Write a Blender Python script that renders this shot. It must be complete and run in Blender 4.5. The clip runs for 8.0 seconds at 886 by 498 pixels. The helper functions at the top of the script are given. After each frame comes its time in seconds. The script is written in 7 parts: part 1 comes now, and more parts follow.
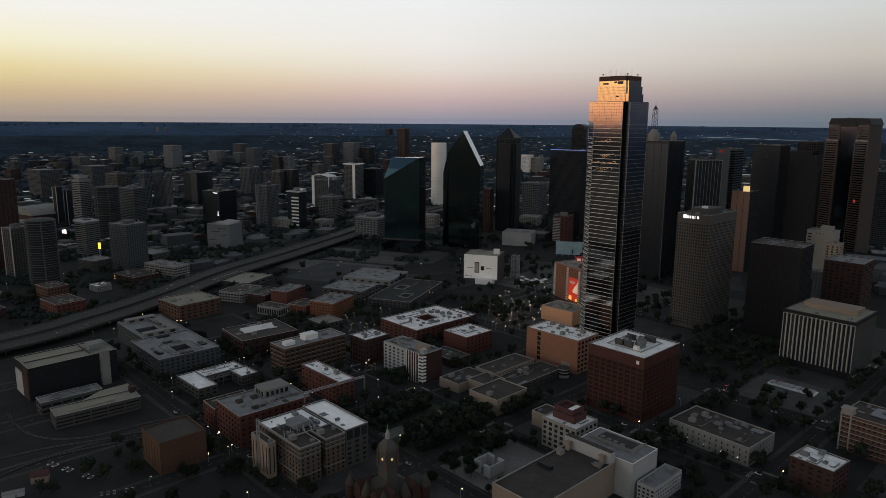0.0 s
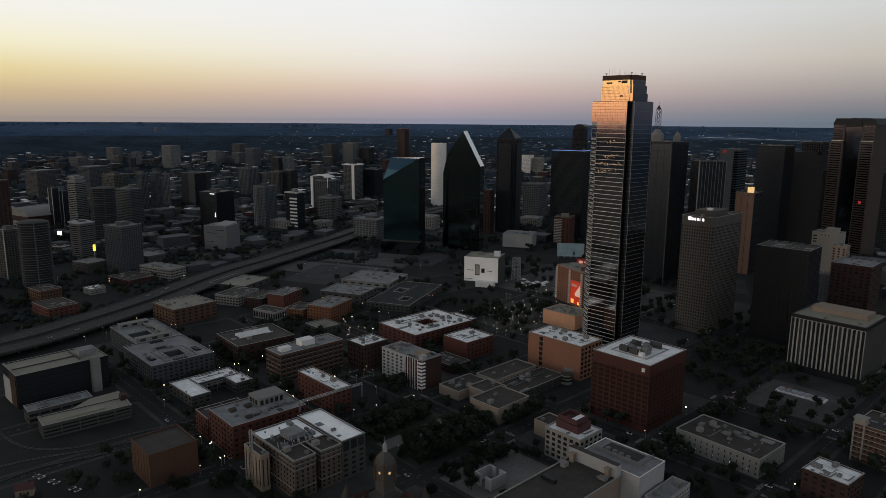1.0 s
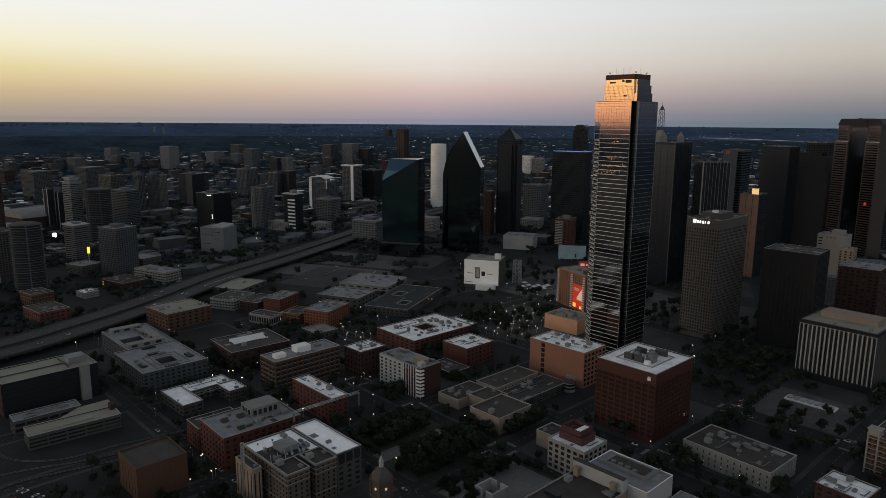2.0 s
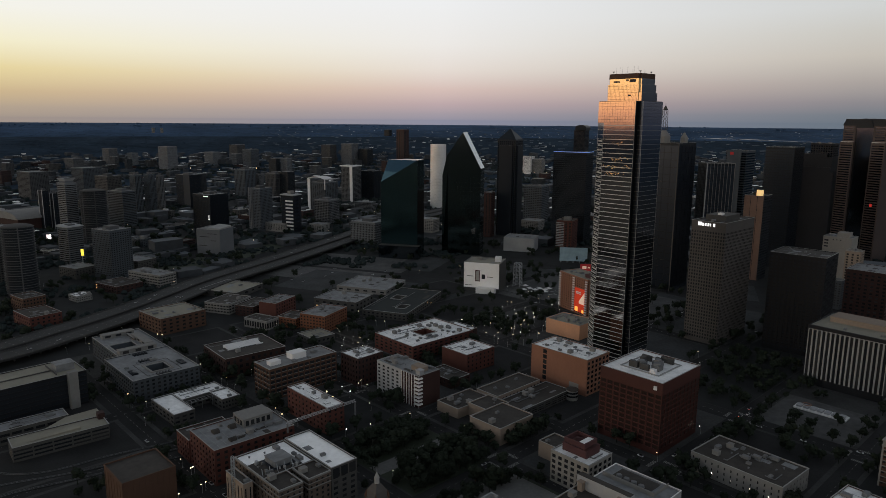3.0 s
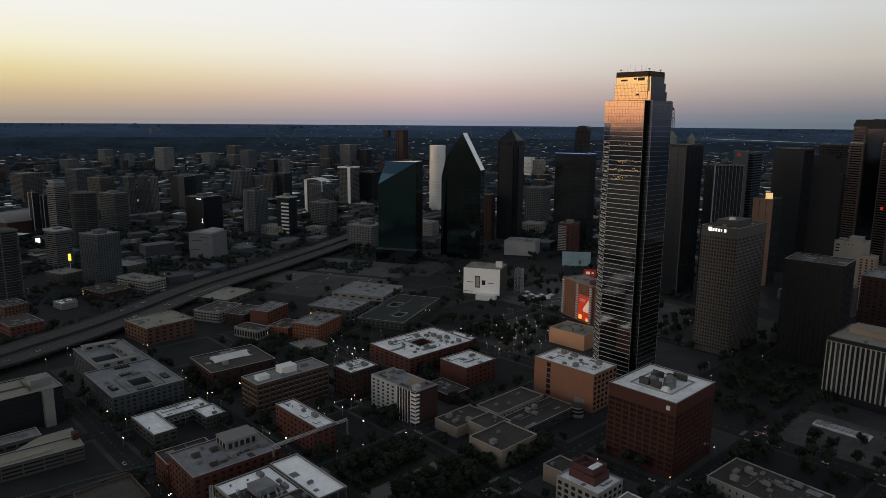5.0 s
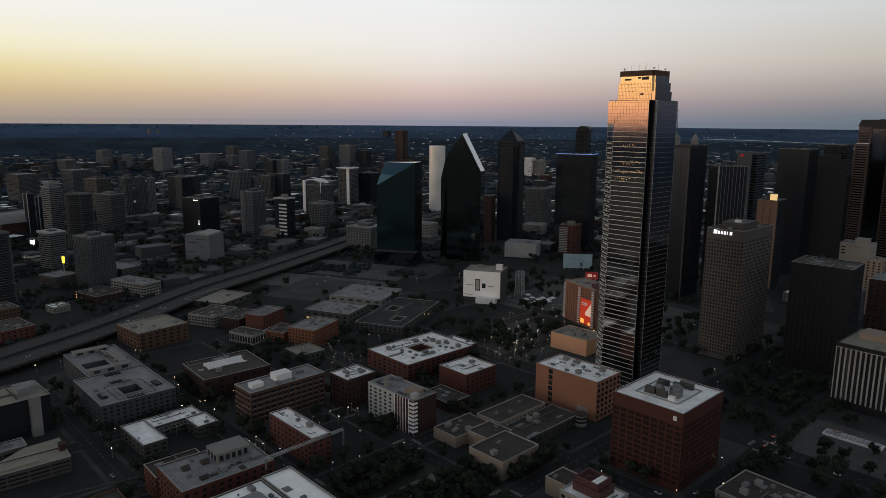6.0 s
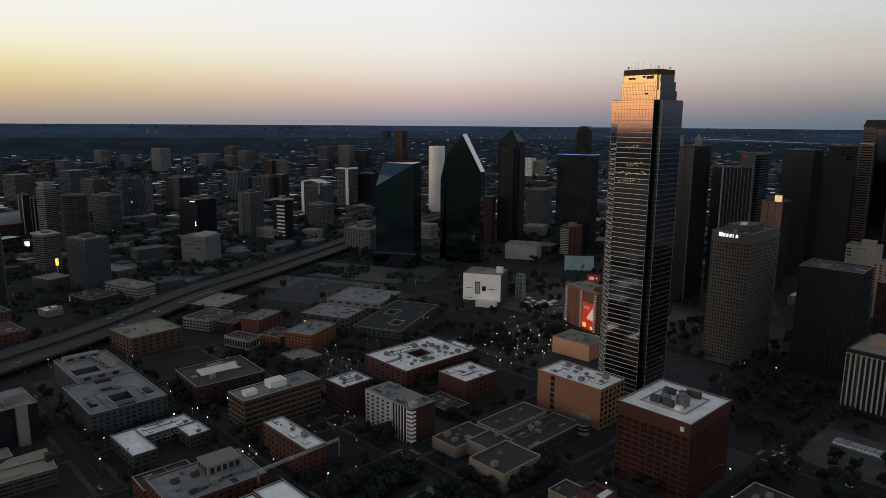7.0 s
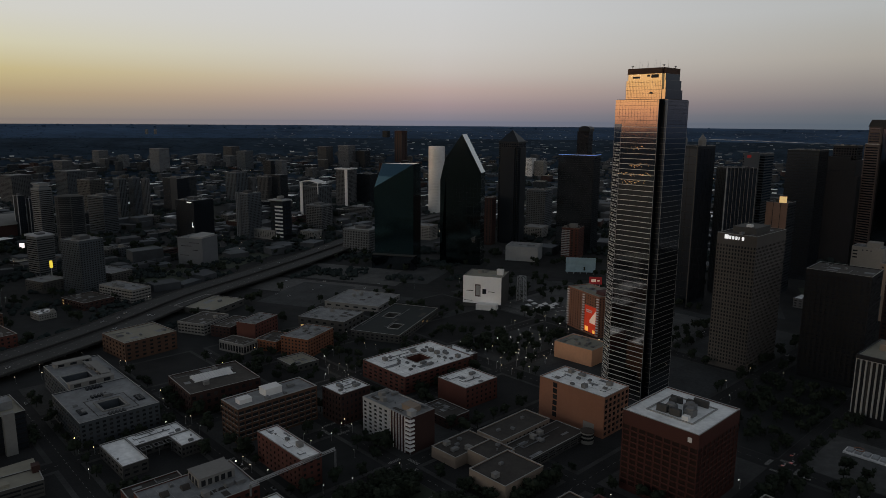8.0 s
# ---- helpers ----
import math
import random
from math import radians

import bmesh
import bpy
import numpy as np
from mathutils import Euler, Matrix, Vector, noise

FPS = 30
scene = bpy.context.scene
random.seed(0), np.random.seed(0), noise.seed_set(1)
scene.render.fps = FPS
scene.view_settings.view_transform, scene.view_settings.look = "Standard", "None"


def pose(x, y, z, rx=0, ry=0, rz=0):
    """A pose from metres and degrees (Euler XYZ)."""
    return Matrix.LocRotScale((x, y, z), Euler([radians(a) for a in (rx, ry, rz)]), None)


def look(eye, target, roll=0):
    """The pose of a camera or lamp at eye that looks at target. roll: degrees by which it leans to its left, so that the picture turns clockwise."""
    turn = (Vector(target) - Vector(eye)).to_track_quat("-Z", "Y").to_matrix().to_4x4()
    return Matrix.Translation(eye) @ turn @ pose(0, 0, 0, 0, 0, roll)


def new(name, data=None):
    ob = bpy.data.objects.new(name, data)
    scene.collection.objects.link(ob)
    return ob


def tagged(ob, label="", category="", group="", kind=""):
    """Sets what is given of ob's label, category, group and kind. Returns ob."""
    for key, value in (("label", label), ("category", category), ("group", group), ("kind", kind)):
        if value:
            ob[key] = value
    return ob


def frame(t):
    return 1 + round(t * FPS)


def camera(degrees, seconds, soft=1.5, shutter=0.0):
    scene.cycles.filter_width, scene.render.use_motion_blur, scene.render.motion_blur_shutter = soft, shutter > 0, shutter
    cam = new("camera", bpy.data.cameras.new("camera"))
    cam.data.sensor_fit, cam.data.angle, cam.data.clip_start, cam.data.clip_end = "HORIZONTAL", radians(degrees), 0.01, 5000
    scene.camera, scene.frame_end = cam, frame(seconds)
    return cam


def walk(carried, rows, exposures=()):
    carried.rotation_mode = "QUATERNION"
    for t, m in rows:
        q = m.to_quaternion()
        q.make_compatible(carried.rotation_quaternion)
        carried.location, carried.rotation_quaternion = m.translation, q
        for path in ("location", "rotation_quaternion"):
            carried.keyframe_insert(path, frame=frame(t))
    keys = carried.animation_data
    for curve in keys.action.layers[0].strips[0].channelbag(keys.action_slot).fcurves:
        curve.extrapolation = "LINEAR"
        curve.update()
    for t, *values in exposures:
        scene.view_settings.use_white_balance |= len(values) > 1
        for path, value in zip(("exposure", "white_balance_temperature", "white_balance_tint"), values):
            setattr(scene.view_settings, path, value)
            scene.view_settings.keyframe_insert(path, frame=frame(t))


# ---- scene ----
cam = camera(66.0, 8.0, soft=0.78)
PATH = [
    (0.0, 0.97, 3.43, 235.1, 79.25, -0.45),
    (0.5, 1.04, 11.32, 235.1, 79.25, -0.45),
    (1.0, 1.18, 19.42, 235.1, 79.26, -0.45),
    (1.5, 1.43, 27.75, 235.1, 79.28, -0.45),
    (3.0, 2.40, 53.30, 235.1, 79.32, -0.46),
    (3.5, 2.78, 61.76, 235.1, 79.33, -0.46),
    (4.0, 3.17, 70.09, 235.1, 79.34, -0.46),
    (4.5, 3.55, 78.18, 235.1, 79.35, -0.46),
    (6.0, 4.74, 101.89, 235.15, 79.39, -0.44),
    (6.5, 5.09, 109.57, 235.15, 79.39, -0.44),
    (7.0, 5.38, 117.08, 235.2, 79.4, -0.44),
    (7.5, 5.61, 124.41, 235.2, 79.4, -0.43),
    (8.0, 5.78, 131.59, 235.2, 79.4, -0.43),
]
walk(cam, [(t, pose(x, y, z, rx, ry, 0.13)) for t, x, y, z, rx, ry in PATH], exposures=[(0.0, 0.0), (7.5, 0.0), (8.0, -0.5)])

# ---- world: dusk sky, brightest low over the sunset, dim overhead ----
SUNSET = 192.0  # azimuth of the glow, degrees from +x

world = bpy.data.worlds.new("dusk_sky")
scene.world = world
world.use_nodes = True
wn, wl = world.node_tree.nodes, world.node_tree.links
wn.clear()


def ramp(nodes, links, value, stops):
    node = nodes.new("ShaderNodeValToRGB")
    while len(node.color_ramp.elements) < len(stops):
        node.color_ramp.elements.new(1.0)
    for el, (p, c) in zip(node.color_ramp.elements, stops):
        el.position, el.color = p, (*c, 1)
    links.new(value, node.inputs[0])
    return node.outputs[0]


def maths(nodes, links, op, a, b=0.0, clamp=False):
    node = nodes.new("ShaderNodeMath")
    node.operation, node.use_clamp = op, clamp
    for k, v in enumerate((a, b)):
        if isinstance(v, (int, float)):
            node.inputs[k].default_value = v
        else:
            links.new(v, node.inputs[k])
    return node.outputs[0]


def mix_rgb(nodes, links, fac, a, b, blend="MIX"):
    node = nodes.new("ShaderNodeMix")
    node.data_type, node.blend_type = "RGBA", blend
    for sock, v in ((node.inputs[0], fac), (node.inputs[6], a), (node.inputs[7], b)):
        if isinstance(v, (int, float)):
            sock.default_value = v
        elif isinstance(v, tuple):
            sock.default_value = (*v, 1) if len(v) == 3 else v
        else:
            links.new(v, sock)
    return node.outputs[2]


def elev(deg):
    """Position on a ramp for an elevation: the root of its sine spreads the low sky."""
    return math.sqrt(math.sin(radians(deg)))


coord = wn.new("ShaderNodeTexCoord")
sep = wn.new("ShaderNodeSeparateXYZ")
wl.new(coord.outputs["Generated"], sep.inputs[0])
up = maths(wn, wl, "SQRT", maths(wn, wl, "MAXIMUM", sep.outputs[2], 0.0))
flat = maths(wn, wl, "SQRT", maths(wn, wl, "ADD", maths(wn, wl, "MULTIPLY", sep.outputs[0], sep.outputs[0]), maths(wn, wl, "MULTIPLY", sep.outputs[1], sep.outputs[1])))
toward = maths(wn, wl, "DIVIDE", maths(wn, wl, "ADD", maths(wn, wl, "MULTIPLY", sep.outputs[0], math.cos(radians(SUNSET))), maths(wn, wl, "MULTIPLY", sep.outputs[1], math.sin(radians(SUNSET)))), maths(wn, wl, "MAXIMUM", flat, 0.001))
side = maths(wn, wl, "ADD", maths(wn, wl, "MULTIPLY", toward, 0.5), 0.5, True)
HIGH = [(elev(14), (0.56, 0.585, 0.61)), (elev(28), (0.26, 0.285, 0.32)), (elev(89), (0.122, 0.140, 0.166))]
shade = ramp(wn, wl, up, [(0.0, (0.045, 0.065, 0.10)), (elev(2), (0.085, 0.10, 0.14)), (elev(5), (0.17, 0.18, 0.215)), (elev(9), (0.38, 0.39, 0.43)), *HIGH])
away = ramp(wn, wl, up, [(0.0, (0.13, 0.17, 0.215)), (elev(0.6), (0.155, 0.19, 0.23)), (elev(1.5), (0.235, 0.235, 0.265)), (elev(2.9), (0.37, 0.342, 0.34)), (elev(4.7), (0.52, 0.485, 0.45)), (elev(6.3), (0.56, 0.545, 0.52)), (elev(8.0), (0.605, 0.615, 0.62)), *HIGH])
ahead = ramp(wn, wl, up, [(0.0, (0.25, 0.26, 0.34)), (elev(0.5), (0.35, 0.315, 0.365)), (elev(1.3), (0.48, 0.375, 0.40)), (elev(2.5), (0.65, 0.505, 0.475)), (elev(4.0), (0.76, 0.69, 0.645)), (elev(6.0), (0.82, 0.795, 0.775)), (elev(9.3), (0.835, 0.84, 0.855)), *HIGH])
left = ramp(wn, wl, up, [(0.0, (0.33, 0.28, 0.25)), (elev(0.7), (0.42, 0.345, 0.27)), (elev(1.8), (0.57, 0.44, 0.27)), (elev(3.4), (0.76, 0.64, 0.345)), (elev(5.2), (0.87, 0.82, 0.60)), (elev(7.4), (0.88, 0.865, 0.80)), (elev(9.3), (0.875, 0.872, 0.86)), *HIGH])
gold = ramp(wn, wl, up, [(0.0, (0.30, 0.25, 0.28)), (elev(0.3), (0.46, 0.33, 0.34)), (elev(0.75), (0.90, 0.50, 0.42)), (elev(1.4), (1.30, 0.66, 0.42)), (elev(2.4), (1.62, 0.90, 0.43)), (elev(4.0), (1.85, 1.12, 0.40)), (elev(6.0), (1.5, 1.17, 0.65)), (elev(9.6), (1.0, 0.97, 0.88)), *HIGH])


def between(lo, hi):
    return maths(wn, wl, "DIVIDE", maths(wn, wl, "SUBTRACT", side, lo), hi - lo, True)


dusk = mix_rgb(wn, wl, between(0.0, 0.13), shade, away)
dusk = mix_rgb(wn, wl, between(0.16, 0.40), dusk, ahead)
dusk = mix_rgb(wn, wl, between(0.40, 0.68), dusk, left)
dusk = mix_rgb(wn, wl, between(0.68, 0.96), dusk, gold)
sky = wn.new("ShaderNodeTexSky")
sky.sky_type, sky.sun_disc = "NISHITA", False
sky.sun_elevation, sky.sun_rotation = radians(2.0), radians(90 - SUNSET)
air = wn.new("ShaderNodeBackground")
air.inputs[1].default_value = 0.02
wl.new(sky.outputs[0], air.inputs[0])
low = wn.new("ShaderNodeBackground")
low.inputs[1].default_value = 1.0
wl.new(dusk, low.inputs[0])
both = wn.new("ShaderNodeAddShader")
wl.new(air.outputs[0], both.inputs[0]), wl.new(low.outputs[0], both.inputs[1])
wout = wn.new("ShaderNodeOutputWorld")
wl.new(both.outputs[0], wout.inputs[0])

sun = new("sun", bpy.data.lights.new("sun", "SUN"))
sun.data.energy, sun.data.angle, sun.data.color = 0.21, radians(9), (1.0, 0.945, 0.89)
sun.matrix_world = look((0, 0, 0), (-math.cos(radians(SUNSET)), -math.sin(radians(SUNSET)), -math.tan(radians(9.5))))


# ---- materials ----
def material(name, colour, rough=0.8, metal=0.0, vary=0.25, grain=0.6, stain=0.06, bump=0.0, spec=0.3, emit=0.0, by_object=0.0):
    """Colour broken at two scales: fine grain and broad stains, in metres."""
    m = bpy.data.materials.new(name)
    m.use_nodes = True
    n, l = m.node_tree.nodes, m.node_tree.links
    b = n["Principled BSDF"]
    b.inputs["Roughness"].default_value, b.inputs["Metallic"].default_value = rough, metal
    b.inputs["Specular IOR Level"].default_value = spec
    c = n.new("ShaderNodeTexCoord")
    fine = n.new("ShaderNodeTexNoise")
    fine.inputs["Scale"].default_value, fine.inputs["Detail"].default_value = grain, 6
    l.new(c.outputs["Object"], fine.inputs["Vector"])
    broad = n.new("ShaderNodeTexNoise")
    broad.inputs["Scale"].default_value, broad.inputs["Detail"].default_value = stain, 4
    l.new(c.outputs["Object"], broad.inputs["Vector"])
    a = maths(n, l, "ADD", maths(n, l, "MULTIPLY", fine.outputs[0], vary), maths(n, l, "MULTIPLY", broad.outputs[0], 1.6 * vary))
    s = maths(n, l, "ADD", a, 1.0 - 1.3 * vary)
    if by_object:
        info = n.new("ShaderNodeObjectInfo")
        s = maths(n, l, "MULTIPLY", s, maths(n, l, "ADD", maths(n, l, "MULTIPLY", info.outputs["Random"], 2 * by_object), 1 - by_object))
    out = mix_rgb(n, l, 1.0, colour, s, "MULTIPLY")
    l.new(out, b.inputs["Base Color"])
    if bump:
        bn = n.new("ShaderNodeBump")
        bn.inputs["Strength"].default_value, bn.inputs["Distance"].default_value = 0.6, bump
        l.new(fine.outputs[0], bn.inputs["Height"])
        l.new(bn.outputs[0], b.inputs["Normal"])
    if emit:
        l.new(out, b.inputs["Emission Color"])
        b.inputs["Emission Strength"].default_value = emit
    return m


M = {}
for name, colour, kw in [
    ("earth", (0.032, 0.033, 0.033), dict(grain=0.05, stain=0.004, vary=0.85, spec=0.04)),
    ("asphalt", (0.030, 0.030, 0.030), dict(grain=0.8, stain=0.03, vary=0.7, rough=0.9, spec=0.08)),
    ("lot", (0.050, 0.052, 0.053), dict(grain=0.3, stain=0.03, vary=0.8, spec=0.08)),
    ("pavement", (0.054, 0.054, 0.053), dict(grain=0.5, stain=0.04, vary=0.75, spec=0.08)),
    ("deck", (0.031, 0.031, 0.031), dict(grain=0.2, stain=0.02, vary=0.35)),
    ("concrete", (0.20, 0.195, 0.185), dict(grain=0.5, stain=0.05, vary=0.3)),
    ("concrete_dark", (0.065, 0.063, 0.060), dict(grain=0.5, stain=0.05, vary=0.3)),
    ("limestone", (0.25, 0.235, 0.215), dict(grain=0.6, stain=0.05, vary=0.25)),
    ("cream", (0.24, 0.19, 0.15), dict(grain=0.4, stain=0.05, vary=0.2)),
    ("tan", (0.25, 0.118, 0.075), dict(grain=0.4, stain=0.06, vary=0.18)),
    ("white_paint", (0.72, 0.71, 0.70), dict(grain=0.4, stain=0.07, vary=0.16)),
    ("belt", (0.58, 0.57, 0.54), dict(grain=0.8, stain=0.05, vary=0.3, rough=0.5)),
    ("stone_brown", (0.100, 0.077, 0.063), dict(grain=0.6, stain=0.05, vary=0.3)),
    ("pale_panel", (0.34, 0.345, 0.35), dict(grain=0.4, stain=0.06, vary=0.25)),
    ("brick_red", (0.090, 0.032, 0.024), dict(grain=1.2, stain=0.07, vary=0.35)),
    ("brick_dark", (0.042, 0.020, 0.017), dict(grain=1.2, stain=0.07, vary=0.35)),
    ("brick_brown", (0.085, 0.046, 0.030), dict(grain=1.2, stain=0.07, vary=0.3)),
    ("brick_orange", (0.155, 0.062, 0.032), dict(grain=1.2, stain=0.07, vary=0.3)),
    ("granite_red", (0.066, 0.024, 0.0195), dict(grain=0.8, stain=0.04, vary=0.2, rough=0.5)),
    ("roof_white", (0.80, 0.80, 0.79), dict(rough=0.42, spec=0.6, grain=0.35, stain=0.09, vary=0.5)),
    ("roof_grey", (0.20, 0.205, 0.21), dict(grain=0.35, stain=0.09, vary=0.6)),
    ("roof_dark", (0.046, 0.040, 0.035), dict(grain=0.35, stain=0.09, vary=0.6)),
    ("roof_tan", (0.24, 0.225, 0.18), dict(grain=0.25, stain=0.05, vary=0.3)),
    ("roof_red", (0.075, 0.032, 0.033), dict(grain=0.3, stain=0.08, vary=0.3)),
    ("coping", (0.30, 0.30, 0.29), dict(grain=0.6, stain=0.05, vary=0.3)),
    ("steel", (0.42, 0.43, 0.44), dict(grain=0.8, stain=0.1, vary=0.3, rough=0.45, metal=0.7)),
    ("machine", (0.15, 0.153, 0.155), dict(grain=0.8, stain=0.1, vary=0.35, rough=0.6)),
    ("pane", (0.018, 0.020, 0.023), dict(grain=0.6, stain=0.1, vary=0.3, rough=0.26, spec=0.38)),
    ("warm_glow", (1.0, 0.62, 0.24), dict(grain=0.6, stain=0.1, vary=0.3, emit=0.45)),
    ("stone_grey", (0.080, 0.073, 0.068), dict(grain=0.5, stain=0.04, vary=0.25)),
    ("tower_brown", (0.0185, 0.0190, 0.0215), dict(spec=0.12, grain=0.4, stain=0.03, vary=0.3, rough=0.5)),
    ("tower_pink", (0.058, 0.043, 0.040), dict(grain=0.4, stain=0.03, vary=0.25, rough=0.55)),
    ("tower_dark", (0.0175, 0.0215, 0.0270), dict(spec=0.14, grain=0.4, stain=0.03, vary=0.3, rough=0.4)),
    ("tower_grey", (0.050, 0.058, 0.067), dict(grain=0.4, stain=0.03, vary=0.3, by_object=0.45)),
    ("tower_beige", (0.078, 0.080, 0.084), dict(grain=0.4, stain=0.03, vary=0.3, by_object=0.4)),
    ("lot_pale", (0.092, 0.091, 0.089), dict(grain=0.2, stain=0.03, vary=0.8, spec=0.08)),
    ("plaza_stone", (0.15, 0.148, 0.14), dict(grain=0.4, stain=0.05, vary=0.5)),
    ("peach", (0.60, 0.32, 0.19), dict(grain=0.4, stain=0.05, vary=0.2)),
    ("grass", (0.030, 0.038, 0.023), dict(grain=0.4, stain=0.03, vary=0.5)),
    ("bark", (0.05, 0.038, 0.028), dict(grain=3.0, stain=0.3, vary=0.4)),
    ("leaf", (0.0185, 0.024, 0.0165), dict(grain=0.9, stain=0.15, vary=0.5, by_object=0.3, rough=0.85, spec=0.06)),
    # Sheds, houses and roofs far off: a blue cast of haze is in the colour.
    ("haze_shed", (0.12, 0.145, 0.17), dict(grain=0.05, stain=0.01, vary=0.4, by_object=0.0)),
    ("haze_house", (0.050, 0.055, 0.062), dict(grain=0.08, stain=0.01, vary=0.7)),
    ("haze_roof", (0.085, 0.095, 0.105), dict(grain=0.05, stain=0.012, vary=0.9)),
    ("pane_brown", (0.024, 0.013, 0.011), dict(grain=0.6, stain=0.1, vary=0.3, rough=0.35, spec=0.3)),
    ("roof_bright", (0.93, 0.93, 0.92), dict(rough=0.3, spec=0.8, grain=0.3, stain=0.07, vary=0.3)),
    ("sign_dull", (0.34, 0.03, 0.03), dict(emit=0.15, vary=0.1)),
    # Distance haze is put into these four colours, bluest on the farthest ground.
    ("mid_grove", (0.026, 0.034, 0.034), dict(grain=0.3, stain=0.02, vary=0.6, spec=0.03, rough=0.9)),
    ("haze_grove", (0.032, 0.052, 0.075), dict(grain=0.02, stain=0.003, vary=0.7, spec=0.02, rough=1.0)),
    ("haze_woodland", (0.028, 0.044, 0.064), dict(grain=0.03, stain=0.006, vary=0.9, spec=0.02, rough=1.0)),
    ("haze_blue", (0.046, 0.082, 0.142), dict(grain=0.012, stain=0.0022, vary=0.95, spec=0.02, rough=1.0)),
    ("banner_white", (0.90, 0.89, 0.88), dict(grain=0.4, stain=0.07, vary=0.1)),
    ("lamp_blue", (0.25, 0.42, 1.0), dict(emit=0.5, vary=0.3, stain=0.05)),
    ("tan_pale", (0.28, 0.17, 0.125), dict(grain=0.4, stain=0.05, vary=0.2)),
    ("tail_light", (0.9, 0.05, 0.03), dict(emit=2.5, vary=0.05)),
    ("water", (0.02, 0.025, 0.03), dict(grain=0.01, stain=0.002, vary=0.2, rough=0.12, spec=0.9)),
    ("tower_pale", (0.130, 0.137, 0.147), dict(grain=0.4, stain=0.03, vary=0.3, by_object=0.2)),
    ("paint_line", (0.24, 0.235, 0.22), dict(grain=1.0, stain=0.1, vary=0.4)),
    ("solar", (0.03, 0.04, 0.07), dict(grain=1.0, stain=0.1, vary=0.2, rough=0.25)),
    ("green_tile", (0.015, 0.020, 0.020), dict(grain=0.5, stain=0.05, vary=0.3)),
    ("car_light", (0.50, 0.50, 0.50), dict(rough=0.35, vary=0.1, by_object=0.45)),
    ("tyre", (0.02, 0.02, 0.02), dict(vary=0.1)),
    ("lamp_warm", (1.0, 0.74, 0.42), dict(emit=8.0, vary=0.05)),
    ("lamp_white", (1.0, 0.92, 0.78), dict(emit=9.0, vary=0.05)),
    ("lamp_box", (1.0, 0.66, 0.28), dict(emit=0.7, vary=0.3, stain=0.3)),
    ("sign_white", (1.0, 1.0, 1.0), dict(emit=1.0, vary=0.02)),
    ("sign_red", (0.7, 0.05, 0.04), dict(emit=0.35, vary=0.1)),
    ("mural_red", (0.68, 0.055, 0.02), dict(emit=0.24, vary=0.25, stain=0.12)),
    ("mural_glow", (1.0, 0.42, 0.08), dict(emit=0.9, vary=0.4, stain=0.2)),
    ("mural_pale", (0.9, 0.62, 0.50), dict(emit=0.3, vary=0.25, stain=0.15)),
    ("screen", (1.0, 0.86, 0.84), dict(emit=1.6, vary=0.15)),
    ("sign_yellow", (1.0, 0.75, 0.08), dict(emit=1.2, vary=0.1)),
    ("billboard_blue", (0.30, 0.42, 0.48), dict(vary=0.4, stain=0.09, grain=0.2)),
]:
    M[name] = material(name, colour, **kw)


def uneven_panes(m):
    """Panes differ: most stay dark, some show pale blinds."""
    n, l = m.node_tree.nodes, m.node_tree.links
    b = n["Principled BSDF"]
    was = b.inputs["Base Color"].links[0].from_socket
    island = n.new("ShaderNodeNewGeometry").outputs["Random Per Island"]
    single = n.new("ShaderNodeObjectInfo").outputs["Random"]
    r = maths(n, l, "FRACT", maths(n, l, "ADD", island, maths(n, l, "MULTIPLY", single, 7.31)))
    blind = maths(n, l, "MULTIPLY", maths(n, l, "POWER", r, 5.0), 0.32)
    l.new(mix_rgb(n, l, blind, was, (0.12, 0.115, 0.105)), b.inputs["Base Color"])


uneven_panes(M["pane"])


def glazing(name, tint, rough, wave):
    """Coated curtain-wall glass: a tinted mirror whose sheets are not quite flat."""
    m = material(name, tint, rough=rough, metal=1.0, vary=0.12, grain=0.15, stain=0.03)
    n, l = m.node_tree.nodes, m.node_tree.links
    c = n.new("ShaderNodeTexCoord")
    t = n.new("ShaderNodeTexNoise")
    t.inputs["Scale"].default_value = 0.12
    l.new(c.outputs["Object"], t.inputs["Vector"])
    bn = n.new("ShaderNodeBump")
    bn.inputs["Strength"].default_value, bn.inputs["Distance"].default_value = 1.0, wave
    l.new(t.outputs[0], bn.inputs["Height"])
    l.new(bn.outputs[0], n["Principled BSDF"].inputs["Normal"])
    M[name] = m


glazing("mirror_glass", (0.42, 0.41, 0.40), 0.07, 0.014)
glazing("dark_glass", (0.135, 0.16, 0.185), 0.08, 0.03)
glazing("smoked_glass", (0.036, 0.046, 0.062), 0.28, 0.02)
# The mirror glass again, with the flank's shade put into its tint.
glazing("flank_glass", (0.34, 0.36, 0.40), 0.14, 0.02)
glazing("navy_glass", (0.026, 0.075, 0.11), 0.12, 0.02)
glazing("teal_glass", (0.10, 0.19, 0.215), 0.12, 0.02)
glazing("green_glass", (0.10, 0.145, 0.15), 0.10, 0.02)
glazing("silver_glass", (0.80, 0.80, 0.80), 0.12, 0.05)
glazing("roof_glass", (0.30, 0.34, 0.37), 0.15, 0.02)
M["pale_curtain"] = material("pale_curtain", (0.78, 0.77, 0.76), rough=0.3, metal=0.35, vary=0.4, grain=0.3, stain=0.02)


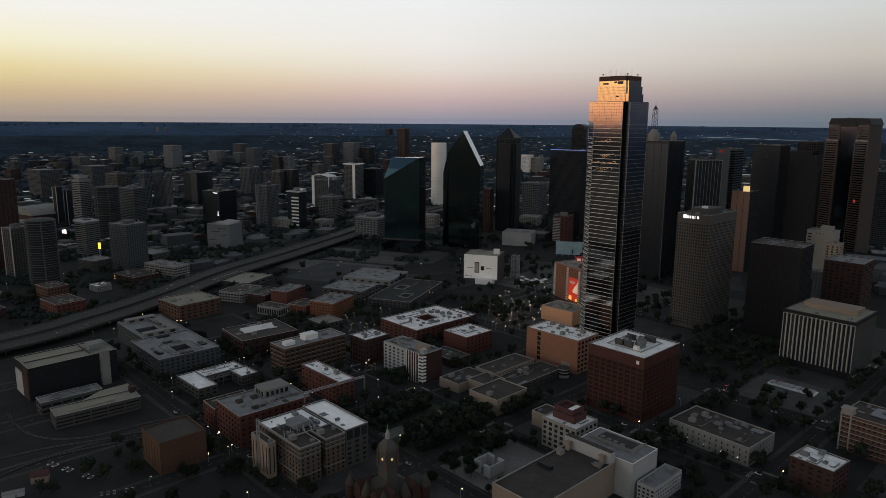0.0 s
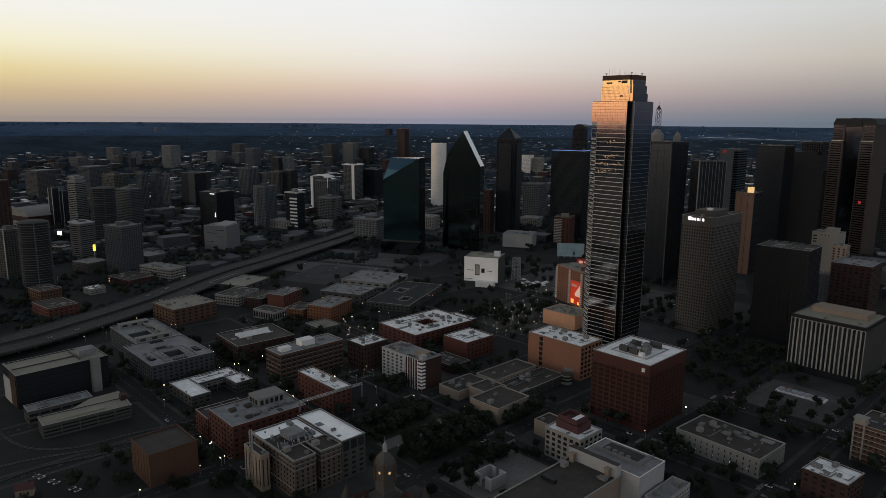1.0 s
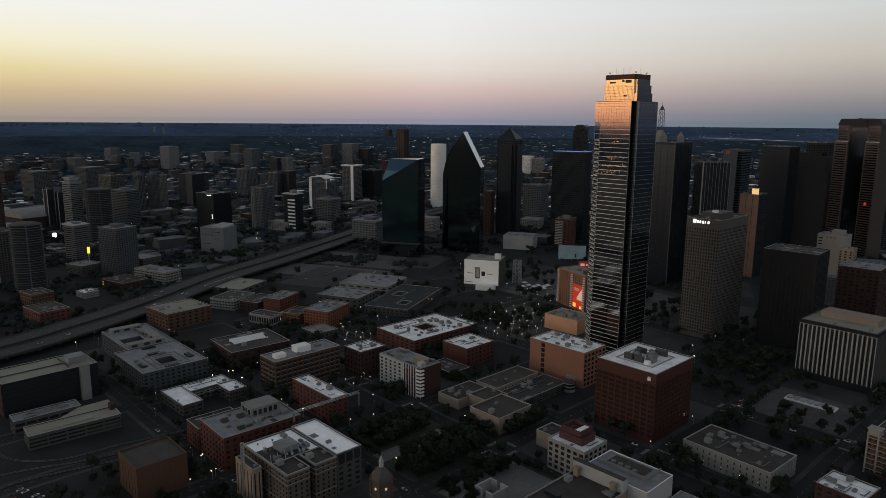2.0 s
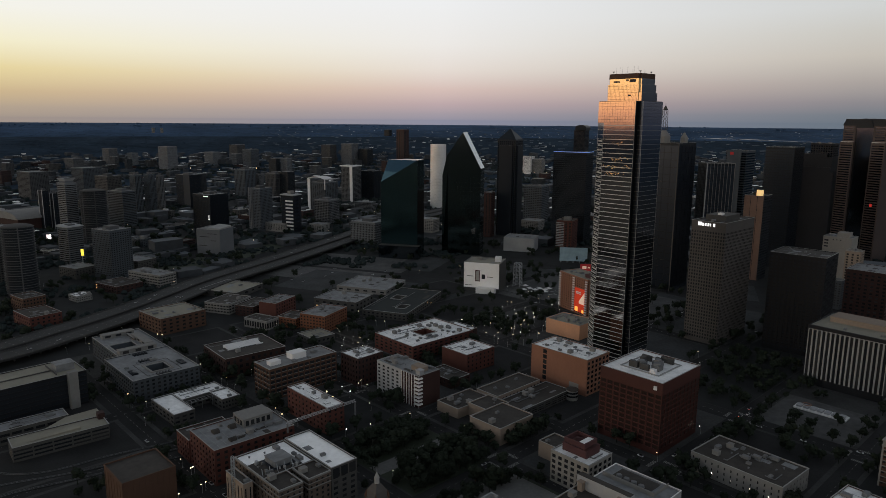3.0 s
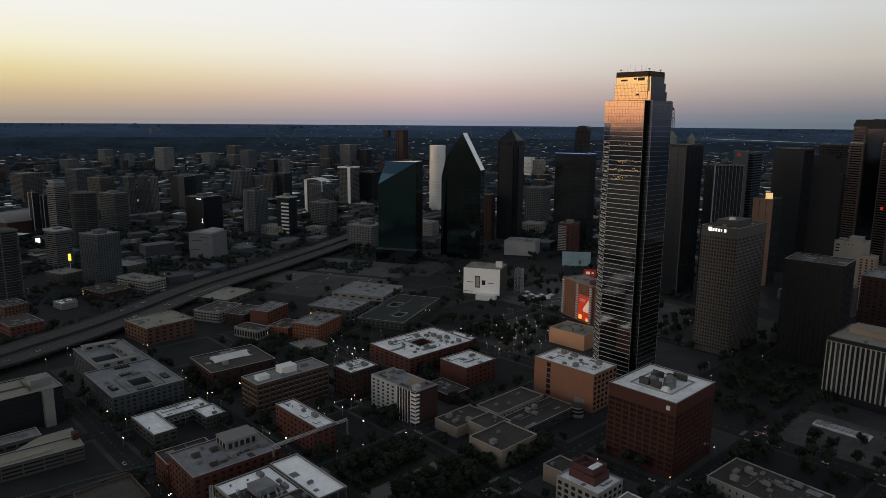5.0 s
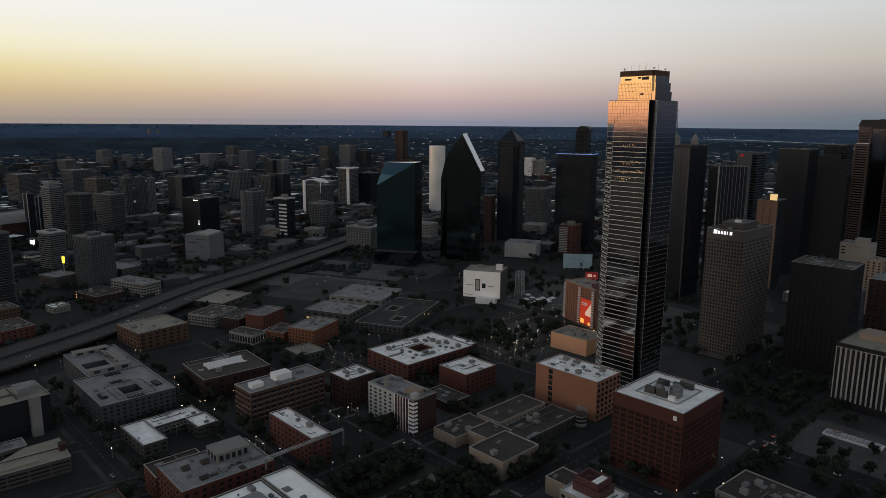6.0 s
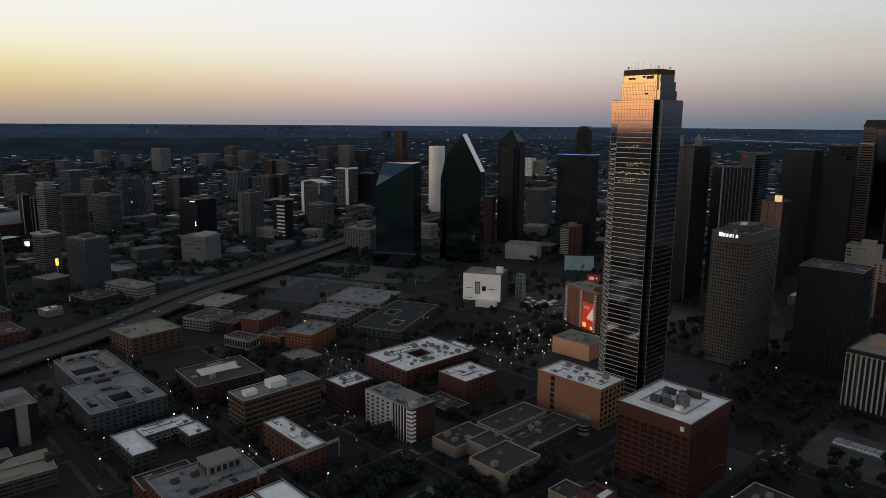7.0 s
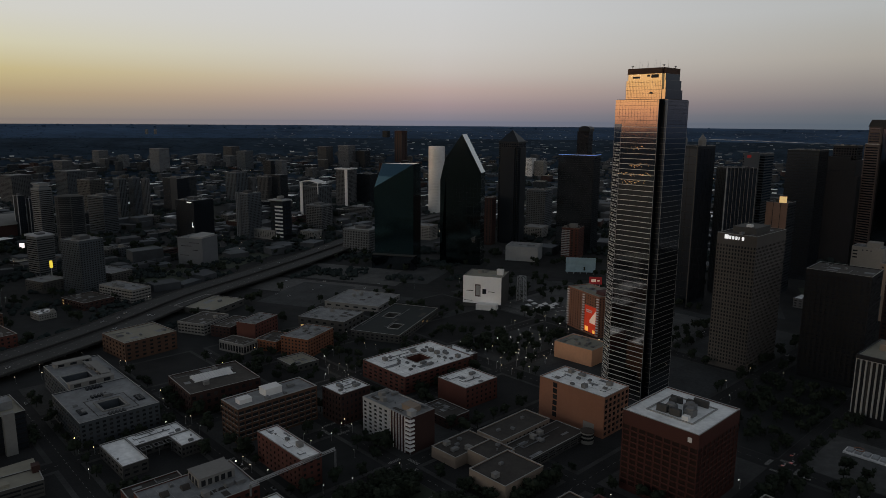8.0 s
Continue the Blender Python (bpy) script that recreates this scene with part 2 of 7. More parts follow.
# ---- mesh helpers ----
class Solid:
    """Gathers boxes and polygons into one mesh."""

    def __init__(self):
        self.v, self.f = [], []

    def box(self, x0, y0, z0, x1, y1, z1):
        k = len(self.v)
        self.v += [(x0, y0, z0), (x1, y0, z0), (x1, y1, z0), (x0, y1, z0), (x0, y0, z1), (x1, y0, z1), (x1, y1, z1), (x0, y1, z1)]
        self.f += [(k, k + 3, k + 2, k + 1), (k + 4, k + 5, k + 6, k + 7), (k, k + 1, k + 5, k + 4), (k + 1, k + 2, k + 6, k + 5), (k + 2, k + 3, k + 7, k + 6), (k + 3, k, k + 4, k + 7)]
        return self

    def prism(self, base, z0, z1, top=None):
        """An upright prism over a counter-clockwise outline; top: another outline for its upper end, z1 a number or one height a corner."""
        k, n = len(self.v), len(base)
        top = top or base
        zs = [z1] * n if isinstance(z1, (int, float)) else z1
        self.v += [(x, y, z0) for x, y in base] + [(x, y, z) for (x, y), z in zip(top, zs)]
        self.f += [tuple(range(k + n - 1, k - 1, -1)), tuple(range(k + n, k + 2 * n))]
        self.f += [(k + i, k + (i + 1) % n, k + n + (i + 1) % n, k + n + i) for i in range(n)]
        return self

    def tube(self, x, y, z0, z1, r0, r1=None, sides=12):
        r1 = r0 if r1 is None else r1
        ring = [(math.cos(math.tau * i / sides), math.sin(math.tau * i / sides)) for i in range(sides)]
        return self.prism([(x + r0 * c, y + r0 * s) for c, s in ring], z0, z1, [(x + r1 * c, y + r1 * s) for c, s in ring])

    def beam(self, a, b, r):
        """A square bar from point a to point b."""
        a, b = Vector(a), Vector(b)
        w = (b - a).normalized()
        s = w.cross(Vector((0, 0, 1)) if abs(w.z) < 0.9 else Vector((1, 0, 0))).normalized() * r
        t = w.cross(s).normalized() * r
        k = len(self.v)
        for p in (a, b):
            self.v += [tuple(p + s + t), tuple(p - s + t), tuple(p - s - t), tuple(p + s - t)]
        self.f += [(k, k + 1, k + 2, k + 3), (k + 7, k + 6, k + 5, k + 4)] + [(k + i, k + 4 + i, k + 4 + (i + 1) % 4, k + (i + 1) % 4) for i in range(4)]
        return self

    def data(self, name, mat):
        me = bpy.data.meshes.new(name)
        me.from_pydata(self.v, [], self.f)
        me.materials.append(mat)
        me.update()
        return me


def part(name, solid, mat, parent, label="", m=None):
    """One mesh object under a thing; solid: a Solid or mesh data made before."""
    ob = new(name, solid.data(name, mat) if isinstance(solid, Solid) else solid)
    ob.parent = parent
    if m is not None:
        ob.matrix_basis = m
    return tagged(ob, label) if label else ob


def thing(name, label, category, m, group="", kind=""):
    ob = new(name)
    ob.empty_display_size = 1.0
    ob.matrix_basis = m
    return tagged(ob, label, category, group, kind)


def setting(name, solid, mat, label, m=None):
    ob = new(name, solid.data(name, mat))
    if m is not None:
        ob.matrix_basis = m
    return tagged(ob, label, kind="structure")


# ---- the plan ----
GRID = 43.5   # the old warehouse quarter
NORTH = 70.0  # the streets beyond it
CU, SU = math.cos(radians(GRID)), math.sin(radians(GRID))
FAR0, FAR1, REACH = 3000.0, 36000.0, 4780.0  # beyond FAR0 the plain is drawn together, to end at REACH
EYE_Z = 235.0
CENTRE = (3.0, 70.0)


def at_uv(u, v):
    return u * CU - v * SU, u * SU + v * CU


def plain_height(r):
    """The ground is level to FAR0, then lifts so that its far edge closes the view where the true horizon lies."""
    if r <= FAR0:
        return 0.0
    k = min(1.0, (r - FAR0) / (REACH - FAR0))
    d = FAR0 * (FAR1 / FAR0) ** (k ** 1.1)
    return max(0.0, EYE_Z - r * EYE_Z / d)


def far_place(x, y):
    """Place, height and scale for a thing at a true plan place far out."""
    dx, dy = x - CENTRE[0], y - CENTRE[1]
    d = math.hypot(dx, dy)
    if d <= FAR0:
        return x, y, 0.0, 1.0
    k = (math.log(min(d, FAR1) / FAR0) / math.log(FAR1 / FAR0)) ** (1 / 1.1)
    r = FAR0 + k * (REACH - FAR0)
    return CENTRE[0] + dx * r / d, CENTRE[1] + dy * r / d, plain_height(r), r / d


def build_ground():
    s = Solid()
    rings = [0.0] + [250.0 * i for i in range(1, 13)] + [3000.0 + 90 * i for i in range(1, 20)] + [REACH]
    n = 120
    s.v.append((0, 0, 0))
    for r in rings[1:]:
        s.v += [(r * math.cos(math.tau * i / n), r * math.sin(math.tau * i / n), plain_height(r)) for i in range(n)]
    s.f += [(0, 1 + i, 1 + (i + 1) % n) for i in range(n)]
    for k in range(len(rings) - 2):
        b = 1 + k * n
        s.f += [(b + i, b + n + i, b + n + (i + 1) % n, b + (i + 1) % n) for i in range(n)]
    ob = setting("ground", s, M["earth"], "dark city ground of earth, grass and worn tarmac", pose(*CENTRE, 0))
    # The outer rings take colours with distance haze put in.
    ob.data.materials.append(M["haze_woodland"])
    ob.data.materials.append(M["haze_blue"])
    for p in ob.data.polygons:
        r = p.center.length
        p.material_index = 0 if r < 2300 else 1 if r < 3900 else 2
        p.use_smooth = True


build_ground()

U_STREETS = [(207, 14), (291, 13), (376, 12), (449, 13), (570, 18), (735, 16)]
V_STREETS = [(60, 13), (158, 14), (247, 14), (330, 15), (427, 13), (507, 12), (588, 14), (680, 13)]


def build_streets():
    turn = pose(0, 0, 0, 0, 0, GRID)
    for u, w in U_STREETS:
        setting("road", Solid().box(u - w / 2, -60, 0.0, u + w / 2, 760, 0.06), M["asphalt"], "dark tarmac street between city blocks", turn)
    for v, w in V_STREETS:
        setting("road", Solid().box(60, v - w / 2, 0.0, 900, v + w / 2, 0.10), M["asphalt"], "dark tarmac street between city blocks", turn)
    dash = Solid()
    for u, w in U_STREETS:
        for i in range(110):
            dash.box(u - 0.1, -55 + 7.2 * i, 0.10, u + 0.1, -52 + 7.2 * i, 0.112)
    for v, w in V_STREETS:
        for i in range(112):
            dash.box(62 + 7.2 * i, v - 0.1, 0.10, 65 + 7.2 * i, v + 0.1, 0.116)
    ob = setting("lane_marking", dash, M["paint_line"], "broken white lane lines on the tarmac", turn)
    tagged(ob, kind="stuff")
    us = [60] + [u for u, w in U_STREETS] + [900]
    vs = [-60] + [v for v, w in V_STREETS] + [760]
    uw, vw = dict(U_STREETS), dict(V_STREETS)
    rnd = random.Random(4)
    for i in range(len(us) - 1):
        for j in range(len(vs) - 1):
            u0, u1 = us[i] + uw.get(us[i], 0) / 2, us[i + 1] - uw.get(us[i + 1], 0) / 2
            v0, v1 = vs[j] + vw.get(vs[j], 0) / 2, vs[j + 1] - vw.get(vs[j + 1], 0) / 2
            setting("pavement", Solid().box(u0, v0, 0.0, u1, v1, 0.16), M["pavement"], "grey concrete pavement round a city block", turn)
            if rnd.random() < 0.75 or (u0 < 100 and v0 > 300):
                setting("yard", Solid().box(u0 + 3.5, v0 + 3.5, 0.1, u1 - 3.5, v1 - 3.5, 0.2), M["asphalt" if u0 < 100 and v0 > 300 else rnd.choice(["lot", "asphalt", "earth"])], "worn tarmac yard inside a city block", turn)


build_streets()


# ---- buildings ----
UNIT_MESH = {}


def roof_unit_mesh(kind):
    if kind not in UNIT_MESH:
        s = Solid()
        if kind == 0:
            s.box(-1.6, -1.1, 0, 1.6, 1.1, 1.5).tube(-0.75, 0, 1.5, 1.75, 0.62, 0.62, 10).tube(0.75, 0, 1.5, 1.75, 0.62, 0.62, 10)
        elif kind == 1:
            s.box(-2.6, -1.5, 0.3, 2.6, 1.5, 2.3).box(2.6, -0.6, 0.3, 4.4, 0.6, 1.2).box(-2.4, -1.3, 0, -2.0, 1.3, 0.3).box(2.0, -1.3, 0, 2.4, 1.3, 0.3)
        elif kind == 2:
            s.tube(0, 0, 0, 1.0, 0.5, 0.5, 10).tube(0, 0, 1.0, 1.3, 0.8, 0.3, 10)
        else:
            s.box(-2.2, -1.8, 0, 2.2, 1.8, 2.8).box(-2.35, -1.95, 2.8, 2.35, 1.95, 3.0).box(-2.24, -0.5, 0, -2.2, 0.5, 2.1)
        UNIT_MESH[kind] = s.data("roof_unit", M["machine"] if kind < 3 else M["concrete"])
    return UNIT_MESH[kind]


def cells_of(a, b, inset, cuts, courts):
    """Rectangles that fill a x b but for its courts, one court at most between two cuts."""
    out = []
    ys = [inset, *cuts, b - inset]
    for y0, y1 in zip(ys, ys[1:]):
        hole = [c for c in courts if y0 < (c[1] + c[3]) / 2 < y1]
        if hole:
            cx0, cy0, cx1, cy1 = hole[0]
            out += [(inset, y0, a - inset, cy0), (inset, cy1, a - inset, y1), (inset, cy0, cx0, cy1), (cx1, cy0, a - inset, cy1)]
        else:
            out.append((inset, y0, a - inset, y1))
    return [c for c in out if c[2] - c[0] > 0.05 and c[3] - c[1] > 0.05]


def roof_clutter(ob, rnd, a, b, z, courts, penthouse, roof):
    """Membrane patches, seams, ducts and pipes on a flat roof."""
    keep = list(courts) + ([penthouse[:4]] if penthouse else [])

    def clear(x0, y0, x1, y1):
        return all(x1 < c[0] - 0.8 or x0 > c[2] + 0.8 or y1 < c[1] - 0.8 or y0 > c[3] + 0.8 for c in keep)

    other = {"roof_white": "roof_grey", "roof_grey": "roof_dark", "roof_dark": "roof_grey", "roof_tan": "roof_grey"}.get(roof, "roof_dark")
    boxes = []
    for k in range(14):
        w, d = rnd.uniform(0.06, 0.18) * a, rnd.uniform(0.06, 0.18) * b
        x0, y0 = rnd.uniform(1.5, a - w - 1.5), rnd.uniform(1.5, b - d - 1.5)
        if clear(x0, y0, x0 + w, y0 + d) and all(x0 + w < q[0] or x0 > q[2] or y0 + d < q[1] or y0 > q[3] for q in boxes):
            boxes.append((x0, y0, x0 + w, y0 + d))
        if len(boxes) == 3:
            break
    for x0, y0, x1, y1 in boxes:
        part("roof_patch", Solid().box(x0, y0, z, x1, y1, z + 0.05), M[other], ob)
    seams, n = Solid(), int(a / rnd.uniform(5, 9)) if roof in ("roof_white", "roof_grey") else 0
    for k in range(1, n):
        x = a * k / n
        y0, y1 = 1.0, b - 1.0
        cut = [c for c in keep if c[0] - 0.5 < x < c[2] + 0.5]
        if cut:
            y1 = min(c[1] for c in cut) - 1.0
        if y1 - y0 > 2:
            seams.box(x - 0.06, y0, z, x + 0.06, y1, z + 0.07)
    if seams.v:
        tagged(part("membrane_seams", seams, M["roof_grey" if roof == "roof_white" else "coping"], ob), kind="stuff")
    for k in range(3):
        w = rnd.uniform(0.2, 0.45) * a
        x0, y0 = rnd.uniform(2, a - w - 2), rnd.uniform(2, b - 3)
        if clear(x0, y0, x0 + w, y0 + 0.8):
            t = rnd.uniform(0.3, 0.55)
            part("duct", Solid().box(x0, y0, z + 0.2, x0 + w, y0 + t, z + 0.2 + t).box(x0, y0 + t, z + 0.2, x0 + t, min(b - 1.2, y0 + t + rnd.uniform(2, 7)), z + 0.2 + t), M["machine"], ob)


def building(name, label, x, y, ang, a, b, h, wall, roof, cols=(8, 8), rows=4, win=(0.5, 0.55), ground=1.0, top=1.6, units=4, cuts=(), courts=(), pane="pane", single=0, coping="coping", lit=0.02, z=0.0, scale=1.0, group="", seed=1, recess=0.4, penthouse=None, merged=False, clutter=True):
    """A block with its near corner at x, y: a metres along ang, b metres to the left of that, h high. Walls are bands and piers with recessed windows.
    cols: windows along b and along a; single: how many panes are parts of their own, the rest being joined."""
    rnd = random.Random(seed * 7919 + int(x * 13 + y * 7))
    m = pose(x, y, z, 0, 0, ang) @ Matrix.Scale(scale, 4)
    ob = thing(name, label, "building", m, group)
    T = recess
    core = Solid()
    for c in cells_of(a, b, T, cuts, courts):
        core.box(c[0], c[1], 0, c[2], c[3], h - 1.0)
    wallb, lone, joined, glow = Solid(), [], Solid(), Solid()
    step = (h - ground - top) / rows
    zones = [(ground + i * step + step * (1 - win[1]) * 0.55, ground + i * step + step * (1 - win[1]) * 0.55 + step * win[1]) for i in range(rows)]
    for face in range(4):
        length = b if face in (0, 2) else a
        s0, s1 = (0, b) if face in (0, 2) else (T, a - T)
        n = cols[0] if face in (0, 2) else cols[1]
        if merged and face > 1:
            n = 0

        def strip(solid, p0, p1, z0, z1, d0=0.0, d1=T, face=face):
            if face == 0:
                solid.box(d0, p0, z0, d1, p1, z1)
            elif face == 1:
                solid.box(p0, d0, z0, p1, d1, z1)
            elif face == 2:
                solid.box(a - d1, p0, z0, a - d0, p1, z1)
            else:
                solid.box(p0, b - d1, z0, p1, b - d0, z1)

        if n == 0:
            strip(wallb, s0, s1, 0, h)
            continue
        last = 0.0
        for z0, z1 in zones:
            strip(wallb, s0, s1, last, z0)
            last = z1
            bay = length / n
            half = bay * win[0] / 2
            edges = [s0] + [e for i in range(n) for e in ((i + 0.5) * bay - half, (i + 0.5) * bay + half)] + [s1]
            for i in range(0, len(edges), 2):
                if edges[i + 1] - edges[i] > 0.02:
                    strip(wallb, edges[i], edges[i + 1], z0, z1)
            for i in range(n):
                p0, p1 = edges[2 * i + 1], edges[2 * i + 2]
                if rnd.random() < lit and face < 2:
                    strip(glow, p0, p1, z0, z1, T - 0.12, T - 0.02)
                elif face < 2 and len(lone) < single:
                    lone.append((face, p0, z0, p1 - p0, z1 - z0))
                else:
                    strip(joined, p0, p1, z0, z1, T - 0.12, T - 0.02)
        strip(wallb, s0, s1, last, h)
    if merged:
        k = len(wallb.v)
        wallb.v += core.v
        wallb.f += [tuple(i + k for i in q) for q in core.f]
    else:
        for c in cells_of(a, b, T, cuts, courts):
            part("core", Solid().box(c[0], c[1], 0, c[2], c[3], h - 1.0), M[wall], ob)
    part("wall", wallb, M[wall], ob)
    shared = {}
    for face, p0, z0, w, t in lone:
        key = (face, round(w, 3), round(t, 3))
        if key not in shared:
            s = Solid().box(T - 0.12, 0, 0, T - 0.02, w, t) if face == 0 else Solid().box(0, T - 0.12, 0, w, T - 0.02, t)
            shared[key] = s.data("window", M[pane])
        part("window", shared[key], None, ob, m=pose(0, p0, z0) if face == 0 else pose(p0, 0, z0))
    if joined.v:
        tagged(part("window_rest", joined, M[pane], ob), kind="stuff")
    if glow.v:
        tagged(part("lit_windows", glow, M["warm_glow"], ob, "windows lit warm from inside"), kind="stuff")
    top_s = Solid()
    for c in cells_of(a, b, T, cuts, courts):
        top_s.box(c[0], c[1], h - 1.0, c[2], c[3], h - 0.7)
    if courts:
        for c in cells_of(a, b, T, cuts, courts):
            part("roof", Solid().box(c[0], c[1], h - 1.0, c[2], c[3], h - 0.7), M[roof], ob)
    else:
        part("roof", top_s, M[roof], ob)
    if coping:
        c = Solid()
        o = 0.12
        c.box(-o, -o, h, T + o, b + o, h + 0.22).box(a - T - o, -o, h, a + o, b + o, h + 0.22)
        c.box(T + o, -o, h, a - T - o, T + o, h + 0.22).box(T + o, b - T - o, h, a - T - o, b + o, h + 0.22)
        for x0, y0, x1, y1 in courts:
            c.box(x0 - 0.5, y0 - 0.5, h - 0.7, x0, y1 + 0.5, h).box(x1, y0 - 0.5, h - 0.7, x1 + 0.5, y1 + 0.5, h)
            c.box(x0, y0 - 0.5, h - 0.7, x1, y0, h).box(x0, y1, h - 0.7, x1, y1 + 0.5, h)
        part("coping", c, M[coping], ob)
    if penthouse:
        x0, y0, x1, y1, hh, mat = penthouse
        p = Solid().box(x0, y0, h - 0.7, x1, y1, h + hh).box(x0 - 0.25, y0 - 0.25, h + hh, x1 + 0.25, y1 + 0.25, h + hh + 0.3)
        part("penthouse", p, M[mat], ob)
    if clutter and not merged and a > 12 and b > 12:
        roof_clutter(ob, rnd, a, b, h - 0.7, courts, penthouse, roof)
    spots = []
    for i in range(units * 6):
        if len(spots) >= units:
            break
        ux, uy = rnd.uniform(0.12, 0.88) * a, rnd.uniform(0.12, 0.88) * b
        if any(c[0] - 4 < ux < c[2] + 4 and c[1] - 4 < uy < c[3] + 4 for c in courts):
            continue
        if penthouse and penthouse[0] - 4 < ux < penthouse[2] + 4 and penthouse[1] - 4 < uy < penthouse[3] + 4:
            continue
        if any(math.hypot(ux - p, uy - q) < 6 for p, q in spots):
            continue
        spots.append((ux, uy))
        part("roof_unit", roof_unit_mesh(rnd.choice([0, 0, 1, 2, 3])), None, ob, m=pose(ux, uy, h - 0.7, 0, 0, rnd.choice([0, 90])))
    return ob


# the warehouse quarter, block by block
building("brick_block", "plain brown brick block with shallow pilasters", -186, 422, GRID, 32, 32, 23, "brick_brown", "roof_dark", (6, 9), 1, (0.62, 0.9), pane="brick_brown", single=15, units=0, coping="brick_brown", lit=0.0, clutter=False)
ob = building("parking_garage", "open concrete parking garage with sloping decks", -293, 488, 40, 62, 20, 11, "concrete_dark", "roof_tan", (1, 5), 3, (0.92, 0.5), units=0, single=12, lit=0.0, clutter=False)
part("rear_deck", Solid().prism([(18, 20.1), (62, 20.1), (62, 36), (40, 36)], 0, [9.2, 11.0, 11.0, 10.0]), M["roof_tan"], ob, "sloping rear deck")
part("ramp", Solid().prism([(8, 5), (44, 5), (44, 11), (8, 11)], 10.3, [10.5, 12.0, 12.0, 10.5]), M["roof_tan"], ob)
part("stair_head", Solid().box(58, 14, 10, 62.5, 20, 15), M["brick_dark"], ob)
building("garage_annex", "long low garage annex with a pale roof", -318, 512, 43, 46, 16, 11, "concrete_dark", "roof_grey", (2, 6), 2, (0.8, 0.5), units=3, single=16, lit=0.0)
ob = building("parking_garage", "tall dark parking garage with a tan roof deck", -343, 540, 46, 71, 40, 29, "tower_brown", "roof_tan", (1, 5), 7, (0.96, 0.6), pane="tower_dark", units=0, single=24, lit=0.0, clutter=False, penthouse=(52, 12, 66, 24, 5, "roof_grey"))
part("end_wall", Solid().box(-0.6, 18, 0, -0.05, 38, 21), M["pale_panel"], ob, "pale end panel")
part("end_wall", Solid().box(-0.5, 2, 0, -0.05, 17.9, 28.4), M["brick_dark"], ob, "dark brick end wall")
part("stair_tower", Solid().box(56, -5, 0, 63, -0.05, 31).box(55.8, -5.2, 31, 63.2, 0.1, 31.4), M["concrete"], ob)
part("roof_kerb", Solid().box(2, 19, 28.3, 50, 19.6, 29.2).box(50, 6, 28.3, 50.6, 34, 29.4), M["concrete_dark"], ob)
flats = building("apartment_court", "grey apartment block round a square light well", -255, 590, GRID, 57, 72, 19.5, "tower_grey", "roof_grey", (15, 12), 5, (0.5, 0.55), units=8, single=120, courts=((21, 13, 37, 32),), lit=0.0, clutter=False)
rear_flats = building("apartment_court", "grey apartment block with a roof terrace trench", -255 + 12 * CU - 72.1 * SU, 590 + 12 * SU + 72.1 * CU, GRID, 45, 75, 19.5, "tower_grey", "roof_grey", (16, 9), 5, (0.5, 0.55), units=6, single=100, courts=((4, 13, 25, 38),), lit=0.0, clutter=False)
yard_office = building("courtyard_office", "low office with a pale roof beside a yard", -205, 547, 45, 17, 43, 9.5, "concrete_dark", "roof_white", (6, 3), 2, (0.6, 0.5), units=1, single=18, lit=0.0, clutter=False)
for du, dv, a, b, label in ((17.1, 24, 38, 19, "low office wing with a pale roof behind a yard"), (41, 2, 16, 21.9, "short office wing with a pale roof beside a yard")):
    building("courtyard_office", label, -205 + (du - dv) * 0.7071, 547 + (du + dv) * 0.7071, 45, a, b, 9.5, "concrete_dark", "roof_white", (3, 6), 2, (0.6, 0.5), units=2, single=18, lit=0.0, clutter=dv > 20)
building("market_hall", "low brick hall with roof skylights", -196, 646, 40, 60, 52, 19, "brick_dark", "roof_dark", (9, 10), 3, (0.5, 0.55), units=3, single=57, lit=0.002)
office = building("office_block", "brown office block with bands of windows", -143, 597, 44, 68, 26, 28, "brick_brown", "roof_grey", (5, 12), 6, (0.84, 0.66), pane="tower_dark", units=3, single=95, penthouse=(28, 9, 42, 19, 4.5, "white_paint"), lit=0.0, recess=1.0, clutter=False)
building("brick_warehouse", "long narrow red brick warehouse with a white roof", -84, 534, GRID, 15.5, 57, 22, "brick_red", "roof_white", (11, 3), 5, (0.4, 0.5), units=3, single=70, lit=0.0)
store = building("brick_warehouse", "brick warehouse with stone cornice and cluttered roof", -144, 460, 42, 58, 40, 25, "brick_red", "roof_grey", (8, 11), 6, (0.45, 0.55), units=8, single=110, penthouse=(30, 20, 52, 36, 5, "concrete"), lit=0.0)
building("brick_annex", "low red brick annex beside the warehouse", -172, 490, 42, 34, 22, 17, "brick_red", "roof_dark", (5, 8), 4, (0.45, 0.55), units=1, single=50, lit=0.0)
building("brick_office", "large red brick office round a small light well", -27, 693, 43, 84, 61, 16.5, "brick_red", "roof_white", (8, 12), 4, (0.5, 0.5), units=26, single=80, courts=((32, 22, 52, 40),), lit=0.0)
building("brick_annex", "white-roofed annex at the end of the brick office", -27 + 84.5 * 0.731 - 10 * 0.682, 693 + 84.5 * 0.682 + 10 * 0.731, 43, 16, 34, 13, "brick_dark", "roof_bright", (7, 4), 3, (0.5, 0.5), units=3, single=16, lit=0.0, clutter=False)
building("brick_store", "square red brick store with a white roof", 25, 663, 43, 38, 34, 19, "brick_red", "roof_white", (0, 7), 4, (0.4, 0.5), units=2, single=28, lit=0.0)
building("brick_store", "small dark red store with a white roof", -73, 631, 45, 29, 25, 26, "brick_dark", "roof_white", (6, 7), 5, (0.45, 0.55), units=5, single=60, lit=0.002)
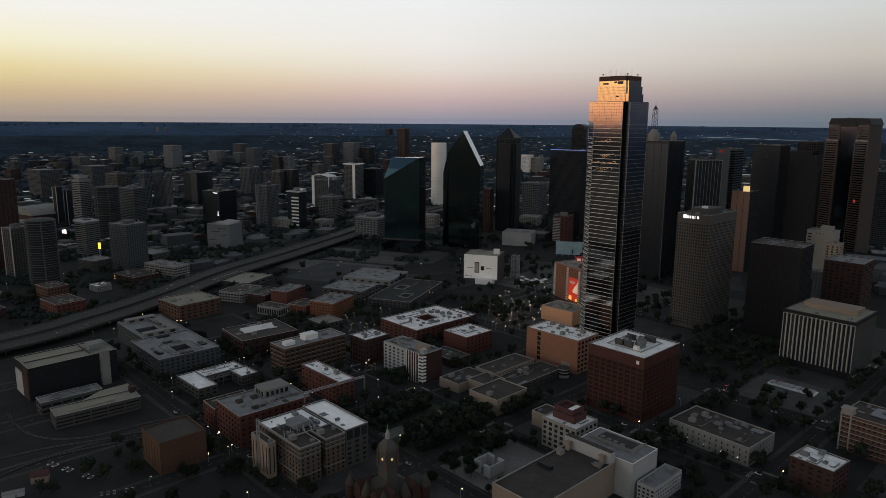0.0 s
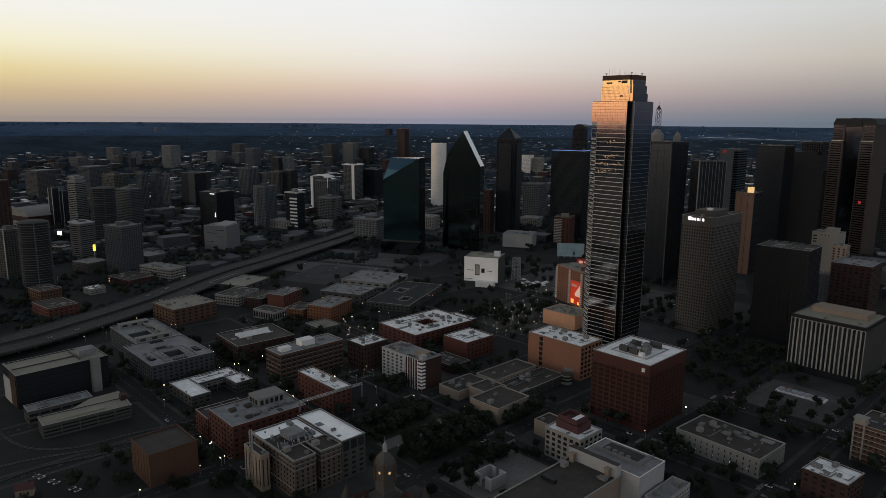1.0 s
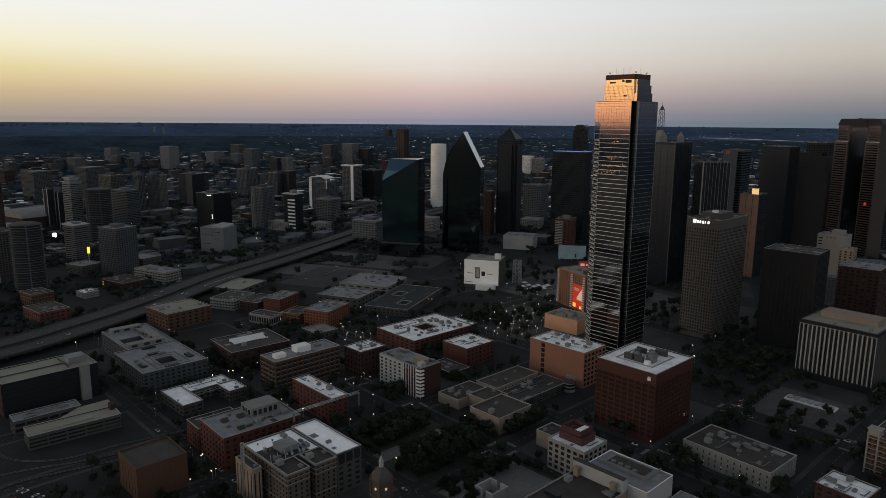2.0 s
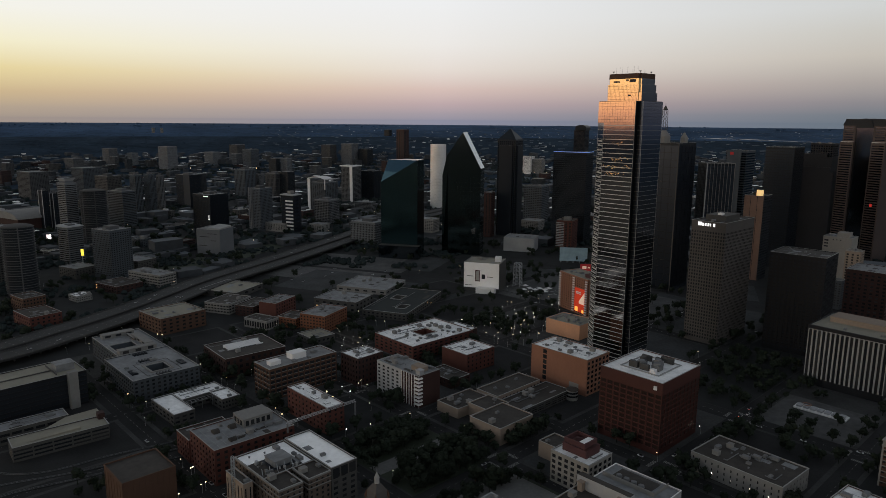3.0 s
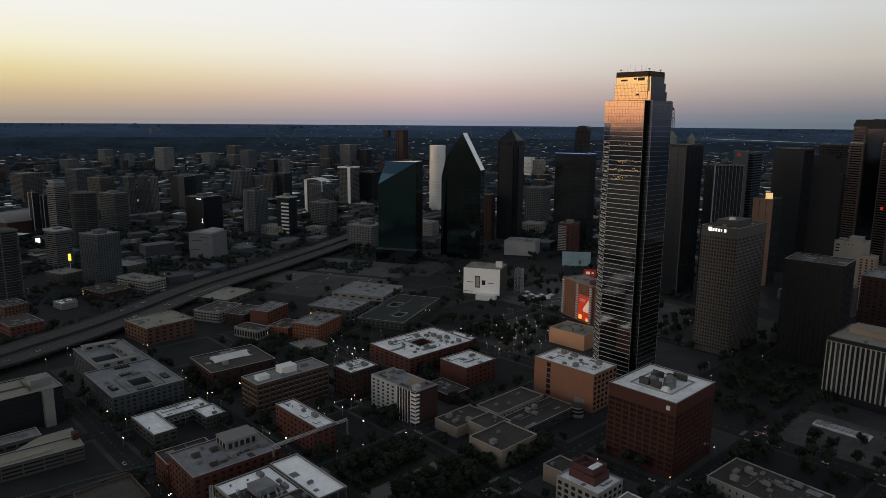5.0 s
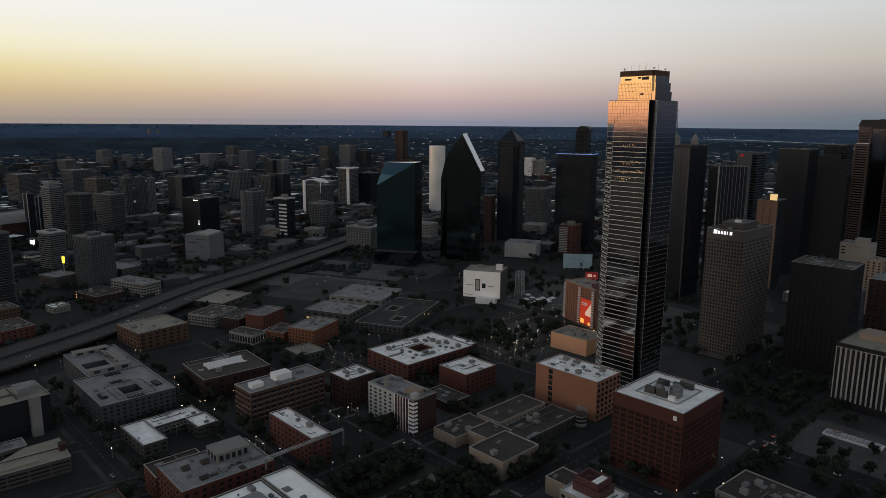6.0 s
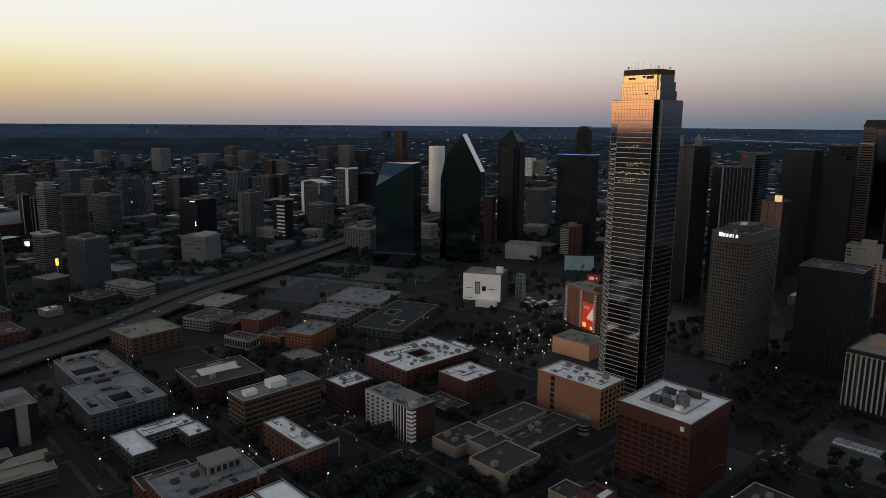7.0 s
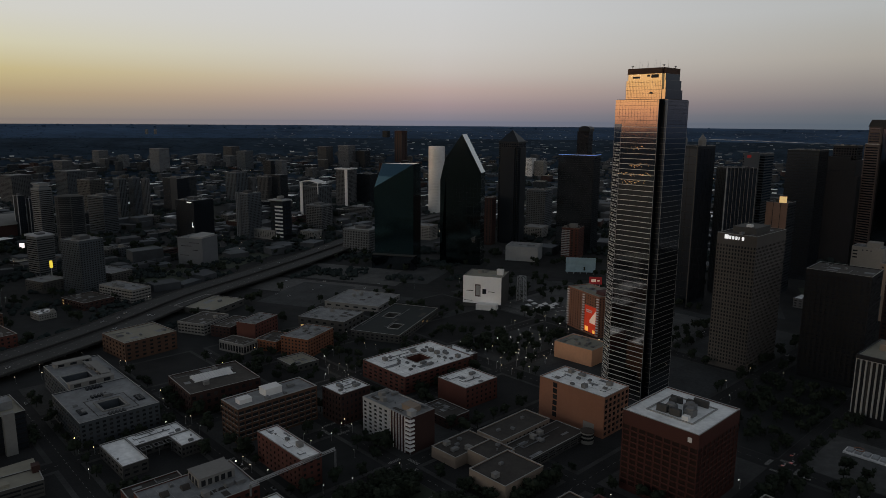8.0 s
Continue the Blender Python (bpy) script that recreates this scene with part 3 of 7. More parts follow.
building("orange_factory", "orange brick factory with square windows", -129, 783, 66, 46, 33, 20, "brick_orange", "roof_grey", (8, 10), 5, (0.5, 0.5), units=4, single=80, lit=0.0)
building("factory_wing", "low orange brick factory wing", -165, 800, 66, 30, 26, 12, "brick_orange", "roof_dark", (6, 6), 3, (0.5, 0.5), units=1, single=30, lit=0.0)
building("brick_store", "tall red brick store", -194, 828, 68, 40, 24, 22, "brick_red", "roof_grey", (0, 8), 5, (0.4, 0.5), units=5, single=30, lit=0.002)
building("brick_store", "low brick store beside the tall one", -226, 845, 68, 40, 26, 13, "brick_dark", "roof_dark", (5, 6), 3, (0.5, 0.5), units=1, single=24)
building("brick_hall", "brown brick hall with a pale roof", -306, 771, 50, 54, 50, 19, "brick_brown", "roof_tan", (7, 7), 4, (0.45, 0.5), units=4, single=50, lit=0.0)
building("grey_office", "grey office with ribbon windows", -258, 855, 70, 44, 36, 13, "concrete", "roof_dark", (8, 8), 3, (0.75, 0.5), units=2, single=46)
building("warehouse", "low warehouse with a flat tan roof", -272, 930, 70, 60, 60, 8, "concrete_dark", "roof_tan", (3, 4), 1, (0.4, 0.4), units=3, single=7)
building("tiled_hall", "low hall with a dark green roof round two light wells", -41, 832, 70, 118, 58, 9.5, "concrete_dark", "green_tile", (10, 18), 2, (0.5, 0.5), units=0, single=50, cuts=(29,), courts=((22, 12, 40, 24), (60, 34, 80, 48)), coping="coping")
building("warehouse", "grey warehouse with roof hatches", -105, 865, 68, 46, 60, 14, "concrete_dark", "roof_grey", (6, 5), 2, (0.4, 0.4), units=4, single=20)
building("warehouse", "wide low warehouse with a pale roof", -75, 954, 70, 66, 76, 7.5, "concrete", "roof_grey", (6, 5), 1, (0.5, 0.4), units=3, single=11)
building("tan_office", "tan panelled office with a white roof and window stacks", 127, 612, 44, 34, 61, 33.3, "tan", "roof_white", (0, 6), 7, (0.62, 0.62), units=10, single=42, lit=0.002)
building("library_wing", "low cream stone library wing", 15, 565, 44, 38, 24, 8.5, "cream", "roof_dark", (0, 0), 1, (0.3, 0.3), units=5, lit=0.0, clutter=False)
building("library_wing", "taller cream stone library wing", 45, 519, 44, 38, 31, 13.6, "cream", "roof_dark", (0, 0), 1, (0.3, 0.3), units=2, lit=0.0, clutter=False)
building("library_garage", "low dark garage behind the library", 62, 560, 44, 70, 26, 8, "concrete_dark", "roof_dark", (4, 8), 3, (0.85, 0.5), units=3, single=30, lit=0.0)
building("library_link", "low cream link between the library wings", 45 + 22 * 0.72 - 31.1 * 0.695, 519 + 22 * 0.695 + 31.1 * 0.72, 44, 24, 22.5, 11, "cream", "roof_dark", (0, 0), 1, (0.3, 0.3), units=2, lit=0.0, clutter=False)
building("library_wing", "long cream library wing with a dark roof", 45 + 49 * 0.72 - 46 * 0.695, 519 + 49 * 0.695 + 46 * 0.72, 44, 56, 24, 10.5, "cream", "roof_dark", (0, 12), 2, (0.4, 0.4), units=3, single=20, lit=0.0, clutter=False)
ob = thing("round_stair", "round glazed stair drum beside the library garage", "stair tower", pose(114, 607, 0))
part("drum", Solid().tube(0, 0, 0, 9, 5, 5, 20), M["concrete"], ob)
part("glass_band", Solid().tube(0, 0, 3, 4.6, 5.06, 5.06, 20), M["pane"], ob)
part("glass_band", Solid().tube(0, 0, 6, 7.6, 5.06, 5.06, 20), M["pane"], ob)
part("roof", Solid().tube(0, 0, 9, 9.5, 5.3, 5.3, 20), M["roof_dark"], ob)
building("cream_annex", "low windowless cream annex behind the corner office", 95 - 31 * 0.68 + 9, 450 + 31 * 0.73 + 20, 43, 18, 17, 12, "cream", "roof_dark", (0, 0), 1, (0.3, 0.3), units=1, lit=0.0, clutter=False)
building("corner_office", "pale office with a red set-back top storey", 95, 450, 43, 26, 30, 22, "limestone", "roof_white", (6, 5), 5, (0.6, 0.64), units=0, single=45, penthouse=(7, 7, 22, 26, 4.5, "roof_red"), lit=0.0)
ob = building("white_office", "long low white-walled office with a dark patched roof", 213, 440, 40, 38, 62, 14, "concrete", "roof_dark", (14, 8), 3, (0.22, 0.5), units=16, single=60, lit=0.0)
for y in (8, 20, 33, 46, 58):
    part("wall_lamp", Solid().box(-0.3, y - 0.14, 4.2, -0.05, y + 0.14, 4.45), M["lamp_white"], ob, "small white wall lamp")
building("brick_office", "dark brick office with a white roof", 246, 397, 38, 24, 27, 20.5, "brick_dark", "roof_white", (5, 5), 5, (0.5, 0.5), units=4, single=45, lit=0.0)
building("brick_store", "low dark brick store with a gravel roof", 10, 627, GRID, 24, 34, 8, "brick_dark", "roof_dark", (6, 5), 2, (0.4, 0.5), units=2, single=22, lit=0.0)
building("corner_shop", "low dark shop with an angled parapet", -135, 743, GRID, 28, 30, 7, "concrete_dark", "roof_tan", (5, 5), 1, (0.5, 0.5), units=2, single=10, lit=0.0)
building("colonnade_hall", "low hall behind a white colonnade", -196, 792, 62, 20, 34, 11, "concrete", "roof_dark", (9, 5), 1, (0.72, 0.75), units=1, single=14, lit=0.0)
building("brick_store", "low brick store under the freeway edge", -458, 785, 52, 34, 46, 15, "brick_red", "roof_dark", (8, 6), 3, (0.4, 0.5), units=2, single=30, lit=0.0)
for label, x, y, a, b, h, wall, roof in [
    ("low dark brick store west of the freeway", -540, 760, 34, 26, 11, "brick_dark", "roof_dark"), ("low grey workshop west of the freeway", -590, 830, 40, 30, 9, "concrete_dark", "roof_grey"),
    ("brown mid-rise west of the freeway", -505, 850, 26, 34, 19, "brick_brown", "roof_dark"), ("dark garage west of the freeway", -660, 860, 44, 36, 14, "concrete_dark", "roof_tan"),
    ("small pale store west of the freeway", -470, 905, 20, 22, 8, "concrete", "roof_white"),
]:
    building("city_store", label, x, y, 54, a, b, h, wall, roof, (6, 7), max(2, int(h / 4)), (0.5, 0.5), units=2, single=10, lit=0.0)
building("long_office", "long low pale office with ribbon windows", -395, 985, 62, 28, 66, 18, "concrete", "roof_grey", (12, 6), 4, (0.8, 0.45), units=3, single=60, lit=0.0)
building("market_hall", "low dark market hall with lit sign bands", -440, 950, 58, 40, 50, 10, "brick_dark", "roof_dark", (8, 6), 2, (0.5, 0.5), units=3, single=24, lit=0.1)


# rails and second penthouse of the brown office
part("penthouse", Solid().box(6, 8, 27.3, 16, 15, 30.5).box(5.8, 7.8, 30.5, 16.2, 15.2, 30.8), M["white_paint"], office)
left_rail = Solid().box(0.1, 0.4, 0, 0.3, 25.6, 0.5).data("balcony_rail", M["concrete"])
right_rail = Solid().box(0.4, 0.1, 0, 67.6, 0.3, 0.5).data("balcony_rail", M["concrete"])
for k in range(6):
    part("balcony_rail", left_rail, None, office, "pale balcony rail" if k == 0 else "", m=pose(0, 0, 1.7 + 4.23 * k))
    part("balcony_rail", right_rail, None, office, m=pose(0, 0, 1.7 + 4.23 * k))

# roofscape of the apartment court: clerestories, condenser rows and a kerbed light well
z = 18.8
for x0, y0, x1, y1, t in ((2, 2, 36, 9, 4.2), (30, 14, 37, 52, 3.4), (6, 62, 36, 70, 3.6), (28, 40, 29.5, 60, 2.4)):
    c = part("clerestory", Solid().box(x0, y0, z, x1, y1, z + t).box(x0 - 0.4, y0 - 0.4, z + t, x1 + 0.4, y1 + 0.4, z + t + 0.35), M["concrete"], rear_flats, "pale raised clerestory")
    for k in range(3):
        f = (k + 0.5) / 3
        if x1 - x0 > y1 - y0:
            px = x0 + (x1 - x0) * f
            part("pane", Solid().box(px - 2.6, y0 - 0.08, z + 0.9, px + 2.6, y0 - 0.01, z + t - 0.6), M["pane"], c)
        else:
            py = y0 + (y1 - y0) * f
            part("pane", Solid().box(x0 - 0.08, py - 3, z + 0.9, x0 - 0.01, py + 3, z + t - 0.6), M["pane"], c)
kerb = Solid()
for x0, y0, x1, y1 in ((19, 11, 39, 12.2), (19, 32.8, 39, 34), (19, 12.2, 20.2, 32.8), (37.8, 12.2, 39, 32.8)):
    kerb.box(x0, y0, z, x1, y1, z + 1.1)
part("well_kerb", kerb, M["concrete"], flats, "pale kerb round a light well")
walk_line = Solid()
for x0, y0, x1, y1 in ((14, 6, 44, 6.6), (14, 40, 44, 40.6), (14, 6.6, 14.6, 40), (43.4, 6.6, 44, 40)):
    walk_line.box(x0, y0, z, x1, y1, z + 0.12)
part("walk_pad", walk_line, M["roof_dark"], flats)
cond = Solid().box(-0.8, -2.6, 0, 0.8, 2.6, 1.2).box(-0.7, -2.4, 1.2, 0.7, 2.4, 1.35).data("condenser", M["tower_dark"])
for bx, by in ((7, 16), (49, 16), (22, 4), (22, 46), (24, 66)):
    for k in range(5):
        part("condenser", cond, None, flats, m=pose(bx + (0.3 if bx in (7, 49) else 2.6 * k), by + (2.4 * k if bx in (7, 49) else 0), z, 0, 0, 90 if bx in (7, 49) else 0))

# barrel vents and arcade of the cluttered warehouse roof
for k, (bx, by, r) in enumerate(((14, 8, 2.2), (20, 9, 2.2), (10, 26, 2.6), (22, 26, 2.6))):
    s_ = Solid()
    n = 8
    s_.v = [(bx + xx, by + r * math.cos(math.pi * i / n), 24.3 + r * math.sin(math.pi * i / n)) for xx in (0, 4.5) for i in range(n + 1)]
    s_.f = [tuple(range(n + 1)), tuple(range(2 * n + 1, n, -1))] + [(i, n + 1 + i, n + 2 + i, i + 1) for i in range(n)]
    part("barrel_vent", s_, M["roof_dark"], store, "dark curved roof vent" if k == 0 else "")
for k in range(5):
    part("arcade_bay", Solid().box(31.5 + 4 * k, 19.86, 25, 34 + 4 * k, 19.98, 28.6), M["pane"], store)
for k in range(3):
    part("arcade_bay", Solid().box(29.86, 22 + 4.5 * k, 25, 29.98, 25 + 4.5 * k, 28.6), M["pane"], store)

# pergola frames in the office yard
for k in range(3):
    part("pergola_frame", Solid().box(19 + 9 * k, 15, 8.4, 26 + 9 * k, 15.4, 8.8).box(19 + 9 * k, 20.6, 8.4, 26 + 9 * k, 21, 8.8).box(19 + 9 * k, 15.4, 8.4, 19.4 + 9 * k, 20.6, 8.8).box(25.6 + 9 * k, 15.4, 8.4, 26 + 9 * k, 20.6, 8.8).box(22.3 + 9 * k, 17.8, 0, 22.7 + 9 * k, 18.2, 8.4).box(22.3 + 9 * k, 15.4, 8.4, 22.7 + 9 * k, 20.6, 8.7), M["machine"], yard_office)


# ---- the towers ----
def simple_tower(label, x, y, ang, a, b, h, wall, pane="pane", roof="roof_dark", cols=(10, 10), rows=30, win=(0.6, 0.6), **kw):
    kw.setdefault("units", 3)
    kw.setdefault("lit", 0.0)
    kw.setdefault("top", 3)
    return building("tower", label, x, y, ang, a, b, h, wall, roof, cols, rows, win, pane=pane, ground=4, **kw)


simple_tower("grey gridded hotel tower of square windows", 295, 752.6, 43.5, 70, 37.5, 132.5, "stone_grey", top=10, cols=(13, 22), rows=33, win=(0.55, 0.6), single=150, penthouse=(16, 8, 50, 30, 5, "concrete_dark"))
simple_tower("red granite office tower with a white roof", 157, 506, 43.5, 56, 51, 54.7, "granite_red", roof="roof_white", cols=(9, 10), rows=11, win=(0.80, 0.76), top=9, pane="pane_brown", single=150, units=0, clutter=False)
simple_tower("court building with white stone fins over dark glass", 378, 603, 42, 60, 64, 55.6, "coping", roof="roof_tan", cols=(17, 0), rows=1, win=(0.68, 0.97), single=30, units=2, penthouse=(28, 8, 50, 56, 4, "cream"), recess=1.2, clutter=False, coping="tower_brown")
ob = simple_tower("dark tower with pale vertical ribs", 383, 1046, 0, 40, 36, 177, "tower_dark", cols=(7, 9), rows=40, win=(0.9, 0.8), pane="smoked_glass")
part("corner_rib", Solid().box(-0.9, -0.9, 0, 0.8, -0.05, 178), M["coping"], ob, "bold pale corner rib")
rib = Solid().box(-0.25, -0.7, 0, 0.25, -0.05, 177.5).data("rib", M["concrete"])
for k in range(1, 9):
    part("rib", rib, None, ob, m=pose(5.0 * k, 0, 0))
simple_tower("grey tower with banded floors", 537, 1271, 47, 44, 36, 186, "tower_grey", cols=(1, 1), rows=40, win=(0.98, 0.55), pane="dark_glass")
simple_tower("plain black glass office tower", 560, 1150, 47, 52, 44, 197, "tower_dark", cols=(12, 14), rows=45, win=(0.9, 0.8), pane="smoked_glass")
simple_tower("dark brown granite office tower", 694, 1281, 47, 38, 36, 200, "tower_brown", cols=(9, 9), rows=45, win=(0.6, 0.6), pane="dark_glass")
ob = simple_tower("tan slab tower with two dark seams", 478, 1064, 47, 36, 28.6, 128, "tower_dark", cols=(0, 8), rows=30, win=(0.6, 0.6), penthouse=(12, 9, 24, 20, 4, "concrete_dark"))
for y0, y1 in ((0.4, 9), (9.7, 18.6), (19.3, 28.2)):
    part("stone_panel", Solid().box(-0.5, y0, 0, -0.03, y1, 128), M["tan_pale"], ob, "tall tan stone panel")
simple_tower("dark brown old office block", 381, 714, 47, 44, 53, 104, "tower_brown", pane="smoked_glass", cols=(12, 10), rows=26, win=(0.55, 0.55))
simple_tower("brown slab tower with fine vertical ribs", 271, 1350, 60, 40, 66, 177, "tower_dark", cols=(34, 20), rows=45, win=(0.5, 0.8), pane="dark_glass")
ob = thing("roof_light_line", "thin blue lit line along a tower's roof edge", "light", pose(271, 1350, 177.4, 0, 0, 60))
part("light_line", Solid().box(-0.6, 0, 0, -0.1, 66, 0.8), M["lamp_blue"], ob)
part("light_line", Solid().box(0, -0.6, 0, 40, -0.1, 0.8), M["lamp_blue"], ob)
simple_tower("dark tower with a rounded dark crown", 497, 2489, 60, 46, 40, 205, "tower_brown", cols=(9, 9), rows=45, win=(0.6, 0.6), pane="dark_glass")
simple_tower("grey gridded office block downtown", 227, 1621, 60, 44, 44, 88, "tower_grey", cols=(8, 8), rows=20, win=(0.7, 0.6))
simple_tower("slim dark red brick tower", 98, 1433, 65, 22, 20, 92, "brick_dark", cols=(3, 4), rows=24, win=(0.4, 0.7))
ob = simple_tower("red brick flats with white balconies", 240, 1303, 62, 34, 30, 54, "brick_red", cols=(4, 6), rows=16, win=(0.5, 0.6), penthouse=(10, 8, 22, 20, 5, "concrete"))
slab = Solid().box(-1.4, 15, 0, -0.05, 30, 1.3).data("balcony", M["pale_panel"])
for k in range(15):
    part("balcony", slab, None, ob, m=pose(0, 0, 5 + 3.1 * k))
fx, fy, fz, fs = far_place(-233, 4057)
simple_tower("slender brown tower on the far plain", fx, fy, 60, 52, 52, 181, "brick_dark", cols=(4, 4), rows=1, win=(0.4, 0.9), z=fz, scale=fs)

# older blocks beside and behind the court building
for label, x, y, a, b, h, wall, cols, rows, win in [
    ("slim tan stone tower with a cornice", 545, 925, 18, 18, 71, "cream", (3, 3), 18, (0.4, 0.6)),
    ("small grey office beside the stone tower", 510, 900, 14, 16, 38, "tower_grey", (4, 4), 10, (0.5, 0.5)),
    ("brown brick block with pale stair bays", 512, 815, 50, 44, 66, "brick_dark", (7, 9), 14, (0.5, 0.55)),
    ("grey office block behind the vaulted tower", 760, 1330, 46, 50, 52, "tower_grey", (8, 8), 14, (0.7, 0.5)),
    ("grey slab tower at the downtown edge", 850, 1284, 34, 36, 145, "tower_grey", (8, 8), 36, (0.8, 0.5)),
    ("dark low block at the park corner", 430, 800, 40, 40, 46, "tower_dark", (8, 8), 12, (0.6, 0.6)),
]:
    simple_tower(label, x, y, 45, a, b, h, wall, cols=cols, rows=rows, win=win, units=3, roof="roof_grey", single=20)

ob = simple_tower("pale stone office with three dark slots", 599, 1036, 45, 32, 38.4, 70, "limestone", cols=(0, 0), rows=1, units=3, roof="roof_grey", penthouse=(8, 6, 24, 22, 6, "limestone"))
for k in range(3):
    part("slot", Solid().box(-0.14, 31, 54 + 4.5 * k, -0.03, 36.5, 56 + 4.5 * k), M["pane"], ob)
part("top_slots", Solid().box(-0.14, 14, 65, -0.03, 15.5, 66.4).box(-0.14, 19, 65, -0.03, 20.5, 66.4).box(-0.14, 24, 65, -0.03, 25.5, 66.4), M["pane"], ob)

# the court building's plain lattice flank, and machinery of the red tower's roof
ob = thing("roof_plant", "cluster of cooling plant on the red tower roof", "roof plant", pose(157, 506, 54.0, 0, 0, 43.5))
part("plant_kerb", Solid().box(12, 10, 0, 46, 11, 0.6).box(12, 41, 0, 46, 42, 0.6).box(12, 11, 0, 13, 41, 0.6).box(45, 11, 0, 46, 41, 0.6), M["coping"], ob)
for x, y, w, d, t in ((16, 30, 3, 7, 4.6), (16, 21, 3, 7, 4.4), (42, 15, 2, 10, 4.4), (36, 30, 2, 8, 4.2), (28, 32, 5, 3, 4.8), (38, 24, 3, 4, 3.6)):
    part("louvre_screen", Solid().box(x, y, 0, x + w, y + d, t), M["concrete_dark"], ob)
for x, y in ((22, 30), (32, 22), (24, 18)):
    part("cooling_tower", Solid().box(x - 3.2, y - 3.2, 0, x + 3.2, y + 3.2, 4).tube(x, y, 4, 5.2, 2.8, 2.5, 14), M["machine"], ob)
part("white_hut", Solid().box(13, 14, 0, 16.5, 18, 3.4), M["white_paint"], ob)
part("wall_emblem", Solid().box(-1.0, 4.0, -5.2, -0.2, 6.4, -2.4), M["white_paint"], ob, "small white wall emblem")

ob = thing("tower_steps", "stepped brown granite shoulders of an office tower", "building", pose(690, 1277, 0, 0, 0, 47))
part("shoulder", Solid().box(-3, -3, 0, 50, 6, 176).box(-3, 6, 0, 4, 48, 182), M["tower_brown"], ob)
part("shoulder", Solid().box(-8, -8, 0, 54, -3, 150).box(-8, -3, 0, -3, 54, 158), M["tower_brown"], ob)
ob = thing("red_roof_sign", "dim red sign box between two towers", "sign", pose(503, 1268, 0, 0, 0, -30))
part("panel", Solid().box(3, -0.6, 180, 9, 0, 184.5), M["sign_dull"], ob)
part("backing", Solid().box(-2, 0, 0, 21, 8, 188), M["tower_grey"], ob)

ob = thing("attic_band", "dark brown attic band of the court building", "building", pose(378, 603, 52.6, 0, 0, 42))
part("front_band", Solid().box(-0.35, -0.35, 0, -0.05, 64.3, 3.2), M["tower_brown"], ob)
part("flank_band", Solid().box(-0.05, -0.35, 0, 60.3, -0.05, 3.2), M["tower_brown"], ob)
part("base_band", Solid().box(-0.4, -0.35, -52.6, -0.05, 64.3, -45.6), M["tower_brown"], ob)
part("flank_panel", Solid().box(0.6, -0.018, -50, 59.6, -0.004, -0.1), M["tower_grey"], ob, "dark grey flank panel behind the lattice")
flank = Solid()
for i in range(38):
    flank.box(1.5 + 1.55 * i, -0.2, -50, 1.8 + 1.55 * i, -0.02, -0.1)
for i in range(12):
    flank.box(1, -0.14, -46 + 3.9 * i, 59, -0.03, -45.6 + 3.9 * i)
tagged(part("flank_lattice", flank, M["stone_grey"], ob), kind="stuff")

ob = thing("roof_lantern", "warm lit box on the slim slab tower", "light", pose(478, 1064, 127.3, 0, 0, 47))
part("lit_box", Solid().box(8, 6, 0, 14, 14, 9), M["lamp_box"], ob)
part("cap", Solid().box(7.6, 5.6, 9, 14.4, 14.4, 9.6), M["tower_brown"], ob)


def outline_rim(s, pts, z0, z1, t):
    """A thin belt standing proud of an outline."""
    n = len(pts)
    cx, cy = sum(p[0] for p in pts) / n, sum(p[1] for p in pts) / n
    k = len(s.v)
    for x, y in pts:
        d = math.hypot(x - cx, y - cy)
        ox, oy = x + (x - cx) / d * t, y + (y - cy) / d * t
        s.v += [(x, y, z0), (ox, oy, z0), (ox, oy, z1), (x, y, z1)]
    for i in range(n):
        a, b = k + 4 * i, k + 4 * ((i + 1) % n)
        s.f += [(a + j, b + j, b + (j + 1) % 4, a + (j + 1) % 4) for j in range(4)]


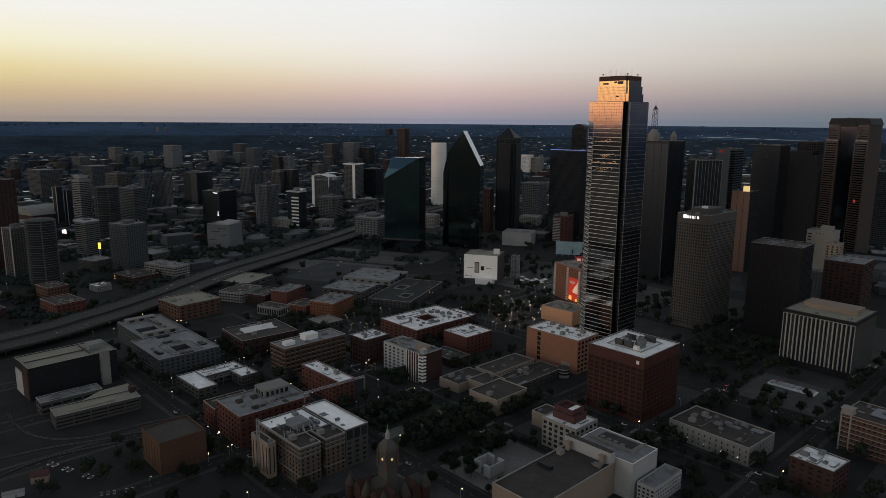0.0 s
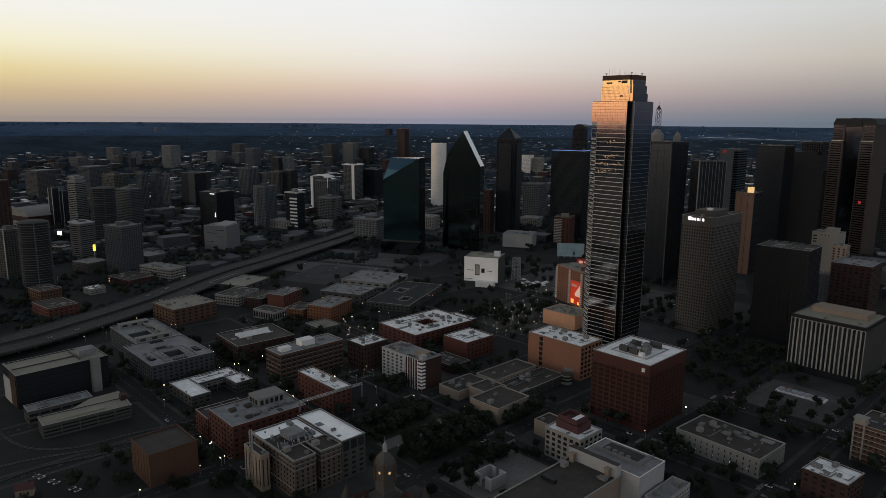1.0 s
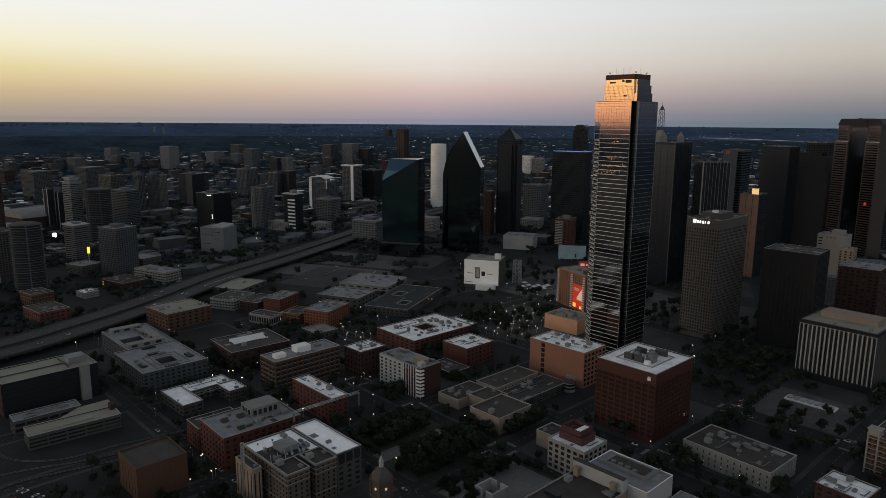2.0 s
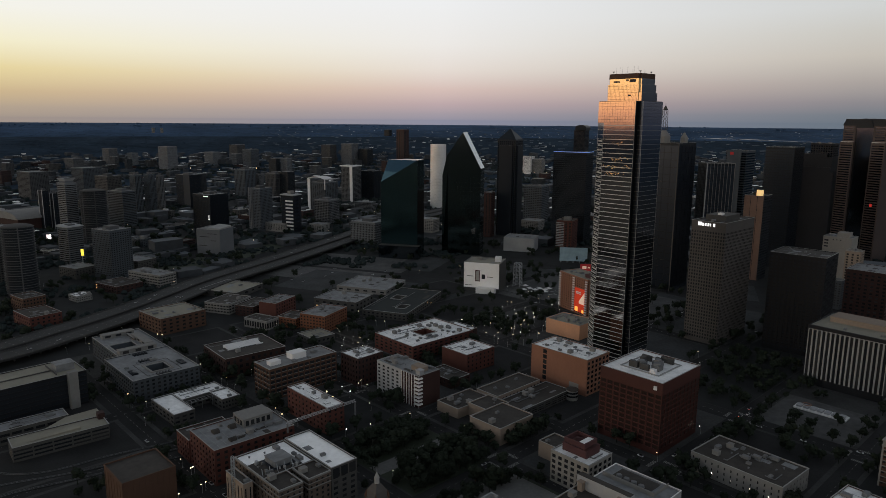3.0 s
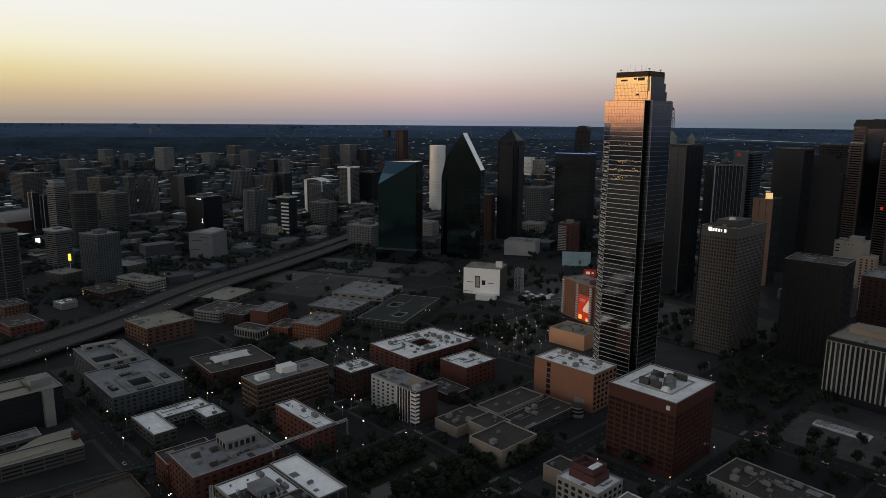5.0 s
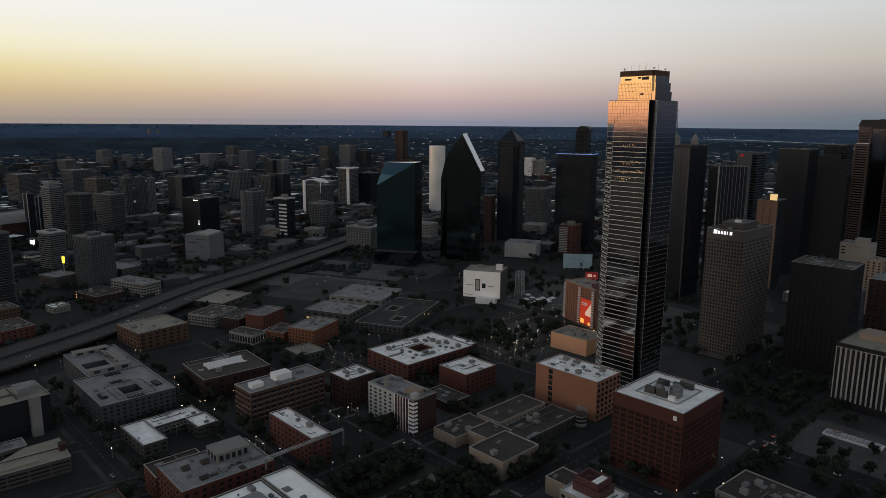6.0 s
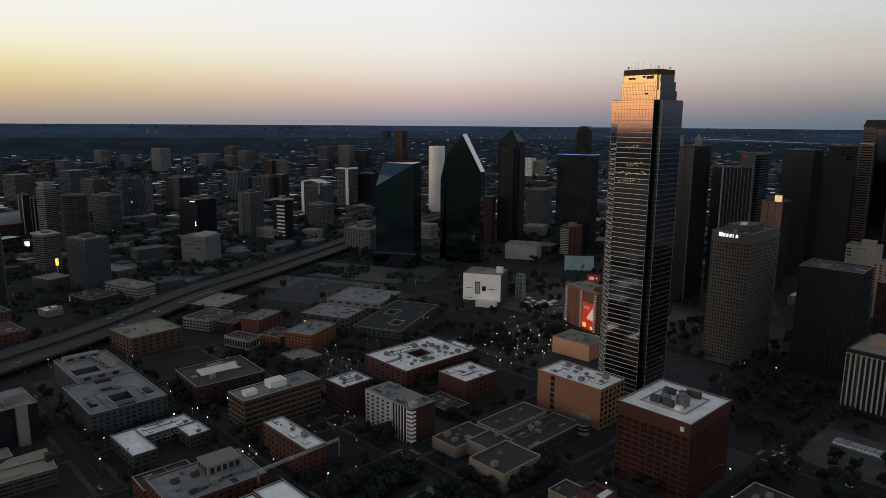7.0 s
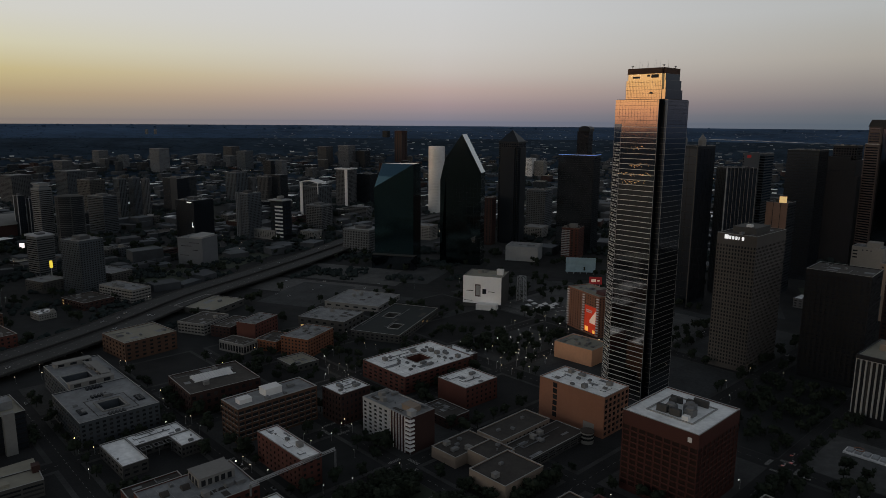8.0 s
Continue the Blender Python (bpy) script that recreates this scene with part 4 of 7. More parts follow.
def mirror_tower():
    """The tallest tower: mirror glass with notched corners, light floor belts and a set-back crown."""
    ob = thing("mirror_tower", "tallest tower of gold-reflecting mirror glass with pale floor belts", "skyscraper", pose(177.7, 677.2, 0, 0, 0, GRID) @ Matrix.Scale(0.925, 4))
    a, b, n = 47.0, 53.5, 5.2
    LIFT = 19.06  # heights below are counted from the podium roof
    plan_low = [(n, 0), (a - n, 0), (a - n, n), (a, n), (a, b - 10), (a - 8, b), (9.5, b), (0, b - 13), (0, n), (n, n)]
    part("shaft", Solid().prism(plan_low, -LIFT, 234), M["mirror_glass"], ob)
    plan_high = [(n, 0), (a - n, 0), (a - n, n), (a, n), (a, b - 12), (a - 8, b - 5.8), (0, b - 5.8), (0, n), (n, n)]
    part("upper_shaft", Solid().prism(plan_high, 234, 255), M["mirror_glass"], ob, "upper glass storeys catching the sunset")
    low_crown = [(8, 4.6), (35, 4.6), (35, 8), (38.5, 8), (38.5, 42), (35, 45), (10, 45), (6, 41.5), (6, 7), (8, 7)]
    part("crown", Solid().prism(low_crown, 255, 271.5), M["mirror_glass"], ob, "set-back glass crown catching the sunset")
    up_plan = [(9.2, 5.8), (34, 5.8), (34, 9), (37.5, 9), (37.5, 41), (34, 44), (11, 44), (7, 40.5), (7, 8), (9.2, 8)]
    part("upper_crown", Solid().prism(up_plan, 271.5, 277), M["mirror_glass"], ob)
    part("parapet", Solid().prism(up_plan, 277, 282), M["brick_brown"], ob, "dark brown parapet")
    for y0, y1, z0, z1 in ((11, 18, 273.6, 276.4), (19, 22, 274.6, 276.4), (29, 36, 273.4, 275.0)):
        part("louvre_slot", Solid().box(6.9, y0, z0, 7.0, y1, z1), M["tower_dark"], ob, "dark louvred opening below the parapet" if y0 == 11 else "")
    part("cleaning_rig", Solid().box(5.3, 15.5, 260, 5.95, 18, 261.6), M["tower_dark"], ob)
    # Sheets over the crown's flank; their dark tint stands for its shade.
    part("crown_flank", Solid().box(8.1, 4.5, 255.5, 34.9, 4.58, 271.4).box(9.3, 5.7, 271.6, 33.9, 5.78, 276.9).box(36.02, 3.7, 255.5, 36.1, 6.8, 263.4).box(6.7, 3.52, 255.5, 35.9, 3.58, 263.4), M["dark_glass"], ob, "crown's shaded flank, its shade put into a darker glass tint")
    part("crown_step", Solid().prism([(6.6, 3.6), (36, 3.6), (36, 6.9), (6.6, 6.9)], 255, 263.5), M["mirror_glass"], ob)
    part("ledge", Solid().prism([(6, 0.5), (a - 6, 0.5), (a - 0.5, 6), (a - 0.5, b - 10), (a - 8, b - 6.2), (0.5, b - 6.2), (0.5, 6)], 255, 255.4), M["roof_dark"], ob)
    west = Solid().box(-0.3, n, 0, 0.0, b - 13, 0.4).prism([(0, b - 13), (9.5, b), (9.3, b + 0.25), (-0.2, b - 12.8)], 0, 0.22).data("floor_belt", M["belt"])
    # Flank belts match the west ones, but with shade put into a duller colour.
    flank = Solid().box(n, -0.2, 0, a - n, 0.0, 0.2).box(a - n, n - 0.2, 0, a, n, 0.2).box(n - 0.25, 0.3, 0, n - 0.07, n - 0.3, 0.3).data("floor_belt_shaded", M["concrete"])
    for i in range(-5, 50):
        part("floor_belt", west, None, ob, "pale metal floor belt" if i == 49 else "", m=pose(0, 0, 5 + 4.62 * i))
        part("floor_belt", flank, None, ob, "metal floor belt of the flank, shade put into its dull colour" if i == 49 else "", m=pose(0, 0, 5 + 4.62 * i))
    # Dark sheets laid over the mirror faces of the corner recess.
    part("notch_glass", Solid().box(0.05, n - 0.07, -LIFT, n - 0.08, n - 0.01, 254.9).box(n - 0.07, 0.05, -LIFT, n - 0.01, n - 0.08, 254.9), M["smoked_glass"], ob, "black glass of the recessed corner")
    dots = Solid()
    for i in range(-5, 46):
        for k in range(4):
            f0 = (k + 0.3 + 0.5 * (i % 2)) / 4.6
            px, py = 9.5 * f0, b - 13 + 13 * f0
            dots.prism([(px, py), (px + 0.9, py + 1.15), (px + 0.65, py + 1.35), (px - 0.25, py + 0.2)], 7.0 + 4.62 * i, 8.6 + 4.62 * i)
    tagged(part("corner_studs", dots, M["belt"], ob), kind="stuff")
    # Sheets over the mirror shaft carry the flank's shade in their tint.
    part("flank_glass", Solid().box(n, -0.06, -LIFT, a - n, -0.01, 255).box(a - n + 0.05, n - 0.06, -LIFT, a - 0.02, n - 0.01, 255), M["flank_glass"], ob, "shaded flank, its shade put into a darker glass tint")
    rib = Solid().box(-0.12, -0.12, -LIFT, 0.12, 0.12, 255).data("corner_rib", M["coping"])
    low_rib = Solid().box(-0.12, -0.12, -LIFT, 0.12, 0.12, 234).data("corner_rib", M["coping"])
    for px, py in ((0, n), (n, 0), (0, b - 13), (9.5, b), (a - n, 0)):
        part("corner_rib", low_rib if py > n else rib, None, ob, m=pose(px, py, 0))
    mull = Solid()
    for i in range(1, 26):
        if i % 2:
            mull.box(-0.08, n + i * 1.52, 234, 0.0, n + i * 1.52 + 0.08, 255)
        if i < 23:
            mull.box(n + i * 1.5, -0.10, 234, n + i * 1.5 + 0.12, 0.0, 255)
            mull.box(5.92, 7 + i * 1.5, 255.4, 6.0, 7 + i * 1.5 + 0.07, 271.5)
    for i in range(7):
        mull.box(-0.10, n, 234 + 3.2 * i, 0.0, b - 5.8, 234.15 + 3.2 * i).box(n, -0.1, 234 + 3.2 * i, a - n, 0, 234.15 + 3.2 * i)
        if i < 5:
            mull.box(5.9, 7, 257 + 3.2 * i, 6.0, 41.5, 257.15 + 3.2 * i)
    tagged(part("mullions", mull, M["tower_brown"], ob), kind="stuff")
    rnd = random.Random(3)
    # Glowing specks added in place of golden reflections on the mirror glass.
    lit = Solid().box(-0.06, 0, 0, 0.02, 0.5, 0.5).data("lit_window", M["warm_glow"])
    for row, lo, hi, num in ((213, 16, 30, 7), (212, 18, 28, 5), (198, 10, 32, 12), (196, 14, 30, 14), (190, 10, 41, 20), (188.5, 8, 36, 24), (183, 12, 38, 16), (181.5, 20, 40, 12)):
        for k in range(num):
            part("lit_window", lit, None, ob, m=pose(0, rnd.uniform(lo, hi), row + rnd.choice([0, 0.9, 1.8])))
    for k in range(12):
        mx, my = rnd.uniform(12, 34), rnd.uniform(12, 40)
        part("mast", Solid().tube(0, 0, 0, rnd.uniform(3, 9), 0.10, 0.05, 6), M["steel"], ob, "thin rooftop aerial" if k == 0 else "", m=pose(mx, my, 282))
    for mx, my in ((11, 9), (9, 38), (33, 10)):
        part("dish", Solid().tube(0, 0, 0, 1.2, 0.2, 0.2, 8).tube(0, 0, 1.2, 2.6, 0.4, 1.3, 12), M["white_paint"], ob, m=pose(mx, my, 282))
    for piece in ob.children:
        piece.matrix_basis = pose(0, 0, LIFT) @ piece.matrix_basis


mirror_tower()


def prism_tower(name, label, x, y, ang, profile, depth, glass):
    """An extruded skyline profile: profile is (metres to the left, height) from right to left along the front."""
    ob = thing(name, label, "skyscraper", pose(x, y, 0, 0, 0, ang))
    n = len(profile)
    s = Solid()
    s.v = [(0, py, pz) for py, pz in profile] + [(depth, py, pz) for py, pz in profile]
    s.f = [tuple(range(n)), tuple(range(2 * n - 1, n - 1, -1))] + [(i, n + i, n + (i + 1) % n, (i + 1) % n) for i in range(n)]
    part("shaft", s, M[glass], ob)
    seams = Solid()
    width = max(p for p, _ in profile)
    low = min(z for _, z in profile if z > 1)
    for i in range(1, int(low / 7.5)):
        seams.box(-0.08, 0.05, i * 7.5, 0.0, width - 0.05, i * 7.5 + 0.25).box(0.05, -0.08, i * 7.5, depth - 0.05, 0, i * 7.5 + 0.25)
    for i in range(1, int(width / 6)):
        seams.box(-0.06, i * 6, 0, 0.0, i * 6 + 0.2, low - 2)
    tagged(part("mullion_grid", seams, M["tower_dark"], ob), kind="stuff")
    return ob


fp = prism_tower("faceted_tower", "dark green glass tower with a steep slanted top", 66, 1243, 72, [(0, 0), (0, 153), (33, 215), (62, 174), (70, 140), (70, 0)], 26, "green_glass")
roof_s = Solid()
roof_s.v = [(0, 0, 153.2), (26, 0, 153.2), (26, 33, 215.2), (0, 33, 215.2), (0, 0, 152.2), (26, 0, 152.2), (26, 33, 214.2), (0, 33, 214.2)]
roof_s.f = [(0, 1, 2, 3), (7, 6, 5, 4), (0, 4, 5, 1), (1, 5, 6, 2), (2, 6, 7, 3), (3, 7, 4, 0)]
part("slant_roof", roof_s, M["roof_glass"], fp, "pale slanted glass roof")
facet = Solid()
facet.v = [(-0.1, 60, 150), (-0.1, 6, 34), (-0.1, 69, 0), (-0.1, 6, 0), (-2.6, 58, 0)]
facet.f = [(0, 4, 1), (0, 2, 4), (1, 4, 3), (2, 3, 4), (0, 1, 3, 2)]
part("lower_facet", facet, M["green_glass"], fp, "folded lower facet of dark green glass")
part("entry_facet", Solid().prism([(-0.3, 8), (0, 8), (0, 22), (-0.3, 22)], 38, [50, 50, 41, 41]), M["silver_glass"], fp, "pale folded glass facet")

ob = thing("wedge_tower", "dark teal glass tower cut off by a sloping roof", "skyscraper", pose(-43, 1213, 0, 0, 0, 75))
part("shaft", Solid().prism([(0, 0), (40, 0), (40, 66), (0, 66)], 0, [168, 168, 166, 130]), M["teal_glass"], ob)
part("sloping_roof", Solid().prism([(0.3, 0.5), (39.7, 0.5), (39.7, 65.5), (0.3, 65.5)], 129, [168.3, 168.3, 166.3, 130.3]), M["navy_glass"], ob)
part("podium", Solid().box(-14, -6, 0, 0, 66, 22), M["dark_glass"], ob)
part("podium_roof", Solid().box(-13.8, -5.8, 22, -0.1, 65.8, 22.6), M["roof_dark"], ob)

# pyramid-topped tower
ob = simple_tower("dark granite tower with a glazed pyramid top", 147, 1450, 62, 40, 40, 198, "tower_dark", cols=(9, 9), rows=46, win=(0.55, 0.7), pane="dark_glass", units=0, coping=None)
part("pyramid", Solid().prism([(0, 0), (40, 0), (40, 40), (0, 40)], 198, 219, [(19, 19), (21, 19), (21, 21), (19, 21)]), M["tower_dark"], ob, "dark glazed pyramid roof")
part("lower_setback", Solid().box(-3, 6, 0, 0, 34, 186).box(6, -3, 0, 34, 0, 186), M["tower_dark"], ob)


def lattice(ob, x, y, z0, z1, r0, r1, bays, mat, bar=0.25):
    """A four-legged lattice mast as parts: legs and braces."""
    s = Solid()
    for k in range(bays):
        za, zb = z0 + (z1 - z0) * k / bays, z0 + (z1 - z0) * (k + 1) / bays
        ra, rb = r0 + (r1 - r0) * k / bays, r0 + (r1 - r0) * (k + 1) / bays
        for i in range(4):
            p = [(1, 1), (-1, 1), (-1, -1), (1, -1)][i]
            q = [(1, 1), (-1, 1), (-1, -1), (1, -1)][(i + 1) % 4]
            s.beam((x + p[0] * ra, y + p[1] * ra, za), (x + q[0] * rb, y + q[1] * rb, zb), bar * 0.7)
            s.beam((x + p[0] * rb, y + p[1] * rb, zb), (x + q[0] * rb, y + q[1] * rb, zb), bar * 0.7)
    part("bracing", s, M[mat], ob)
    for p in ((1, 1), (-1, 1), (-1, -1), (1, -1)):
        part("leg", Solid().beam((x + p[0] * r0, y + p[1] * r0, z0), (x + p[0] * r1, y + p[1] * r1, z1), bar), M[mat], ob)


# braced tower with roof spires
ob = simple_tower("dark glass tower crowned with lattice spires", 321, 990, 46, 54, 52, 207, "tower_dark", cols=(5, 5), rows=20, win=(0.97, 0.93), pane="smoked_glass", units=0)
part("cupola", Solid().tube(14, 30, 207, 216, 9, 9, 12).tube(14, 30, 216, 224, 9, 3, 12), M["concrete"], ob)
part("cupola", Solid().tube(40, 12, 207, 214, 5, 5, 10).tube(40, 12, 214, 221, 5, 0.8, 10), M["concrete"], ob)
part("cupola", Solid().tube(6, 46, 207, 213, 4, 4, 10).tube(6, 46, 213, 219, 4, 0.8, 10), M["concrete"], ob)
lattice(ob, 14, 30, 224, 252, 3.2, 2.6, 5, "concrete_dark", 0.2)
part("spire_tip", Solid().tube(14, 30, 252, 253, 3.4, 3.4, 8).tube(14, 30, 253, 258, 3.2, 0.3, 8).tube(14, 30, 258, 263, 0.2, 0.1, 6), M["concrete_dark"], ob)
part("edge_strip", Solid().box(-0.8, -0.8, 0, 0.4, 0.4, 207), M["concrete_dark"], ob)

# twin-shouldered tower with vaulted tops
ob = thing("vaulted_tower", "pinkish granite tower with barrel-vaulted shoulders", "skyscraper", pose(735, 1200, 0, 0, 0, 28))


def vault(s, x0, x1, y0, y1, z0, rise, steps=12):
    pts = [(y0 + (y1 - y0) * 0.5 * (1 - math.cos(math.pi * i / steps)), z0 + rise * math.sin(math.pi * i / steps)) for i in range(steps + 1)]
    k, n = len(s.v), len(pts)
    s.v += [(x0, p, z) for p, z in pts] + [(x1, p, z) for p, z in pts]
    s.f += [tuple(range(k, k + n)), tuple(range(k + 2 * n - 1, k + n - 1, -1))] + [(k + i, k + n + i, k + n + i + 1, k + i + 1) for i in range(n - 1)]


for y0, y1, nm in ((0, 24, "shoulder"), (54, 78, "shoulder")):
    part(nm, Solid().box(0, y0, 0, 40, y1, 204), M["tower_pink"], ob)
    part("upper_block", Solid().box(3, y0 + (0 if y0 else 2), 204, 40, y1 - (2 if y0 else 0), 232), M["tower_pink"], ob)
    bands = Solid()
    for i in range(46):
        bands.box(-0.2, y0 + 2, 8 + 4.2 * i, 0.0, y1 - 2, 10 + 4.2 * i)
    for i in range(6):
        bands.box(2.8, y0 + 4, 207 + 4.2 * i, 3.0, y1 - 4, 209 + 4.2 * i)
    tagged(part("ribbon_glazing", bands, M["dark_glass"], ob), kind="stuff")
    part("ledge_light", Solid().box(-0.3, y0 + 1, 203.6, 2.8, y1 - 1, 204.4), M["white_paint"], ob)
part("centre_shaft", Solid().box(4, 24, 0, 44, 54, 228), M["dark_glass"], ob)
v = Solid()
vault(v, 2, 44, 24, 54, 228, 16)
part("centre_vault", v, M["tower_dark"], ob, "dark barrel vault over the centre shaft")
v = Solid()
v.prism([(3, 0), (40, 0), (40, 78), (3, 78)], 232, 243, [(3, 5), (40, 5), (40, 73), (3, 73)])
part("crown_roof", v, M["tower_dark"], ob)

# round silver tower
ob = thing("round_tower", "slim rounded tower of silvery glass catching the light", "skyscraper", pose(-14, 1905, 0))
ring = [(21 * math.cos(math.tau * i / 28), 15 * math.sin(math.tau * i / 28)) for i in range(28)]
part("shaft", Solid().prism(ring, 0, 172), M["pale_curtain"], ob)
belt_of = Solid()
outline_rim(belt_of, ring, 0, 0.8, 0.3)
bm_ = belt_of.data("floor_slab", M["pale_curtain"])
for i in range(42):
    part("floor_slab", bm_, None, ob, m=pose(0, 0, 4 + 4.0 * i))

# round apartment towers with stacked balconies
for x, y, rx, ry, h, label in ((-566, 950, 19, 16, 92, "dark curved apartment tower with stacked balconies"), (-668, 1352, 23, 18, 98, "grey curved apartment tower with banded balconies")):
    ob = thing("round_flats", label, "apartment tower", pose(x, y, 0, 0, 0, 20))
    ring = [(rx * math.cos(math.tau * i / 32), ry * math.sin(math.tau * i / 32)) for i in range(32)]
    part("shaft", Solid().prism(ring, 0, h), M["tower_dark"], ob)
    rim = Solid()
    outline_rim(rim, ring, 0, 0.6, 1.2)
    rim_mesh = rim.data("balcony_ring", M["tower_beige"])
    for i in range(int(h / 3.4)):
        part("balcony_ring", rim_mesh, None, ob, m=pose(0, 0, 3 + 3.4 * i))
    cap = Solid()
    for s0, s1, z0, z1 in ((1.0, 0.93, 0, 1.2), (0.93, 0.72, 1.2, 2.4), (0.72, 0.4, 2.4, 3.2), (0.4, 0.08, 3.2, 3.6)):
        cap.prism([(px * s0, py * s0) for px, py in ring], h + z0, h + z1, [(px * s1, py * s1) for px, py in ring])
    part("roof_cap", cap, M["concrete_dark"], ob, "low curved shell roof")
    for k in (9, 15, 20, 25):
        px, py = ring[k]
        part("pier", Solid().tube(px * 1.03, py * 1.03, 0, h, 0.8, 0.8, 8), M["tower_beige"], ob)

# crown of the far dark tower
ob = thing("crown_tower", "far dark tower with a rounded crown", "skyscraper", pose(497, 2470, 0, 0, 0, 60))
v = Solid().box(0, 0, 205, 46, 40, 214)
vault(v, 0, 46, 0, 40, 214, 9)
part("crown", v, M["tower_dark"], ob)

# towers of the northern quarter
PLAIN, BANDED = (0.6, 0.55), (0.96, 0.5)
for label, x, y, a, b, h, wall, win, cols, rows, trim in [
    ("dark apartment tower with pale edge strips", -631, 985, 25.5, 23, 74, "concrete_dark", (0.7, 0.6), (5, 6), 20, "strip"),
    ("grey apartment tower with balcony stacks", -484, 1032, 36, 41, 73, "tower_grey", PLAIN, (12, 9), 21, ""),
    ("short grey apartment tower with banded floors", -599, 1129, 26.5, 26.5, 61, "tower_pale", BANDED, (1, 1), 16, "cap"),
    ("white-banded apartment tower with a flared crown", -715, 1341, 24, 24, 112, "tower_pale", BANDED, (1, 1), 30, "flare"),
    ("slim dark slab tower with pale edges", -838, 1475, 13.5, 15, 84, "tower_dark", PLAIN, (3, 3), 22, "strip"),
    ("slim dark slab tower beside its twin", -822, 1486, 11.5, 12.5, 77, "tower_dark", PLAIN, (3, 3), 20, "strip"),
    ("long mid-rise with white floor lines", -691, 1518, 33, 49.5, 79, "tower_grey", BANDED, (1, 1), 20, ""),
    ("black glass office block with a sign", -449, 1363, 47, 47, 90, "tower_dark", (0.9, 0.8), (12, 12), 24, "sign"),
    ("dark office slab with a pale flank", -673, 1864, 40, 52, 87, "tower_dark", (0.8, 0.7), (12, 10), 22, "flank"),
    ("dark mid-rise behind the banded flats", -834, 1747, 40, 48, 92, "concrete_dark", PLAIN, (10, 10), 22, ""),
    ("grey residential tower with tall window bays", -763, 1743, 20.5, 20.5, 96, "tower_grey", (0.5, 0.9), (5, 5), 6, ""),
    ("grey residential tower with narrow bays", -747, 1784, 19, 19, 95, "tower_grey", (0.4, 0.9), (5, 5), 6, ""),
    ("slim grey residential tower", -713, 1770, 13.5, 13.5, 94, "tower_beige", (0.4, 0.9), (3, 3), 6, ""),
    ("grey apartment tower with a white corner column", -385, 1484, 38, 32, 91, "tower_grey", PLAIN, (8, 10), 26, "column"),
    ("dark condominium tower with thick white bands", -312, 1466, 26, 31, 78, "tower_dark", PLAIN, (5, 1), 9, "white bands"),
    ("apartment tower under a white arch frame", -298, 1772, 53, 53, 78, "tower_grey", (0.7, 0.6), (8, 8), 24, ""),
    ("grey gridded northern office block", -258, 1590, 39, 41, 55, "tower_pale", (0.82, 0.72), (9, 9), 13, ""),
    ("brown condominium tower with a white edge and cap", -263, 2032, 44, 40, 101, "tower_beige", (0.7, 0.6), (8, 8), 26, "edge cap"),
    ("dark glass northern residential tower", -205, 2071, 42, 46, 86, "tower_dark", (0.8, 0.7), (10, 10), 24, ""),
    ("pale gridded office with deep square bays", -128, 1331, 50, 56, 43, "tower_pale", (0.6, 0.7), (16, 14), 8, ""),
    ("plain grey office tower in the north", -600, 2120, 46, 44, 84, "tower_grey", (0.4, 0.9), (8, 8), 6, ""),
    ("beige office tower in the north", -490, 2051, 40, 40, 78, "tower_beige", (0.5, 0.9), (8, 8), 6, ""),
    ("brown brick northern apartment tower", -692, 1043, 38, 44, 138, "brick_dark", (0.5, 0.6), (6, 6), 34, ""),
]:
    ob = simple_tower(label, x, y, 62, a, b, h, wall, cols=cols, rows=rows, win=win, units=2, roof="roof_grey", merged=True, pane="smoked_glass" if wall == "tower_dark" else "pane", penthouse=(a * 0.3, b * 0.3, a * 0.7, b * 0.7, 4, "tower_beige"))
    if trim == "strip":
        strip = Solid().box(-0.6, 0, 0, -0.05, 1.8, h + 1).data("edge_strip", M["pale_panel"])
        part("edge_strip", strip, None, ob, "pale corner strip")
        part("edge_strip", strip, None, ob, m=pose(0, b - 1.8, 0))
    elif trim == "cap":
        part("roof_cap", Solid().prism([(-1.5, -1.5), (a + 1, -1.5), (a + 1, b + 1.5), (-1.5, b + 1.5)], h + 0.3, [h + 1.6, h + 1.6, h + 3.4, h + 3.4]), M["pale_panel"], ob, "pale tilted roof cap")
    elif trim == "flare":
        part("set_back", Solid().box(3, 3, h - 0.7, a - 3, b - 3, h + 4), M["tower_pale"], ob)
        part("crown", Solid().prism([(4, 3), (a - 4, 3), (a - 4, b - 3), (4, b - 3)], h + 4, h + 9, [(0.5, 0), (a - 1, 0), (a - 1, b), (0.5, b)]), M["pale_panel"], ob, "pale crown flaring outward")
        part("crown_frame", Solid().box(1, 1, h + 9, a - 2, 2, h + 10).box(1, b - 2, h + 9, a - 2, b - 1, h + 10), M["tower_pale"], ob)
    elif trim == "sign":
        part("sign_mark", Solid().box(-0.3, 4.2, 43, -0.05, 5.6, 50).box(-0.3, 3.2, 41, -0.05, 6.4, 43), M["sign_white"], ob, "small lit white wall mark")
        part("sign_mark", Solid().box(-0.3, 5, h - 4.2, -0.05, 17, h - 2.6), M["sign_white"], ob)
    elif trim == "flank":
        part("flank_wall", Solid().box(-0.5, 0.1, 0, -0.05, b * 0.45, h + 1.2), M["tower_beige"], ob, "pale flank wall")
    elif trim == "column":
        for k in range(3):
            part("column", Solid().box(-1.2, b - 2.4 - 4.6 * k, 0, -0.05, b - 0.6 - 4.6 * k, h + 1.5), M["tower_pale"], ob)
